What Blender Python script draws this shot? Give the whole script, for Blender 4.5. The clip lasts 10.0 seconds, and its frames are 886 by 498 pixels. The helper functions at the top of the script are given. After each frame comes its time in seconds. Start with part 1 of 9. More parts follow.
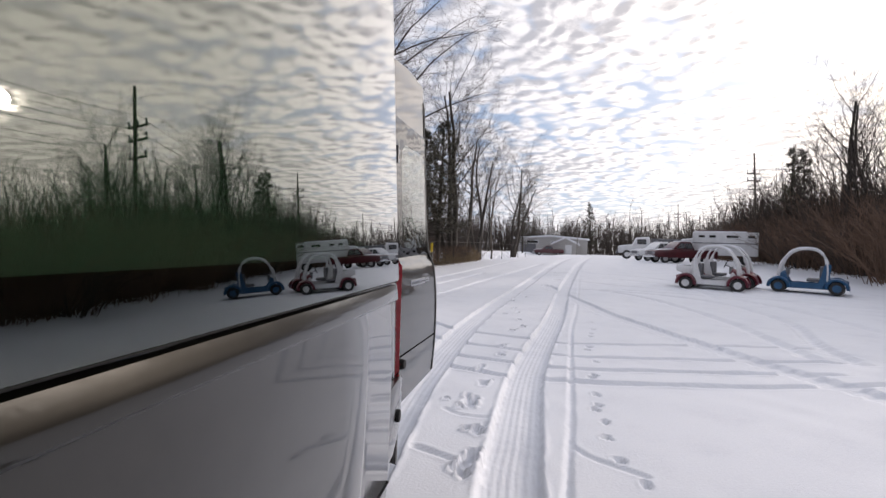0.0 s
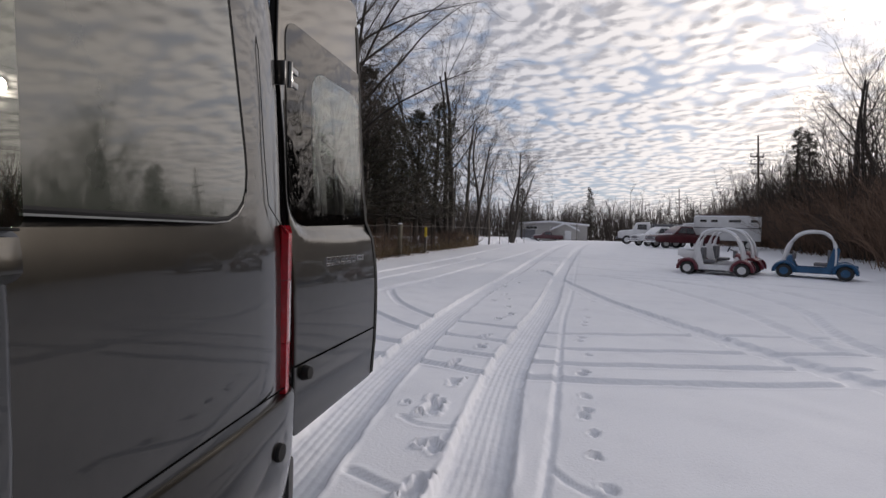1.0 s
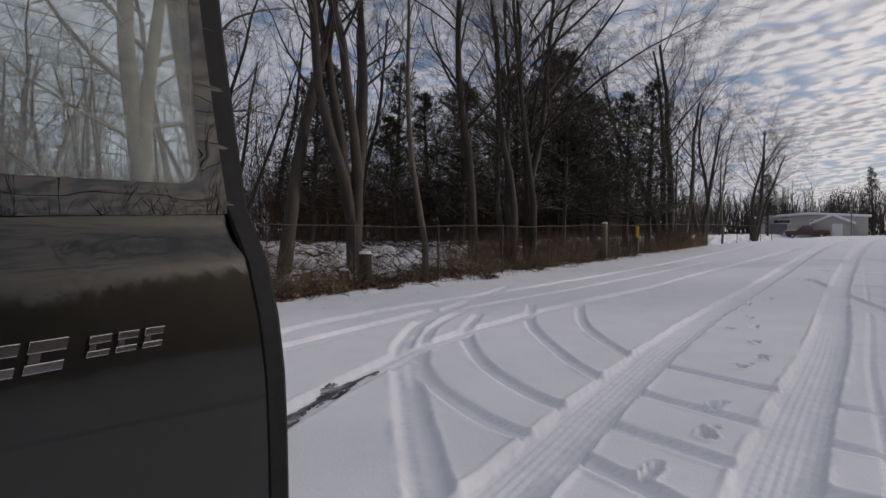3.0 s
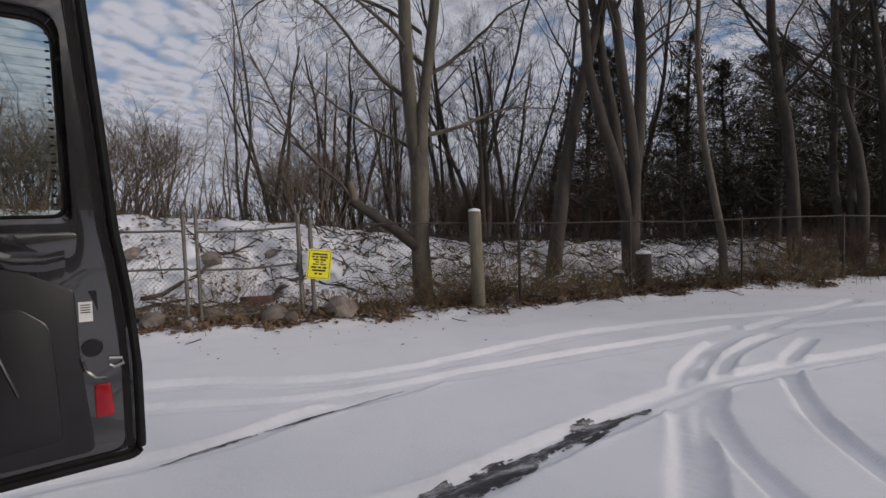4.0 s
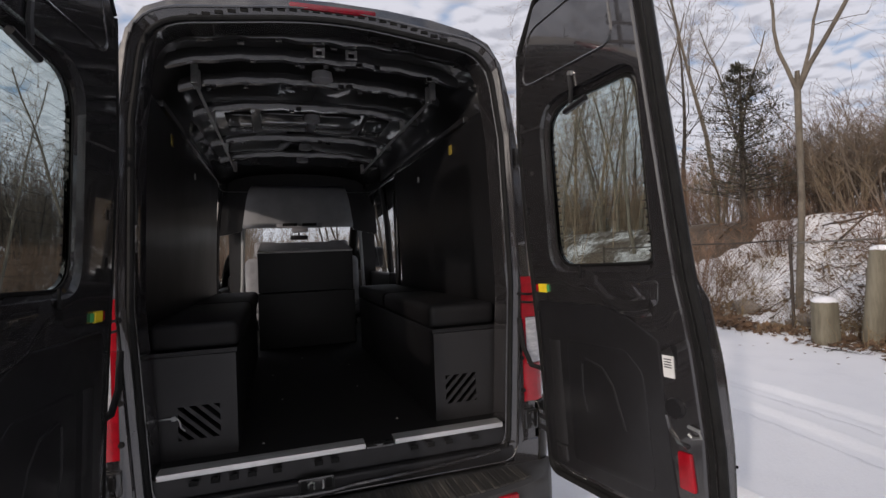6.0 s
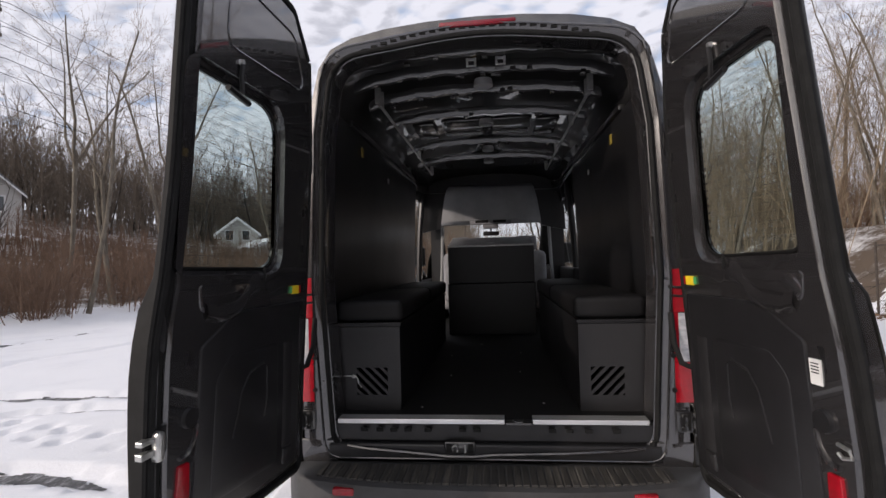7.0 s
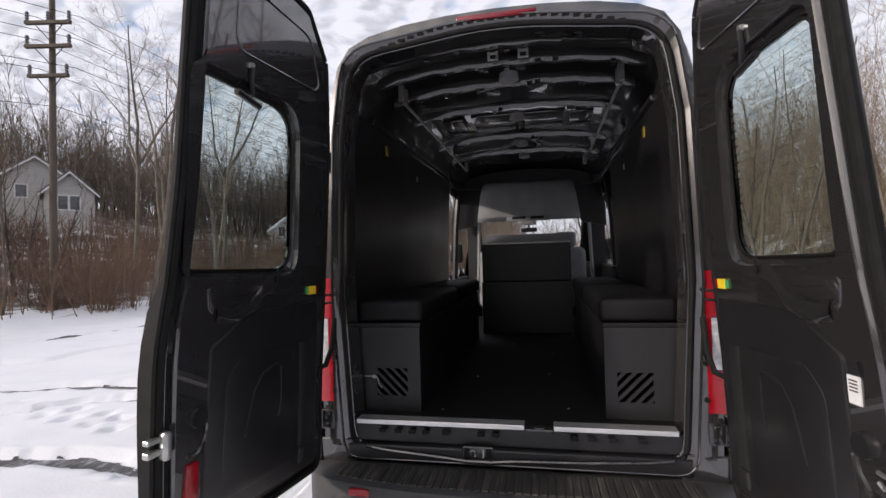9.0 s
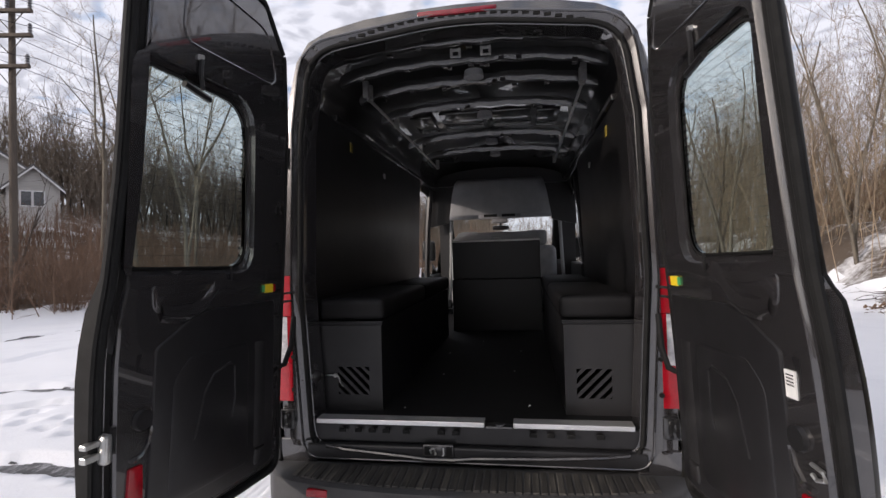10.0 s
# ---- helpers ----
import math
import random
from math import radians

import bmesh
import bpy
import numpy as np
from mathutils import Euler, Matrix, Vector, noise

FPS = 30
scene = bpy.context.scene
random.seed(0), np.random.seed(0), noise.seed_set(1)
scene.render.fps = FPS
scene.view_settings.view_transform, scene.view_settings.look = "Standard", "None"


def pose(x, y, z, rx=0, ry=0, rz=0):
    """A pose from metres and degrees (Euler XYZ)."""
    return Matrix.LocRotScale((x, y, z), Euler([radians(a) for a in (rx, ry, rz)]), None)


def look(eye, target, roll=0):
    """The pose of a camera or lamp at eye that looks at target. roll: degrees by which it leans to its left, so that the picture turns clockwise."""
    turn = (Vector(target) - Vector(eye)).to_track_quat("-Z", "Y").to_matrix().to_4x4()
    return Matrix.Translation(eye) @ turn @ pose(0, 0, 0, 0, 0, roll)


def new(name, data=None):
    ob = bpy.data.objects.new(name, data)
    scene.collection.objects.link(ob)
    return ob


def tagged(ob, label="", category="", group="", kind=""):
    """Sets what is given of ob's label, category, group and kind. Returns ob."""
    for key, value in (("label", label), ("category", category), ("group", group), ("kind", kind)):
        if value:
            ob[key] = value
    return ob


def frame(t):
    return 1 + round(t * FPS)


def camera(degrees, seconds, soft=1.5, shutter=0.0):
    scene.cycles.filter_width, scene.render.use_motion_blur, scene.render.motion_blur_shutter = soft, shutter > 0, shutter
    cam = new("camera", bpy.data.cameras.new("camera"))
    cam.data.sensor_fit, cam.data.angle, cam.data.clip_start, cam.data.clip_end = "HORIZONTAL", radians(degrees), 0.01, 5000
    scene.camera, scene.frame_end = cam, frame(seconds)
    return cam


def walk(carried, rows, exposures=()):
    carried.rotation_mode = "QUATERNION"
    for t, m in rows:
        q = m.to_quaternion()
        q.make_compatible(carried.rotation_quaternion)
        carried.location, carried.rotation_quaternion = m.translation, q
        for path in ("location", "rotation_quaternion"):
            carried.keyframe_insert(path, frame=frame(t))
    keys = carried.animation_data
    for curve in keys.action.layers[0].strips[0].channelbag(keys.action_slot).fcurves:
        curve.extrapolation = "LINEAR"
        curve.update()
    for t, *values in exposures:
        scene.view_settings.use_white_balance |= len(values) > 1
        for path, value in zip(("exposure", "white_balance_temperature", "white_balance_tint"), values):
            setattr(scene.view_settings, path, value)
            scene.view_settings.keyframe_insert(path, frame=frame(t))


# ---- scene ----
cam = camera(84.0, 10.0)
PATH = [
    (0, (1.52, -2.725, 1.505), (1.303, -0.737, 1.494), 1.9),
    (0.5, (1.651, -2.258, 1.415), (1.48, -0.266, 1.365), 1.9),
    (1, (1.776, -1.861, 1.414), (1.56, 0.126, 1.348), 1.8),
    (1.5, (1.825, -1.351, 1.393), (1.336, 0.586, 1.312), 1.6),
    (2, (1.824, -0.763, 1.432), (1.153, 1.119, 1.342), 1.4),
    (2.2, (1.861, -0.494, 1.406), (1.152, 1.374, 1.328), 0.8),
    (3.3, (1.674, 0.709, 1.419), (0.489, 2.318, 1.346), -0.4),
    (3.5, (1.594, 0.899, 1.41), (0.271, 2.397, 1.338), -0.8),
    (4, (1.26, 1.23, 1.39), (-0.511, 2.159, 1.332), -1.4),
    (4.5, (0.931, 1.54, 1.428), (-1.023, 1.962, 1.376), -1.3),
    (5, (0.764, 1.758, 1.433), (-1.144, 1.161, 1.418), -2.2),
    (5.2, (0.753, 1.832, 1.441), (-0.967, 0.812, 1.431), -2.1),
    (5.5, (0.544, 1.952, 1.512), (-0.865, 0.532, 1.507), -2.2),
    (6, (0.312, 2.218, 1.54), (-0.36, 0.335, 1.57), -2.2),
    (6.2, (0.236, 2.264, 1.503), (-0.208, 0.314, 1.558), -1.9),
    (7.3, (-0.048, 2.438, 1.487), (0.24, 0.459, 1.534), -1.6),
    (7.5, (-0.049, 2.407, 1.489), (0.273, 0.434, 1.531), -1.5),
    (8, (-0.054, 2.329, 1.49), (0.311, 0.363, 1.532), -1.6),
    (8.5, (-0.103, 2.34, 1.512), (0.268, 0.376, 1.552), -1.6),
    (9, (-0.152, 2.347, 1.51), (0.217, 0.382, 1.546), -1.6),
    (9.5, (-0.198, 2.34, 1.511), (0.131, 0.367, 1.541), -1.6),
    (10, (-0.234, 2.32, 1.506), (0.049, 0.341, 1.531), -1.6),
]
walk(cam, [(t, look(eye, target, roll)) for t, eye, target, roll in PATH],
     [(0, 0.50, 6500, 17), (0.5, 0.06, 6450, 17), (1.0, -0.04, 6420, 17), (1.5, -0.20, 6420, 17), (2.0, -0.31, 6450, 17), (3.5, -0.22, 6480, 17), (4.5, -0.02, 6620, 17), (5.0, -0.05, 6650, 17), (5.5, 0.28, 6660, 17), (6.0, 0.46, 6680, 17), (7.3, 0.79, 6700, 17), (10, 0.85, 6650, 17)])

# ---- daylight: thin broken cloud over a low winter sun ----
SUN_AZ, SUN_EL = radians(52.0), radians(16.0)      # turned from +y towards +x
SUN_DIR = Vector((math.sin(SUN_AZ) * math.cos(SUN_EL), math.cos(SUN_AZ) * math.cos(SUN_EL), math.sin(SUN_EL)))


def link(nt, a, b):
    nt.links.new(a, b)


def node(nt, kind, **inputs):
    n = nt.nodes.new(kind)
    for k, v in inputs.items():
        n.inputs[k.replace("_", " ")].default_value = v
    return n


def mathn(nt, op, a, b=None, clamp=False):
    n = nt.nodes.new("ShaderNodeMath")
    n.operation, n.use_clamp = op, clamp
    for i, v in enumerate((a, b)):
        if v is None:
            continue
        if isinstance(v, (int, float)):
            n.inputs[i].default_value = v
        else:
            nt.links.new(v, n.inputs[i])
    return n.outputs[0]


def mixc(nt, fac, a, b):
    n = nt.nodes.new("ShaderNodeMix")
    n.data_type = "RGBA"
    for sock, v in ((n.inputs["Factor"], fac), (n.inputs["A"], a), (n.inputs["B"], b)):
        if sock.type == "VALUE" and not isinstance(v, (int, float)):
            nt.links.new(v, sock)
        elif isinstance(v, (int, float)):
            sock.default_value = v
        elif isinstance(v, tuple):
            sock.default_value = (*v, 1.0)
        else:
            nt.links.new(v, sock)
    return [o for o in n.outputs if o.type == "RGBA"][0]


def ramp(nt, fac, lo, hi, smooth=True):
    n = nt.nodes.new("ShaderNodeMapRange")
    n.interpolation_type = "SMOOTHSTEP" if smooth else "LINEAR"
    nt.links.new(fac, n.inputs["Value"])
    n.inputs["From Min"].default_value, n.inputs["From Max"].default_value = lo, hi
    return n.outputs["Result"]


world = bpy.data.worlds.new("winter_sky")
scene.world = world
world.use_nodes = True
wt = world.node_tree
wt.nodes.clear()
w_out = wt.nodes.new("ShaderNodeOutputWorld")
w_bg = node(wt, "ShaderNodeBackground", Strength=0.10)
w_sky = wt.nodes.new("ShaderNodeTexSky")
w_sky.sky_type, w_sky.sun_disc = "NISHITA", False
w_sky.sun_elevation, w_sky.sun_rotation = SUN_EL, SUN_AZ
w_sky.air_density, w_sky.dust_density, w_sky.ozone_density = 1.0, 0.6, 1.0
w_co = wt.nodes.new("ShaderNodeTexCoord")
w_sep = wt.nodes.new("ShaderNodeSeparateXYZ")
link(wt, w_co.outputs["Generated"], w_sep.inputs[0])
w_h = mathn(wt, "MAXIMUM", w_sep.outputs[2], 0.0)
w_d = mathn(wt, "ADD", w_h, 0.13)
w_u = mathn(wt, "DIVIDE", w_sep.outputs[0], w_d)
w_v = mathn(wt, "DIVIDE", w_sep.outputs[1], w_d)
w_uv = wt.nodes.new("ShaderNodeCombineXYZ")
link(wt, mathn(wt, "MULTIPLY", w_u, 0.9), w_uv.inputs[0])
link(wt, w_v, w_uv.inputs[1])
# cells of high cloud: puffs from warped cells, ragged by fine noise, opened and closed by a slow one
n_warp = node(wt, "ShaderNodeTexNoise", Scale=3.2, Detail=2.0, Roughness=0.5)
link(wt, w_uv.outputs[0], n_warp.inputs["Vector"])
w_wc = wt.nodes.new("ShaderNodeVectorMath")
w_wc.operation = "MULTIPLY_ADD"
link(wt, n_warp.outputs["Color"], w_wc.inputs[0])
w_wc.inputs[1].default_value = (0.16, 0.16, 0.0)
link(wt, w_uv.outputs[0], w_wc.inputs[2])
n_cell = node(wt, "ShaderNodeTexVoronoi", Scale=14.0)
n_cell.feature = "SMOOTH_F1"
n_cell.inputs["Smoothness"].default_value = 0.55
link(wt, w_wc.outputs[0], n_cell.inputs["Vector"])
n_fine = node(wt, "ShaderNodeTexNoise", Scale=26.0, Detail=5.0, Roughness=0.62, Distortion=0.15)
n_big = node(wt, "ShaderNodeTexNoise", Scale=0.85, Detail=2.5, Roughness=0.5)
link(wt, w_wc.outputs[0], n_fine.inputs["Vector"])
link(wt, w_uv.outputs[0], n_big.inputs["Vector"])
w_puff = mathn(wt, "SUBTRACT", 0.59, mathn(wt, "MULTIPLY", n_cell.outputs["Distance"], 0.62))
w_den = mathn(wt, "ADD", w_puff, mathn(wt, "ADD", mathn(wt, "MULTIPLY", n_fine.outputs["Fac"], 0.30), mathn(wt, "MULTIPLY", n_big.outputs["Fac"], 0.78)))
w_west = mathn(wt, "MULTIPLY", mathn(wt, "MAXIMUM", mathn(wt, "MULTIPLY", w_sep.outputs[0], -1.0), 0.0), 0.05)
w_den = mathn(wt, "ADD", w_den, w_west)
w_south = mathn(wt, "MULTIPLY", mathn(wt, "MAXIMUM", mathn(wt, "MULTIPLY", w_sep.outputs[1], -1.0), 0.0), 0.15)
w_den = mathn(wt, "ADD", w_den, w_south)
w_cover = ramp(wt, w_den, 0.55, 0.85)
n_cell2 = node(wt, "ShaderNodeTexVoronoi", Scale=14.0)
n_cell2.feature = "SMOOTH_F1"
n_cell2.inputs["Smoothness"].default_value = 0.55
w_off = wt.nodes.new("ShaderNodeVectorMath")
w_off.operation = "ADD"
link(wt, w_wc.outputs[0], w_off.inputs[0])
w_off.inputs[1].default_value = (0.022 * math.sin(SUN_AZ), 0.022 * math.cos(SUN_AZ), 0.0)
link(wt, w_off.outputs[0], n_cell2.inputs["Vector"])
w_turn = mathn(wt, "SUBTRACT", n_cell.outputs["Distance"], n_cell2.outputs["Distance"])
w_lee = mathn(wt, "ADD", w_turn, mathn(wt, "ADD", mathn(wt, "MULTIPLY", n_fine.outputs["Fac"], 0.7), mathn(wt, "MULTIPLY", n_big.outputs["Fac"], 0.9)))
w_thick = ramp(wt, w_lee, 0.66, 1.12)
w_dot = wt.nodes.new("ShaderNodeVectorMath")
w_dot.operation = "DOT_PRODUCT"
link(wt, w_co.outputs["Generated"], w_dot.inputs[0])
w_dot.inputs[1].default_value = SUN_DIR
w_near = mathn(wt, "POWER", mathn(wt, "MAXIMUM", w_dot.outputs["Value"], 0.0), 3.2)
w_halo = mathn(wt, "POWER", mathn(wt, "MAXIMUM", w_dot.outputs["Value"], 0.0), 12.0)
w_core = mathn(wt, "POWER", mathn(wt, "MAXIMUM", w_dot.outputs["Value"], 0.0), 5500.0)
c_white = mixc(wt, w_near, (5.0, 5.25, 5.7), (13.5, 12.8, 11.3))
c_base = mixc(wt, w_near, (3.4, 3.6, 4.0), (5.2, 5.0, 4.7))
c_cloud = mixc(wt, w_thick, c_white, c_base)
c_sky = mixc(wt, 1.0, w_sky.outputs[0], w_sky.outputs[0])
c_gap = mixc(wt, 0.75, c_sky, mixc(wt, w_near, (1.9, 2.85, 4.3), (6.2, 6.7, 7.4)))
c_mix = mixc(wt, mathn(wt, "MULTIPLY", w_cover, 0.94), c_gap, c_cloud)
n_add = wt.nodes.new("ShaderNodeVectorMath")
n_add.operation = "MULTIPLY_ADD"
n_cc = wt.nodes.new("ShaderNodeCombineXYZ")
w_veil = mathn(wt, "SUBTRACT", 2.4, mathn(wt, "MULTIPLY", w_thick, 2.0))
w_patch = ramp(wt, n_cell.outputs["Distance"], 0.62, 0.25)
for i in range(3):
    link(wt, mathn(wt, "ADD", mathn(wt, "MULTIPLY", mathn(wt, "MULTIPLY", w_core, w_patch), w_veil), mathn(wt, "MULTIPLY", w_halo, 0.06)), n_cc.inputs[i])
link(wt, n_cc.outputs[0], n_add.inputs[0])
n_add.inputs[1].default_value = (110.0, 98.0, 80.0)
link(wt, c_mix, n_add.inputs[2])
link(wt, n_add.outputs[0], w_bg.inputs["Color"])
link(wt, w_bg.outputs[0], w_out.inputs[0])

sun_data = bpy.data.lights.new("sun", "SUN")
sun_data.energy, sun_data.angle, sun_data.color = 1.3, radians(1.6), (1.0, 0.93, 0.84)
sun = new("sun", sun_data)
sun.matrix_world = Matrix.Translation((0, 0, 30)) @ SUN_DIR.to_track_quat("Z", "Y").to_matrix().to_4x4()


# ---- materials ----
def material(name, base, second=None, rough=0.6, metal=0.0, scale=8.0, bump=0.0, bump_scale=None, spread=(0.35, 0.65),
             coat=0.0, rough_var=0.0, stretch=(1, 1, 1), spec=0.5, by_object=0.0, coat_ior=1.5):
    m = bpy.data.materials.new(name)
    m.use_nodes = True
    nt = m.node_tree
    b = nt.nodes["Principled BSDF"]
    b.inputs["Roughness"].default_value, b.inputs["Metallic"].default_value = rough, metal
    b.inputs["Specular IOR Level"].default_value = spec
    if coat:
        b.inputs["Coat Weight"].default_value, b.inputs["Coat Roughness"].default_value = coat, 0.03
        b.inputs["Coat IOR"].default_value = coat_ior
    co = nt.nodes.new("ShaderNodeTexCoord")
    mp = nt.nodes.new("ShaderNodeMapping")
    mp.inputs["Scale"].default_value = stretch
    link(nt, co.outputs["Object"], mp.inputs[0])
    big = node(nt, "ShaderNodeTexNoise", Scale=scale, Detail=4.0, Roughness=0.6)
    fine = node(nt, "ShaderNodeTexNoise", Scale=bump_scale or scale * 9.0, Detail=3.0, Roughness=0.6)
    link(nt, mp.outputs[0], big.inputs["Vector"])
    link(nt, mp.outputs[0], fine.inputs["Vector"])
    second = second or tuple(c * 0.82 for c in base)
    both = mathn(nt, "ADD", mathn(nt, "MULTIPLY", big.outputs["Fac"], 0.7), mathn(nt, "MULTIPLY", fine.outputs["Fac"], 0.3))
    col = mixc(nt, ramp(nt, both, *spread), base, second)
    if by_object:
        info = nt.nodes.new("ShaderNodeObjectInfo")
        hsv = nt.nodes.new("ShaderNodeHueSaturation")
        link(nt, mathn(nt, "ADD", mathn(nt, "MULTIPLY", info.outputs["Random"], by_object), 1.0 - by_object / 2), hsv.inputs["Value"])
        link(nt, col, hsv.inputs["Color"])
        col = hsv.outputs[0]
    link(nt, col, b.inputs["Base Color"])
    if rough_var:
        link(nt, mathn(nt, "ADD", mathn(nt, "MULTIPLY", big.outputs["Fac"], rough_var), rough - rough_var / 2), b.inputs["Roughness"])
    if bump:
        bp = node(nt, "ShaderNodeBump", Strength=min(1.0, bump * 20), Distance=bump)
        link(nt, fine.outputs["Fac"], bp.inputs["Height"])
        link(nt, bp.outputs[0], b.inputs["Normal"])
    return m


def glass(name, tint, ior=1.5, wave=0.0, wave_scale=7.0, gain=1.0):
    m = bpy.data.materials.new(name)
    m.use_nodes = True
    nt = m.node_tree
    nt.nodes.clear()
    out = nt.nodes.new("ShaderNodeOutputMaterial")
    tr = node(nt, "ShaderNodeBsdfTransparent", Color=(*tint, 1))
    gl = node(nt, "ShaderNodeBsdfGlossy", Roughness=0.0)
    lw = node(nt, "ShaderNodeLayerWeight", Blend=0.5)
    f0 = ((ior - 1) / (ior + 1)) ** 2
    sch = mathn(nt, "ADD", mathn(nt, "MULTIPLY", mathn(nt, "POWER", lw.outputs["Facing"], 5.0), 1 - f0), f0)
    mx = nt.nodes.new("ShaderNodeMixShader")
    if wave:
        co = nt.nodes.new("ShaderNodeTexCoord")
        nz = node(nt, "ShaderNodeTexNoise", Scale=wave_scale, Detail=1.5)
        link(nt, co.outputs["Object"], nz.inputs["Vector"])
        bp = node(nt, "ShaderNodeBump", Strength=1.0, Distance=wave)
        link(nt, nz.outputs["Fac"], bp.inputs["Height"])
        link(nt, bp.outputs[0], gl.inputs["Normal"])
    link(nt, mathn(nt, "MULTIPLY", sch, gain, clamp=True), mx.inputs[0])
    link(nt, tr.outputs[0], mx.inputs[1])
    link(nt, gl.outputs[0], mx.inputs[2])
    link(nt, mx.outputs[0], out.inputs[0])
    return m


PAINT = material("dark_grey_metallic_paint", (0.024, 0.0225, 0.0193), (0.019, 0.0178, 0.0154), rough=0.36, metal=1.0, scale=2.0,
                 bump=0.0, coat=1.0, rough_var=0.06, coat_ior=1.48)
JAMB = material("glossy_body_colour", (0.042, 0.0400, 0.0420), (0.031, 0.0295, 0.0310), rough=0.26, metal=0.4, scale=3.0, coat=1.0, rough_var=0.10, coat_ior=1.85)
PLASTIC = material("black_grained_plastic", (0.0150, 0.0145, 0.0158), (0.0110, 0.0106, 0.0114), rough=0.34, scale=14, bump=0.0006, bump_scale=260, rough_var=0.12, spec=0.45)
BUMPER = material("charcoal_bumper_plastic", (0.050, 0.050, 0.052), (0.032, 0.031, 0.031), rough=0.55, scale=6, bump=0.0008, bump_scale=220, rough_var=0.15)
TREAD = material("dusty_ribbed_step_plastic", (0.026, 0.024, 0.022), (0.105, 0.095, 0.080), rough=0.6, scale=30, bump=0.0008, bump_scale=160, spread=(0.46, 0.70), stretch=(1.0, 0.08, 1.0))
RUBBER = material("black_rubber", (0.007, 0.007, 0.007), (0.012, 0.012, 0.012), rough=0.7, scale=20, bump=0.0005, spec=0.2)
PLY = material("black_coated_panel", (0.0070, 0.0067, 0.0072), (0.0095, 0.0091, 0.0098), rough=0.38, scale=2.5, bump=0.0006, bump_scale=120, rough_var=0.14, spec=0.36)
BENCHPLY = material("charcoal_coated_plywood", (0.0165, 0.0158, 0.0168), (0.0125, 0.0120, 0.0128), rough=0.48, scale=5, bump=0.0005, bump_scale=150, rough_var=0.1)
VINYL = material("black_vinyl_cushion", (0.0040, 0.0038, 0.0040), (0.0060, 0.0054, 0.0060), rough=0.55, scale=6, bump=0.001, bump_scale=180, spec=0.3)
MAT = material("black_rubber_flooring", (0.0045, 0.0044, 0.0045), (0.0080, 0.0076, 0.0076), rough=0.6, scale=7, bump=0.0008, bump_scale=200, spec=0.25)
ALU = material("brushed_aluminium", (0.80, 0.80, 0.79), (0.64, 0.64, 0.63), rough=0.32, metal=0.85, scale=20, stretch=(0.2, 3, 3), bump=0.0003)
STEEL = material("zinc_plated_steel", (0.60, 0.60, 0.58), (0.42, 0.42, 0.41), rough=0.35, metal=0.9, scale=18, rough_var=0.2)
BLACKSTEEL = material("black_painted_steel", (0.0075, 0.0073, 0.0078), (0.012, 0.0118, 0.0122), rough=0.40, metal=0.0, scale=5, rough_var=0.15, coat=1.0, coat_ior=1.7)
GALV = material("weathered_galvanised_steel", (0.20, 0.19, 0.175), (0.12, 0.105, 0.09), rough=0.55, metal=0.55, scale=8, bump=0.0005)
RUSTY = material("rust_brown_steel", (0.070, 0.056, 0.046), (0.040, 0.031, 0.026), rough=0.8, metal=0.2, scale=9, bump=0.0006)
CHROME = material("chrome", (0.75, 0.75, 0.76), (0.68, 0.68, 0.69), rough=0.12, metal=1.0, scale=5)
RED = material("red_lens", (0.36, 0.005, 0.014), (0.26, 0.004, 0.010), rough=0.25, scale=30, coat=0.35, bump=0.0006, bump_scale=140)
CLEARLENS = material("clear_ribbed_lens", (0.56, 0.56, 0.58), (0.34, 0.35, 0.37), rough=0.14, scale=26, coat=0.8, bump=0.001, bump_scale=120, stretch=(1, 1, 3))
SEAM = material("shadow_gap", (0.004, 0.004, 0.004), (0.006, 0.006, 0.006), rough=1.0, scale=9, spec=0.0)
DARKRED = material("dark_red_lens", (0.20, 0.004, 0.014), (0.15, 0.003, 0.010), rough=0.2, scale=30, coat=0.6)
YELLOW = material("yellow_label", (0.80, 0.58, 0.02), (0.70, 0.50, 0.02), rough=0.5, scale=20)
DULLYELLOW = material("dull_yellow_label", (0.30, 0.22, 0.03), (0.22, 0.16, 0.03), rough=0.6, scale=20)
GREEN = material("green_label", (0.05, 0.35, 0.10), rough=0.5, scale=20)
WHITE = material("white_label", (0.78, 0.78, 0.76), (0.70, 0.70, 0.68), rough=0.5, scale=20)
INK = material("black_print", (0.03, 0.03, 0.03), rough=0.6)
HEADLINER = material("grey_fabric_headliner", (0.30, 0.30, 0.30), (0.26, 0.26, 0.26), rough=0.9, scale=6, bump=0.001, bump_scale=240)
SEATCLOTH = material("grey_seat_fabric", (0.24, 0.24, 0.25), (0.18, 0.18, 0.19), rough=0.9, scale=9, bump=0.001, bump_scale=220)
LAMPWHITE = material("frosted_lamp_cover", (0.38, 0.38, 0.38), (0.33, 0.33, 0.33), rough=0.45, scale=9)
LIDWHITE = material("white_laminate", (0.70, 0.70, 0.68), (0.62, 0.62, 0.60), rough=0.25, scale=4, coat=0.6)
TYRE = material("tyre_rubber", (0.018, 0.018, 0.018), (0.04, 0.04, 0.04), rough=0.8, scale=12, bump=0.002)
CLEAR = glass("clear_tinted_glass", (0.85, 0.91, 0.90), 1.55, wave=0.0015, wave_scale=6.5, gain=1.5)
CABGLASS = glass("clear_glass", (0.90, 0.93, 0.92), 1.5)
DARKGLASS = glass("dark_privacy_glass", (0.42, 0.50, 0.44), 1.6, gain=2.6)
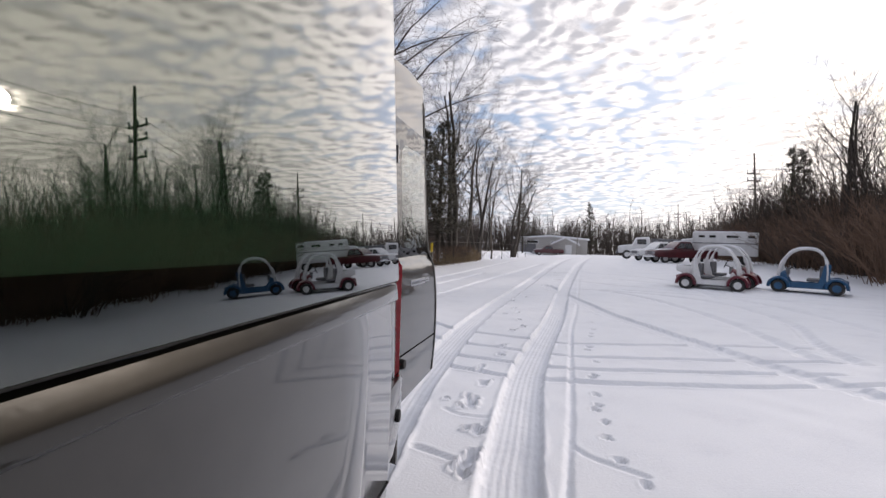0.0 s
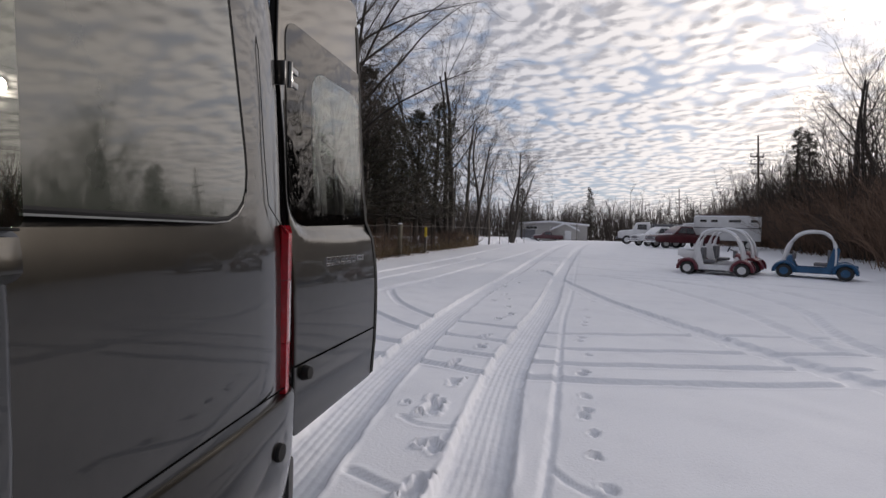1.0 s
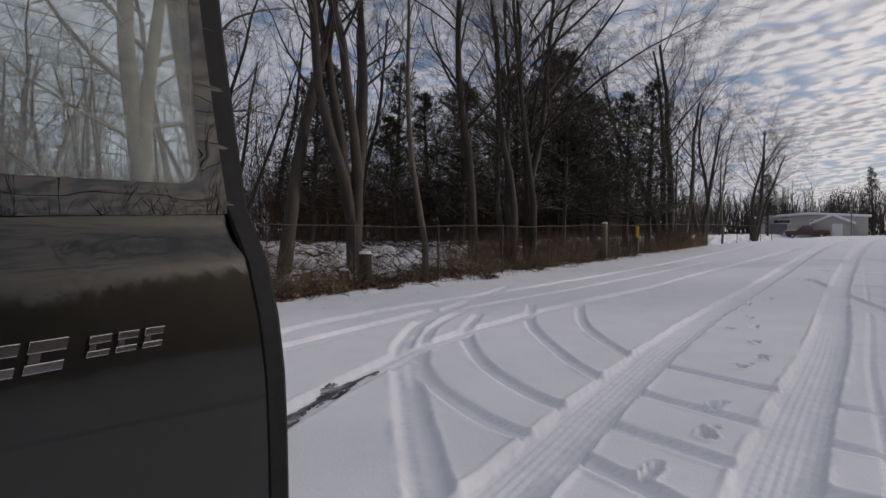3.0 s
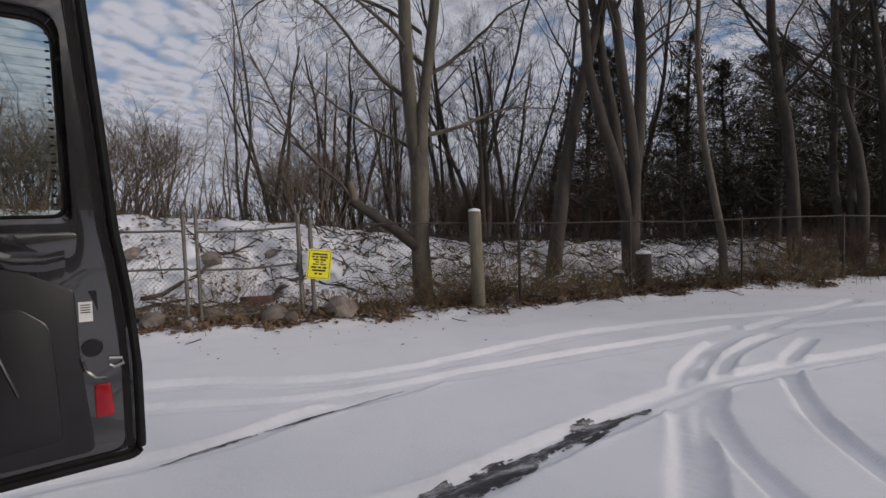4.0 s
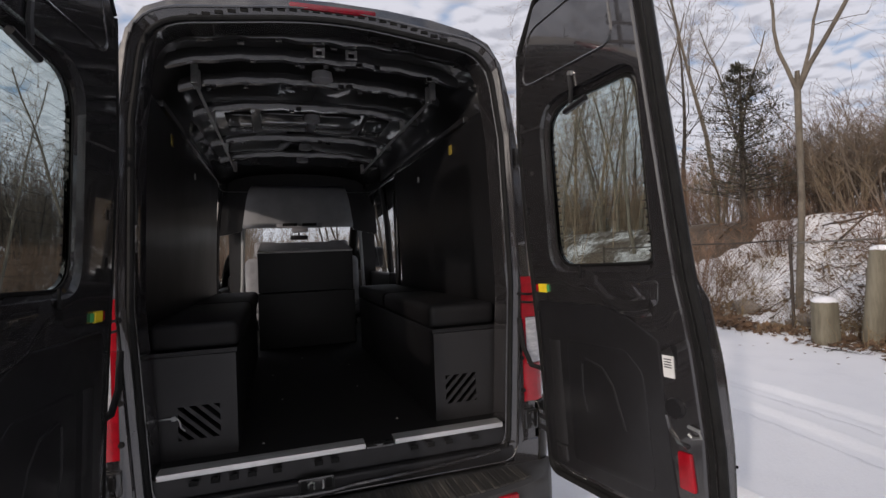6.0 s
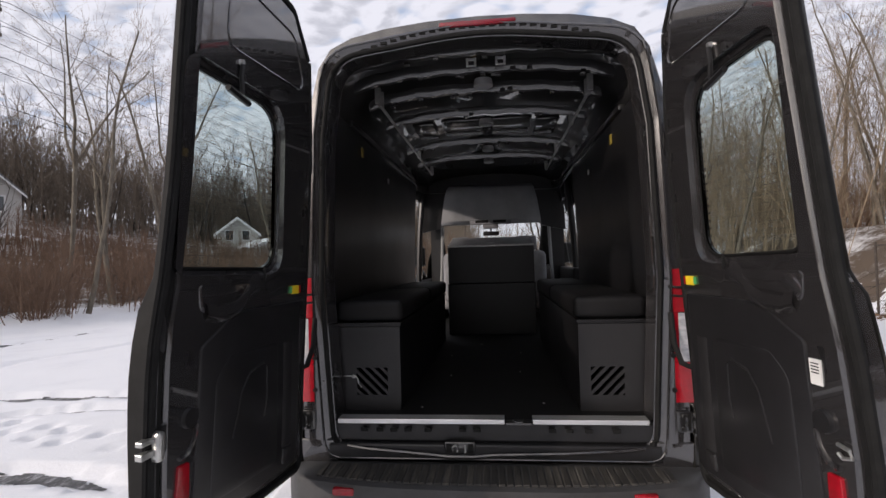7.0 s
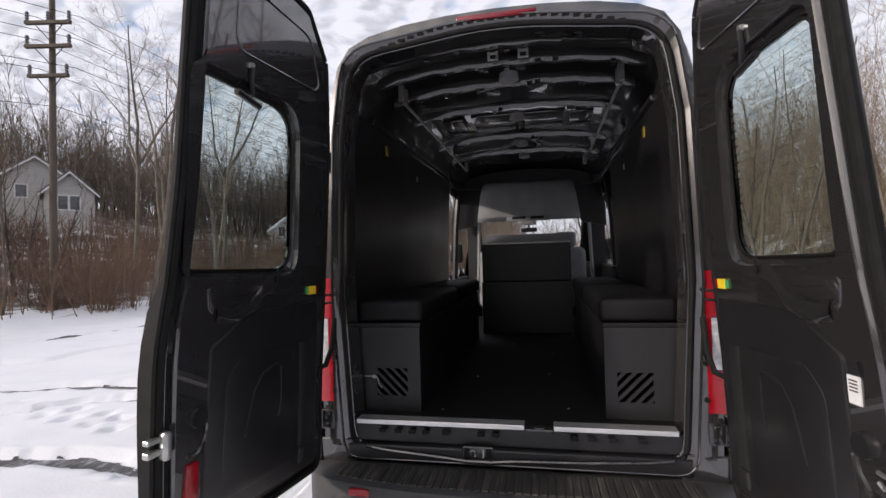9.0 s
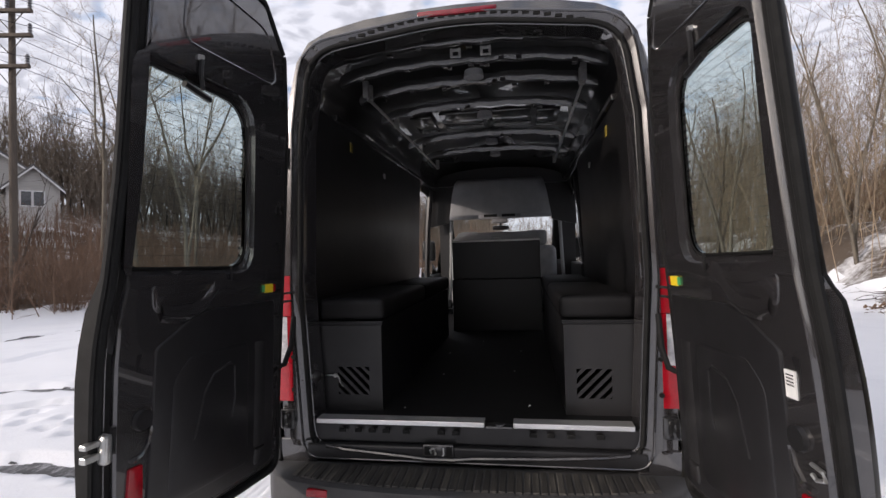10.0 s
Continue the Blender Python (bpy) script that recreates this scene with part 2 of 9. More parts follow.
# grey-green that paints the haze of the sliding door's window
HAZEGREY = material("glass_haze_grey", (0.42, 0.46, 0.39), (0.35, 0.385, 0.33), rough=0.7, scale=1.6, spec=0.3)


# ---- mesh helpers ----
def part(name, bm, mat, parent, label="", smooth=False, category="", group="", kind=""):
    me = bpy.data.meshes.new(name)
    bmesh.ops.recalc_face_normals(bm, faces=bm.faces)
    bm.to_mesh(me)
    bm.free()
    me.materials.append(mat)
    if smooth:
        me.polygons.foreach_set("use_smooth", [True] * len(me.polygons))
        me.set_sharp_from_angle(angle=radians(38))
    ob = new(name, me)
    if parent is not None:
        ob.parent = parent
    return tagged(ob, label, category, group, kind)


def from_arrays(name, verts, faces, mat, parent=None, label="", smooth=False, category="", group="", kind=""):
    me = bpy.data.meshes.new(name)
    me.from_pydata([tuple(v) for v in verts], [], [tuple(f) for f in faces])
    me.materials.append(mat)
    if smooth:
        me.polygons.foreach_set("use_smooth", [True] * len(me.polygons))
    ob = new(name, me)
    if parent is not None:
        ob.parent = parent
    return tagged(ob, label, category, group, kind)


def thing(name, label, category, m=None, group="", kind=""):
    ob = new(name)
    ob.empty_display_size = 0.2
    if m is not None:
        ob.matrix_world = m
    return tagged(ob, label, category, group, kind)


def box(bm, x0, x1, y0, y1, z0, z1, bev=0.0, seg=2, m=None):
    mat4 = Matrix.LocRotScale(((x0 + x1) / 2, (y0 + y1) / 2, (z0 + z1) / 2), None, (abs(x1 - x0), abs(y1 - y0), abs(z1 - z0)))
    r = bmesh.ops.create_cube(bm, size=1.0, matrix=mat4)
    vs = r["verts"]
    if bev:
        es = list({e for v in vs for e in v.link_edges})
        rb = bmesh.ops.bevel(bm, geom=es, offset=bev, segments=seg, profile=0.5, affect="EDGES")
        vs = list({v for f in rb["faces"] for v in f.verts} | {v for v in vs if v.is_valid})
    if m is not None:
        bmesh.ops.transform(bm, matrix=m, verts=[v for v in vs if v.is_valid])
    return bm


def cyl(bm, p0, p1, r0, r1=None, n=12, caps=True):
    p0, p1 = Vector(p0), Vector(p1)
    d = p1 - p0
    m = Matrix.Translation((p0 + p1) / 2) @ d.to_track_quat("Z", "Y").to_matrix().to_4x4()
    bmesh.ops.create_cone(bm, cap_ends=caps, segments=n, radius1=r0, radius2=r0 if r1 is None else r1, depth=d.length, matrix=m)
    return bm


def tube(bm, pts, r, n=8, closed=False):
    pts = [Vector(p) for p in pts]
    rings = []
    k = len(pts)
    for i, p in enumerate(pts):
        a = pts[(i - 1) % k] if (closed or i > 0) else pts[i]
        b = pts[(i + 1) % k] if (closed or i < k - 1) else pts[i]
        d = (b - a).normalized()
        up = Vector((0, 0, 1)) if abs(d.z) < 0.9 else Vector((0, 1, 0))
        s = d.cross(up).normalized()
        u = s.cross(d)
        rr = r[i] if isinstance(r, (list, tuple)) else r
        rings.append([bm.verts.new(p + rr * (math.cos(2 * math.pi * j / n) * s + math.sin(2 * math.pi * j / n) * u)) for j in range(n)])
    for i in range(k if closed else k - 1):
        a, b = rings[i], rings[(i + 1) % k]
        # match the seam of a closed run
        off = 0
        if closed and i == k - 1:
            off = min(range(n), key=lambda o: (a[0].co - b[o].co).length)
        for j in range(n):
            bm.faces.new((a[j], a[(j + 1) % n], b[(j + 1 + off) % n], b[(j + off) % n]))
    if not closed:
        bm.faces.new(rings[0])
        bm.faces.new(rings[-1][::-1])
    return bm


def rpoly(corners, n=5):
    """Rounded polygon: corners of (x, z, radius)."""
    out = []
    k = len(corners)
    for i, (x, z, r) in enumerate(corners):
        p = Vector((x, z))
        a = (Vector(corners[i - 1][:2]) - p)
        b = (Vector(corners[(i + 1) % k][:2]) - p)
        if r <= 0:
            out.append((x, z))
            continue
        ang = a.angle(b)
        t = min(r / math.tan(ang / 2), a.length * 0.49, b.length * 0.49)
        p0, p1 = p + a.normalized() * t, p + b.normalized() * t
        for j in range(n + 1):
            s = j / n
            q = (1 - s) ** 2 * p0 + 2 * s * (1 - s) * p + s ** 2 * p1
            out.append((q.x, q.y))
    return out


def star(loop, c, angles):
    """Points of a closed loop seen from c at the given angles."""
    res = []
    k = len(loop)
    for a in angles:
        dx, dz = math.cos(a), math.sin(a)
        best = None
        for i in range(k):
            x0, z0 = loop[i][0] - c[0], loop[i][1] - c[1]
            x1, z1 = loop[(i + 1) % k][0] - c[0], loop[(i + 1) % k][1] - c[1]
            ex, ez = x1 - x0, z1 - z0
            den = dx * ez - dz * ex
            if abs(den) < 1e-12:
                continue
            t = (x0 * ez - z0 * ex) / den
            s = (x0 * dz - z0 * dx) / den
            if t > 0 and -1e-6 <= s <= 1 + 1e-6 and (best is None or t > best):
                best = t
        best = best or 0.01
        res.append((c[0] + best * dx, c[1] + best * dz))
    return res


def loops_of(c, *loops):
    """All loops resampled at the angles of every corner of each."""
    ang = sorted({round(math.atan2(z - c[1], x - c[0]), 4) for lp in loops for x, z in lp})
    return [star(lp, c, ang) for lp in loops]


def skin(bm, rings, close=True):
    """Quads between rings of equal length, each a list of 3D points. Returns the rows of verts."""
    rows = [[bm.verts.new(p) for p in ring] for ring in rings]
    n = len(rows[0])
    for a, b in zip(rows, rows[1:]):
        for j in range(n if close else n - 1):
            bm.faces.new((a[j], a[(j + 1) % n], b[(j + 1) % n], b[j]))
    return rows


def slab(bm, loop, to3, v0, v1, bev=0.0):
    """A plate with the outline loop, between depths v0 and v1, front edge softened by bev."""
    cx = sum(p[0] for p in loop) / len(loop)
    cz = sum(p[1] for p in loop) / len(loop)

    def inset(d):
        out = []
        k = len(loop)
        for i in range(k):
            a, b = Vector(loop[i - 1]), Vector(loop[(i + 1) % k])
            t = (b - a).normalized()
            nrm = Vector((-t.y, t.x))
            p = Vector(loop[i])
            if nrm.dot(Vector((cx, cz)) - p) < 0:
                nrm = -nrm
            q = p + nrm * d
            out.append((q.x, q.y))
        return out
    rings = [[to3(x, z, v0) for x, z in loop]]
    if bev:
        s = 1 if v1 > v0 else -1
        rings += [[to3(x, z, v1 - s * bev) for x, z in loop], [to3(x, z, v1 - s * bev * 0.3) for x, z in inset(bev * 0.35)],
                  [to3(x, z, v1) for x, z in inset(bev)]]
    else:
        rings.append([to3(x, z, v1) for x, z in loop])
    rows = skin(bm, rings)
    bm.faces.new(rows[0])
    bm.faces.new(rows[-1])
    return bm


def dense(loop, d=0.03):
    """The same outline with points no further apart than d."""
    out = []
    for i in range(len(loop)):
        (x0, z0), (x1, z1) = loop[i], loop[(i + 1) % len(loop)]
        n = max(1, int(math.hypot(x1 - x0, z1 - z0) / d))
        out += [(x0 + (x1 - x0) * k / n, z0 + (z1 - z0) * k / n) for k in range(n)]
    return out


def clip_rect(poly, x0, x1, z0, z1):
    for axis, lim, keep in ((0, x0, 1), (0, x1, -1), (1, z0, 1), (1, z1, -1)):
        out = []
        for i in range(len(poly)):
            p, q = poly[i - 1], poly[i]
            pi, qi = (p[axis] - lim) * keep >= 0, (q[axis] - lim) * keep >= 0
            if pi != qi:
                t = (lim - p[axis]) / (q[axis] - p[axis])
                out.append((p[0] + t * (q[0] - p[0]), p[1] + t * (q[1] - p[1])))
            if qi:
                out.append(q)
        poly = out
        if not poly:
            break
    return poly

# ---- the snowy lot ----
SNOW = material("trodden_snow", (0.80, 0.81, 0.84), (0.70, 0.71, 0.75), rough=0.75, scale=1.3, bump=0.012, bump_scale=42, spread=(0.45, 0.8))
SLUSH = material("wet_asphalt_slush", (0.035, 0.034, 0.036), (0.42, 0.42, 0.44), rough=0.5, scale=9, bump=0.004, bump_scale=50, spread=(0.46, 0.68), stretch=(1.6, 0.45, 1))
SLOPE = material("leaf_strewn_snowy_ground", (0.085, 0.062, 0.044), (0.62, 0.62, 0.63), rough=0.9, scale=0.45, bump=0.03, bump_scale=5.0, spread=(0.46, 0.66))
BARK = material("grey_brown_bark", (0.066, 0.055, 0.045), (0.036, 0.030, 0.025), rough=0.9, scale=5, stretch=(1, 1, 0.25), bump=0.01, bump_scale=26, by_object=0.3)
OLIVEBARK = material("olive_grey_bark", (0.122, 0.108, 0.080), (0.066, 0.057, 0.044), rough=0.9, scale=4, stretch=(1, 1, 0.3), bump=0.01, bump_scale=24)
PALEBARK = material("pale_sapling_bark", (0.150, 0.128, 0.100), (0.085, 0.071, 0.055), rough=0.85, scale=7, stretch=(1, 1, 0.4), bump=0.004, by_object=0.4)
TWIG = material("dark_twigs", (0.088, 0.070, 0.057), (0.052, 0.042, 0.036), rough=0.9, scale=3, by_object=0.3)
REDTWIG = material("reddish_brush_twigs", (0.190, 0.120, 0.080), (0.120, 0.075, 0.052), rough=0.9, scale=1.5, by_object=0.5)
TANTWIG = material("tan_thicket_twigs", (0.240, 0.185, 0.125), (0.150, 0.110, 0.075), rough=0.9, scale=1.5, by_object=0.5)
BROWNTWIG = material("grey_brown_twigs", (0.185, 0.145, 0.110), (0.115, 0.090, 0.068), rough=0.9, scale=1.5)
NEEDLE = material("dark_evergreen_needles", (0.066, 0.070, 0.046), (0.090, 0.072, 0.050), rough=0.8, scale=2.0, by_object=0.6)
GRASS = material("dry_grass", (0.26, 0.19, 0.10), (0.14, 0.10, 0.06), rough=0.9, scale=3, by_object=0.3)
LEAF = material("dead_leaves", (0.17, 0.10, 0.055), (0.075, 0.045, 0.028), rough=0.85, scale=9)
ROCK = material("field_stone", (0.24, 0.21, 0.18), (0.13, 0.11, 0.095), rough=0.9, scale=6, bump=0.02, bump_scale=18, by_object=0.4)
WOOD = material("weathered_post_wood", (0.21, 0.19, 0.14), (0.12, 0.105, 0.075), rough=0.9, scale=6, stretch=(1, 1, 0.15), bump=0.008, bump_scale=30)
SNOWCAP = material("fresh_snow", (0.82, 0.83, 0.86), (0.76, 0.77, 0.80), rough=0.7, scale=6, bump=0.004)

FENCE_Y = (-60, -20, -3, 0, 3, 6, 10, 16, 22, 33, 60, 100)
FENCE_X = (-11, -9.2, -7.9, -7.6, -6.95, -6.5, -6.1, -4.5, -3.3, -1.0, 4.5, 13)
EDGE_Y = (-60, -12, -6, 5, 25, 40, 100)
EDGE_X = (3.5, 11.2, 12.8, 15.0, 19.5, 22.5, 40)


def sstep(a, b, v):
    t = np.clip((v - a) / (b - a), 0, 1)
    return t * t * (3 - 2 * t)


def lump(x, y, f):
    return np.sin(x * 1.7 * f + 2.1 * np.sin(y * 1.1 * f)) * np.sin(y * 1.3 * f + 1.7 * np.sin(x * 0.9 * f + 0.5))


def lie(x, y):
    """Height of the land without wheel tracks."""
    x, y = np.asarray(x, float), np.asarray(y, float)
    z = 0.75 * sstep(9, 44, y) * sstep(-2, 6, x - np.interp(y, FENCE_Y, FENCE_X) + 2)
    d = np.interp(y, FENCE_Y, FENCE_X) - x + 0.22 * lump(x, y, 1.1) + 0.12 * lump(y, x, 2.9)
    top = np.interp(y, (-60, -20, -3, 3, 9, 20, 60), (2.4, 2.3, 2.15, 1.75, 1.05, 0.9, 0.9))
    z = z + top * sstep(0.1, 5.5, d) + 0.10 * sstep(-0.9, 0.3, d) + (0.05 + 0.07 * sstep(0, 2, d)) * (1 - 0.7 * sstep(3.5, 5.5, d)) * sstep(-0.5, 0.8, d) * (lump(x, y, 1.9) + 0.6 * lump(y, x, 4.3))
    e = x - np.interp(y, EDGE_Y, EDGE_X)
    z = z + 0.25 * sstep(-0.5, 1.5, e) + np.interp(y, (-60, 0, 30, 60), (6.5, 5.2, 2.5, 1.0)) * (sstep(3, 60, e) + np.interp(y, (-80, -60, -25, 10), (1.4, 1.6, 2.9, 1.5)) * sstep(45, 105, e)) + 0.05 * sstep(-0.5, 1.0, e) * lump(x, y, 2.3)
    z = z + 0.006 * lump(x, y, 0.8) + 0.004 * lump(y, x, 2.6)
    return z


# wheel tracks: way points, half width, depth, treads across
TRACKS = []


def track(way, half_width, depth, treads=0):
    TRACKS.append((way, half_width, depth, treads))


track([(1.86, -0.8), (2.02, 0.46), (2.18, 1.45), (2.36, 2.64), (2.58, 4.16), (3.02, 7.05), (3.76, 11.1), (5.6, 22), (8.4, 38)], 0.026, 0.016, 0)
track([(2.15, 1.17), (2.25, 0.99), (2.41, 0.85), (2.58, 0.72)], 0.022, 0.014, 0)
track([(0.96, 0.91), (1.13, 0.82), (1.27, 0.74)], 0.03, 0.018, 0)
track([(1.09, 1.82), (1.25, 1.68), (1.57, 1.64)], 0.018, 0.012, 0)
track([(-2.5, 8.8), (-2.1, 6.7), (-1.3, 5.1), (-0.7, 4.35), (0.09, 3.79), (0.9, 3.5), (1.82, 3.09), (2.41, 3.05), (3.3, 3.12), (5, 3.4), (7, 4)], 0.075, 0.034, 0)
track([(-2.0, 8.0), (-1.5, 6.6), (-0.65, 5.3), (0.2, 4.52), (0.93, 4.16), (1.94, 3.8), (2.5, 3.71), (3.56, 3.78), (6, 4.2)], 0.075, 0.034, 0)
track([(-1.6, 9.5), (-0.95, 7.7), (-0.45, 6.8), (0.36, 5.6), (0.97, 5.06), (2.05, 4.64), (2.64, 4.48), (3.87, 4.56), (6.5, 5.0)], 0.07, 0.032, 0)
track([(-0.9, 10.4), (-0.27, 8.2), (0.51, 6.66), (1.06, 6.12), (2.23, 5.61), (2.79, 5.42), (4.34, 5.7), (7, 6.2)], 0.07, 0.030, 0)
track([(-3.2, 12), (-2.65, 7.7), (-1.95, 5.75), (-1.25, 4.7), (-0.75, 4.05), (-0.25, 3.4), (0.4, 2.6)], 0.13, 0.034, 2)
track([(3.5, 17), (3.92, 12.6), (4.24, 9.55), (4.62, 7.5), (5.0, 5.7), (5.35, 4.4), (5.9, 2.9), (7.0, 1.0)], 0.20, 0.038, 5)
track([(4.3, 16.0), (5.6, 15.6), (6.6, 13.2), (6.8, 9.3), (6.6, 7.4), (6.3, 5.2)], 0.11, 0.034, 0)
track([(5.4, 16.0), (6.95, 15.3), (8.4, 13.6), (8.5, 10.8), (8.1, 8.9), (7.2, 6.7), (6.8, 5.0)], 0.11, 0.034, 0)
track([(6.3, 16.4), (8.8, 15.5), (9.9, 12.9), (9.7, 9.0), (9.0, 6.0)], 0.11, 0.034, 0)
track([(4.6, 24), (6.3, 24.4), (8.2, 23.7), (9.5, 22.4), (10.2, 20.5), (10.2, 17.8), (9.6, 15)], 0.10, 0.03, 0)
track([(4.4, 22), (6.5, 21.6), (8.4, 20.4), (9.2, 18.6), (9.3, 16.6), (8.8, 14.6)], 0.10, 0.03, 0)
track([(4.2, 20), (7, 18.0), (10, 15.6), (13, 13.6), (17, 12)], 0.12, 0.03, 0)
track([(-2.3, -1.5), (-2.35, 1.1), (-2.62, 1.9), (-2.85, 2.9), (-3.0, 4.2), (-2.9, 8)], 0.12, 0.034, 0)
track([(-1.1, 0.8), (-1.05, 2.3), (-1.22, 3.2), (-1.42, 4.5), (-1.5, 6.0), (-1.0, 9.5), (0.2, 14)], 0.15, 0.036, 2)
track([(-4.9, -4), (-4.2, 0.8), (-3.6, 2.1), (-3.4, 3.2), (-3.65, 5.0), (-3.7, 6.9), (-3.1, 10.2), (-1.5, 16.6), (0.6, 25), (4, 40)], 0.16, 0.03, 2)
track([(-4.2, -3), (-3.6, 0.5), (-3.0, 2.2), (-2.9, 4.5), (-2.6, 8), (-1.4, 13), (0.9, 22)], 0.12, 0.026, 0)
track([(-0.3, 11), (0.3, 14.5), (1.6, 20), (4.5, 31)], 0.16, 0.028, 0)
track([(12, -1.0), (8.5, -2.3), (6.4, -2.80), (5.8, -3.02), (4.4, -3.18), (2.6, -3.05), (1.6, -2.8)], 0.16, 0.045, 0)
track([(12, 0.6), (7.4, -1.25), (5.45, -2.02), (4.9, -2.48), (4.0, -2.70), (2.6, -2.6)], 0.13, 0.045, 0)
track([(9, 1.2), (6, -0.35), (4.1, -0.90), (3.4, -1.0), (2.6, -0.86)], 0.15, 0.05, 0)
track([(13, -3.6), (8.3, -4.3), (7.9, -5.4), (7.3, -6.7), (6.9, -10)], 0.13, 0.035, 0)
track([(14, -5.0), (10.4, -6.1), (9.9, -7.6), (9.6, -9.8)], 0.13, 0.03, 0)
track([(0.66, -4.0), (0.66, 0.6), (0.68, 2.4), (0.76, 3.6), (0.88, 5.2), (1.08, 7.2), (1.55, 10.5), (2.7, 17), (5.2, 30), (10, 52)], 0.21, 0.046, 7)
track([(1.62, -4), (1.64, 0), (1.73, 1.3), (1.92, 3.2), (2.2, 4.9), (2.9, 8.7), (4.35, 17.5), (7.2, 32), (12, 54)], 0.20, 0.046, 7)


def spline(pts, n=10):
    pts = [np.array(p, float) for p in pts]
    pts = [2 * pts[0] - pts[1]] + pts + [2 * pts[-1] - pts[-2]]
    out = []
    for i in range(1, len(pts) - 2):
        a, b, c, d = pts[i - 1:i + 3]
        for k in range(n):
            t = k / n
            out.append(0.5 * (2 * b + (c - a) * t + (2 * a - 5 * b + 4 * c - d) * t * t + (3 * b - a - 3 * c + d) * t ** 3))
    out.append(pts[-2])
    return np.array(out)


def steps(stops):
    out = [stops[0][0]]
    for (a, s0), (b, s1) in zip(stops, stops[1:]):
        while out[-1] < b - 1e-6:
            f = (out[-1] - a) / (b - a)
            out.append(min(b, out[-1] + s0 + (s1 - s0) * f))
    return np.array(out)


gx = steps([(-420, 60), (-60, 6), (-22, 0.8), (-9.5, 0.10), (-3.6, 0.045), (-3.2, 0.034), (-0.4, 0.034), (-0.2, 0.020), (2.9, 0.020), (3.1, 0.036), (4.6, 0.036), (5.2, 0.07), (11, 0.12), (24, 0.8), (60, 6), (420, 60)])
gy = steps([(-420, 60), (-60, 6), (-16, 0.6), (-5, 0.10), (0.3, 0.05), (0.5, 0.026), (6.5, 0.026), (7.0, 0.042), (9.5, 0.045), (14, 0.10), (26, 0.25), (45, 1.0), (100, 6), (420, 60)])
GX, GY = np.meshgrid(gx, gy)
GZ = lie(GX, GY)
for pts, hw, dep, treads in TRACKS:
    sp = spline(pts)
    dep = dep * 1.3
    x0, x1 = sp[:, 0].min() - 0.6, sp[:, 0].max() + 0.6
    y0, y1 = sp[:, 1].min() - 0.6, sp[:, 1].max() + 0.6
    ix = np.where((gx > x0) & (gx < x1))[0]
    iy = np.where((gy > y0) & (gy < y1))[0]
    if not len(ix) or not len(iy):
        continue
    sub = np.ix_(iy, ix)
    X, Y = GX[sub], GY[sub]
    best = np.full(X.shape, 9.0)
    along = np.zeros(X.shape)
    run = 0.0
    for a, b in zip(sp, sp[1:]):
        e = b - a
        seg = math.hypot(*e)
        near = (X > min(a[0], b[0]) - 0.55) & (X < max(a[0], b[0]) + 0.55) & (Y > min(a[1], b[1]) - 0.55) & (Y < max(a[1], b[1]) + 0.55)
        if near.any():
            t = np.clip(((X[near] - a[0]) * e[0] + (Y[near] - a[1]) * e[1]) / (e @ e), 0, 1)
            dx, dy = X[near] - a[0] - t * e[0], Y[near] - a[1] - t * e[1]
            sd = np.hypot(dx, dy) * np.sign(dx * e[1] - dy * e[0] + 1e-9)
            closer = np.abs(sd) < np.abs(best[near])
            best[near] = np.where(closer, sd, best[near])
            along[near] = np.where(closer, run + t * seg, along[near])
        run += seg
    s = np.abs(best) + 0.005 * lump(X, Y, 3.1) + 0.005 * lump(Y, X, 11.0)
    inside = 1 - sstep(hw - 0.010, hw + 0.012, s)
    lip = np.exp(-((s - hw - 0.03) / 0.02) ** 2)
    bed = lie(X, Y) - dep + 0.003 * lump(X, Y, 14.0)
    if treads:
        rib = best / hw * treads
        bed = bed + 0.006 * np.cos(rib * math.pi) + 0.0016 * np.sin(along * 2 * math.pi / 0.09 + 1.8 * np.floor(rib + 0.5)) * (np.abs(best) < hw * 0.9)
    GZ[sub] = GZ[sub] * (1 - inside) + bed * inside + 0.30 * dep * lip * (0.5 + 0.9 * lump(X, Y, 2.7)) * (1 - inside)

# footprints: a booted trail and smaller ones beside it
rng = random.Random(11)
prints = []
for x, y, big in ((1.33, 0.58, 1.1), (1.36, 0.78, 1.25), (1.41, 1.32, 1.0), (1.31, 1.35, 0.7), (1.22, 1.90, 0.6), (1.31, 2.08, 1.3), (1.27, 2.26, 0.7), (1.08, 2.12, 0.5), (1.43, 2.74, 1.0), (1.36, 3.50, 0.95), (1.63, 4.27, 1.0), (1.65, 4.97, 0.9),
                  (1.85, 6.38, 1.0), (2.07, 6.90, 1.1), (2.03, 7.84, 0.9), (1.73, 8.65, 0.9), (2.05, 9.0, 1.0), (2.01, 9.8, 0.9), (1.66, 10.3, 0.9), (2.02, 11.5, 0.9), (2.45, 12.6, 0.9)):
    prints.append((x, y, 0.056 * big, 0.120 * big, 0.060 + 0.02 * big))
    if big > 0.85:
        prints.append((x + rng.uniform(0.03, 0.09), y + rng.uniform(0.10, 0.20), 0.032, 0.055, 0.045))
for x, y in ((2.54, 0.60), (2.47, 0.96), (2.46, 1.36), (2.52, 1.75), (2.51, 2.08), (2.56, 2.24), (2.60, 2.57), (2.69, 3.27), (2.74, 3.40), (2.91, 4.17), (2.94, 4.97), (3.01, 5.2), (3.21, 6.2), (3.28, 6.5), (3.40, 7.05), (3.54, 7.95), (3.9, 9.2), (4.1, 10.1)):
    prints.append((x, y, 0.046, 0.066, 0.050))
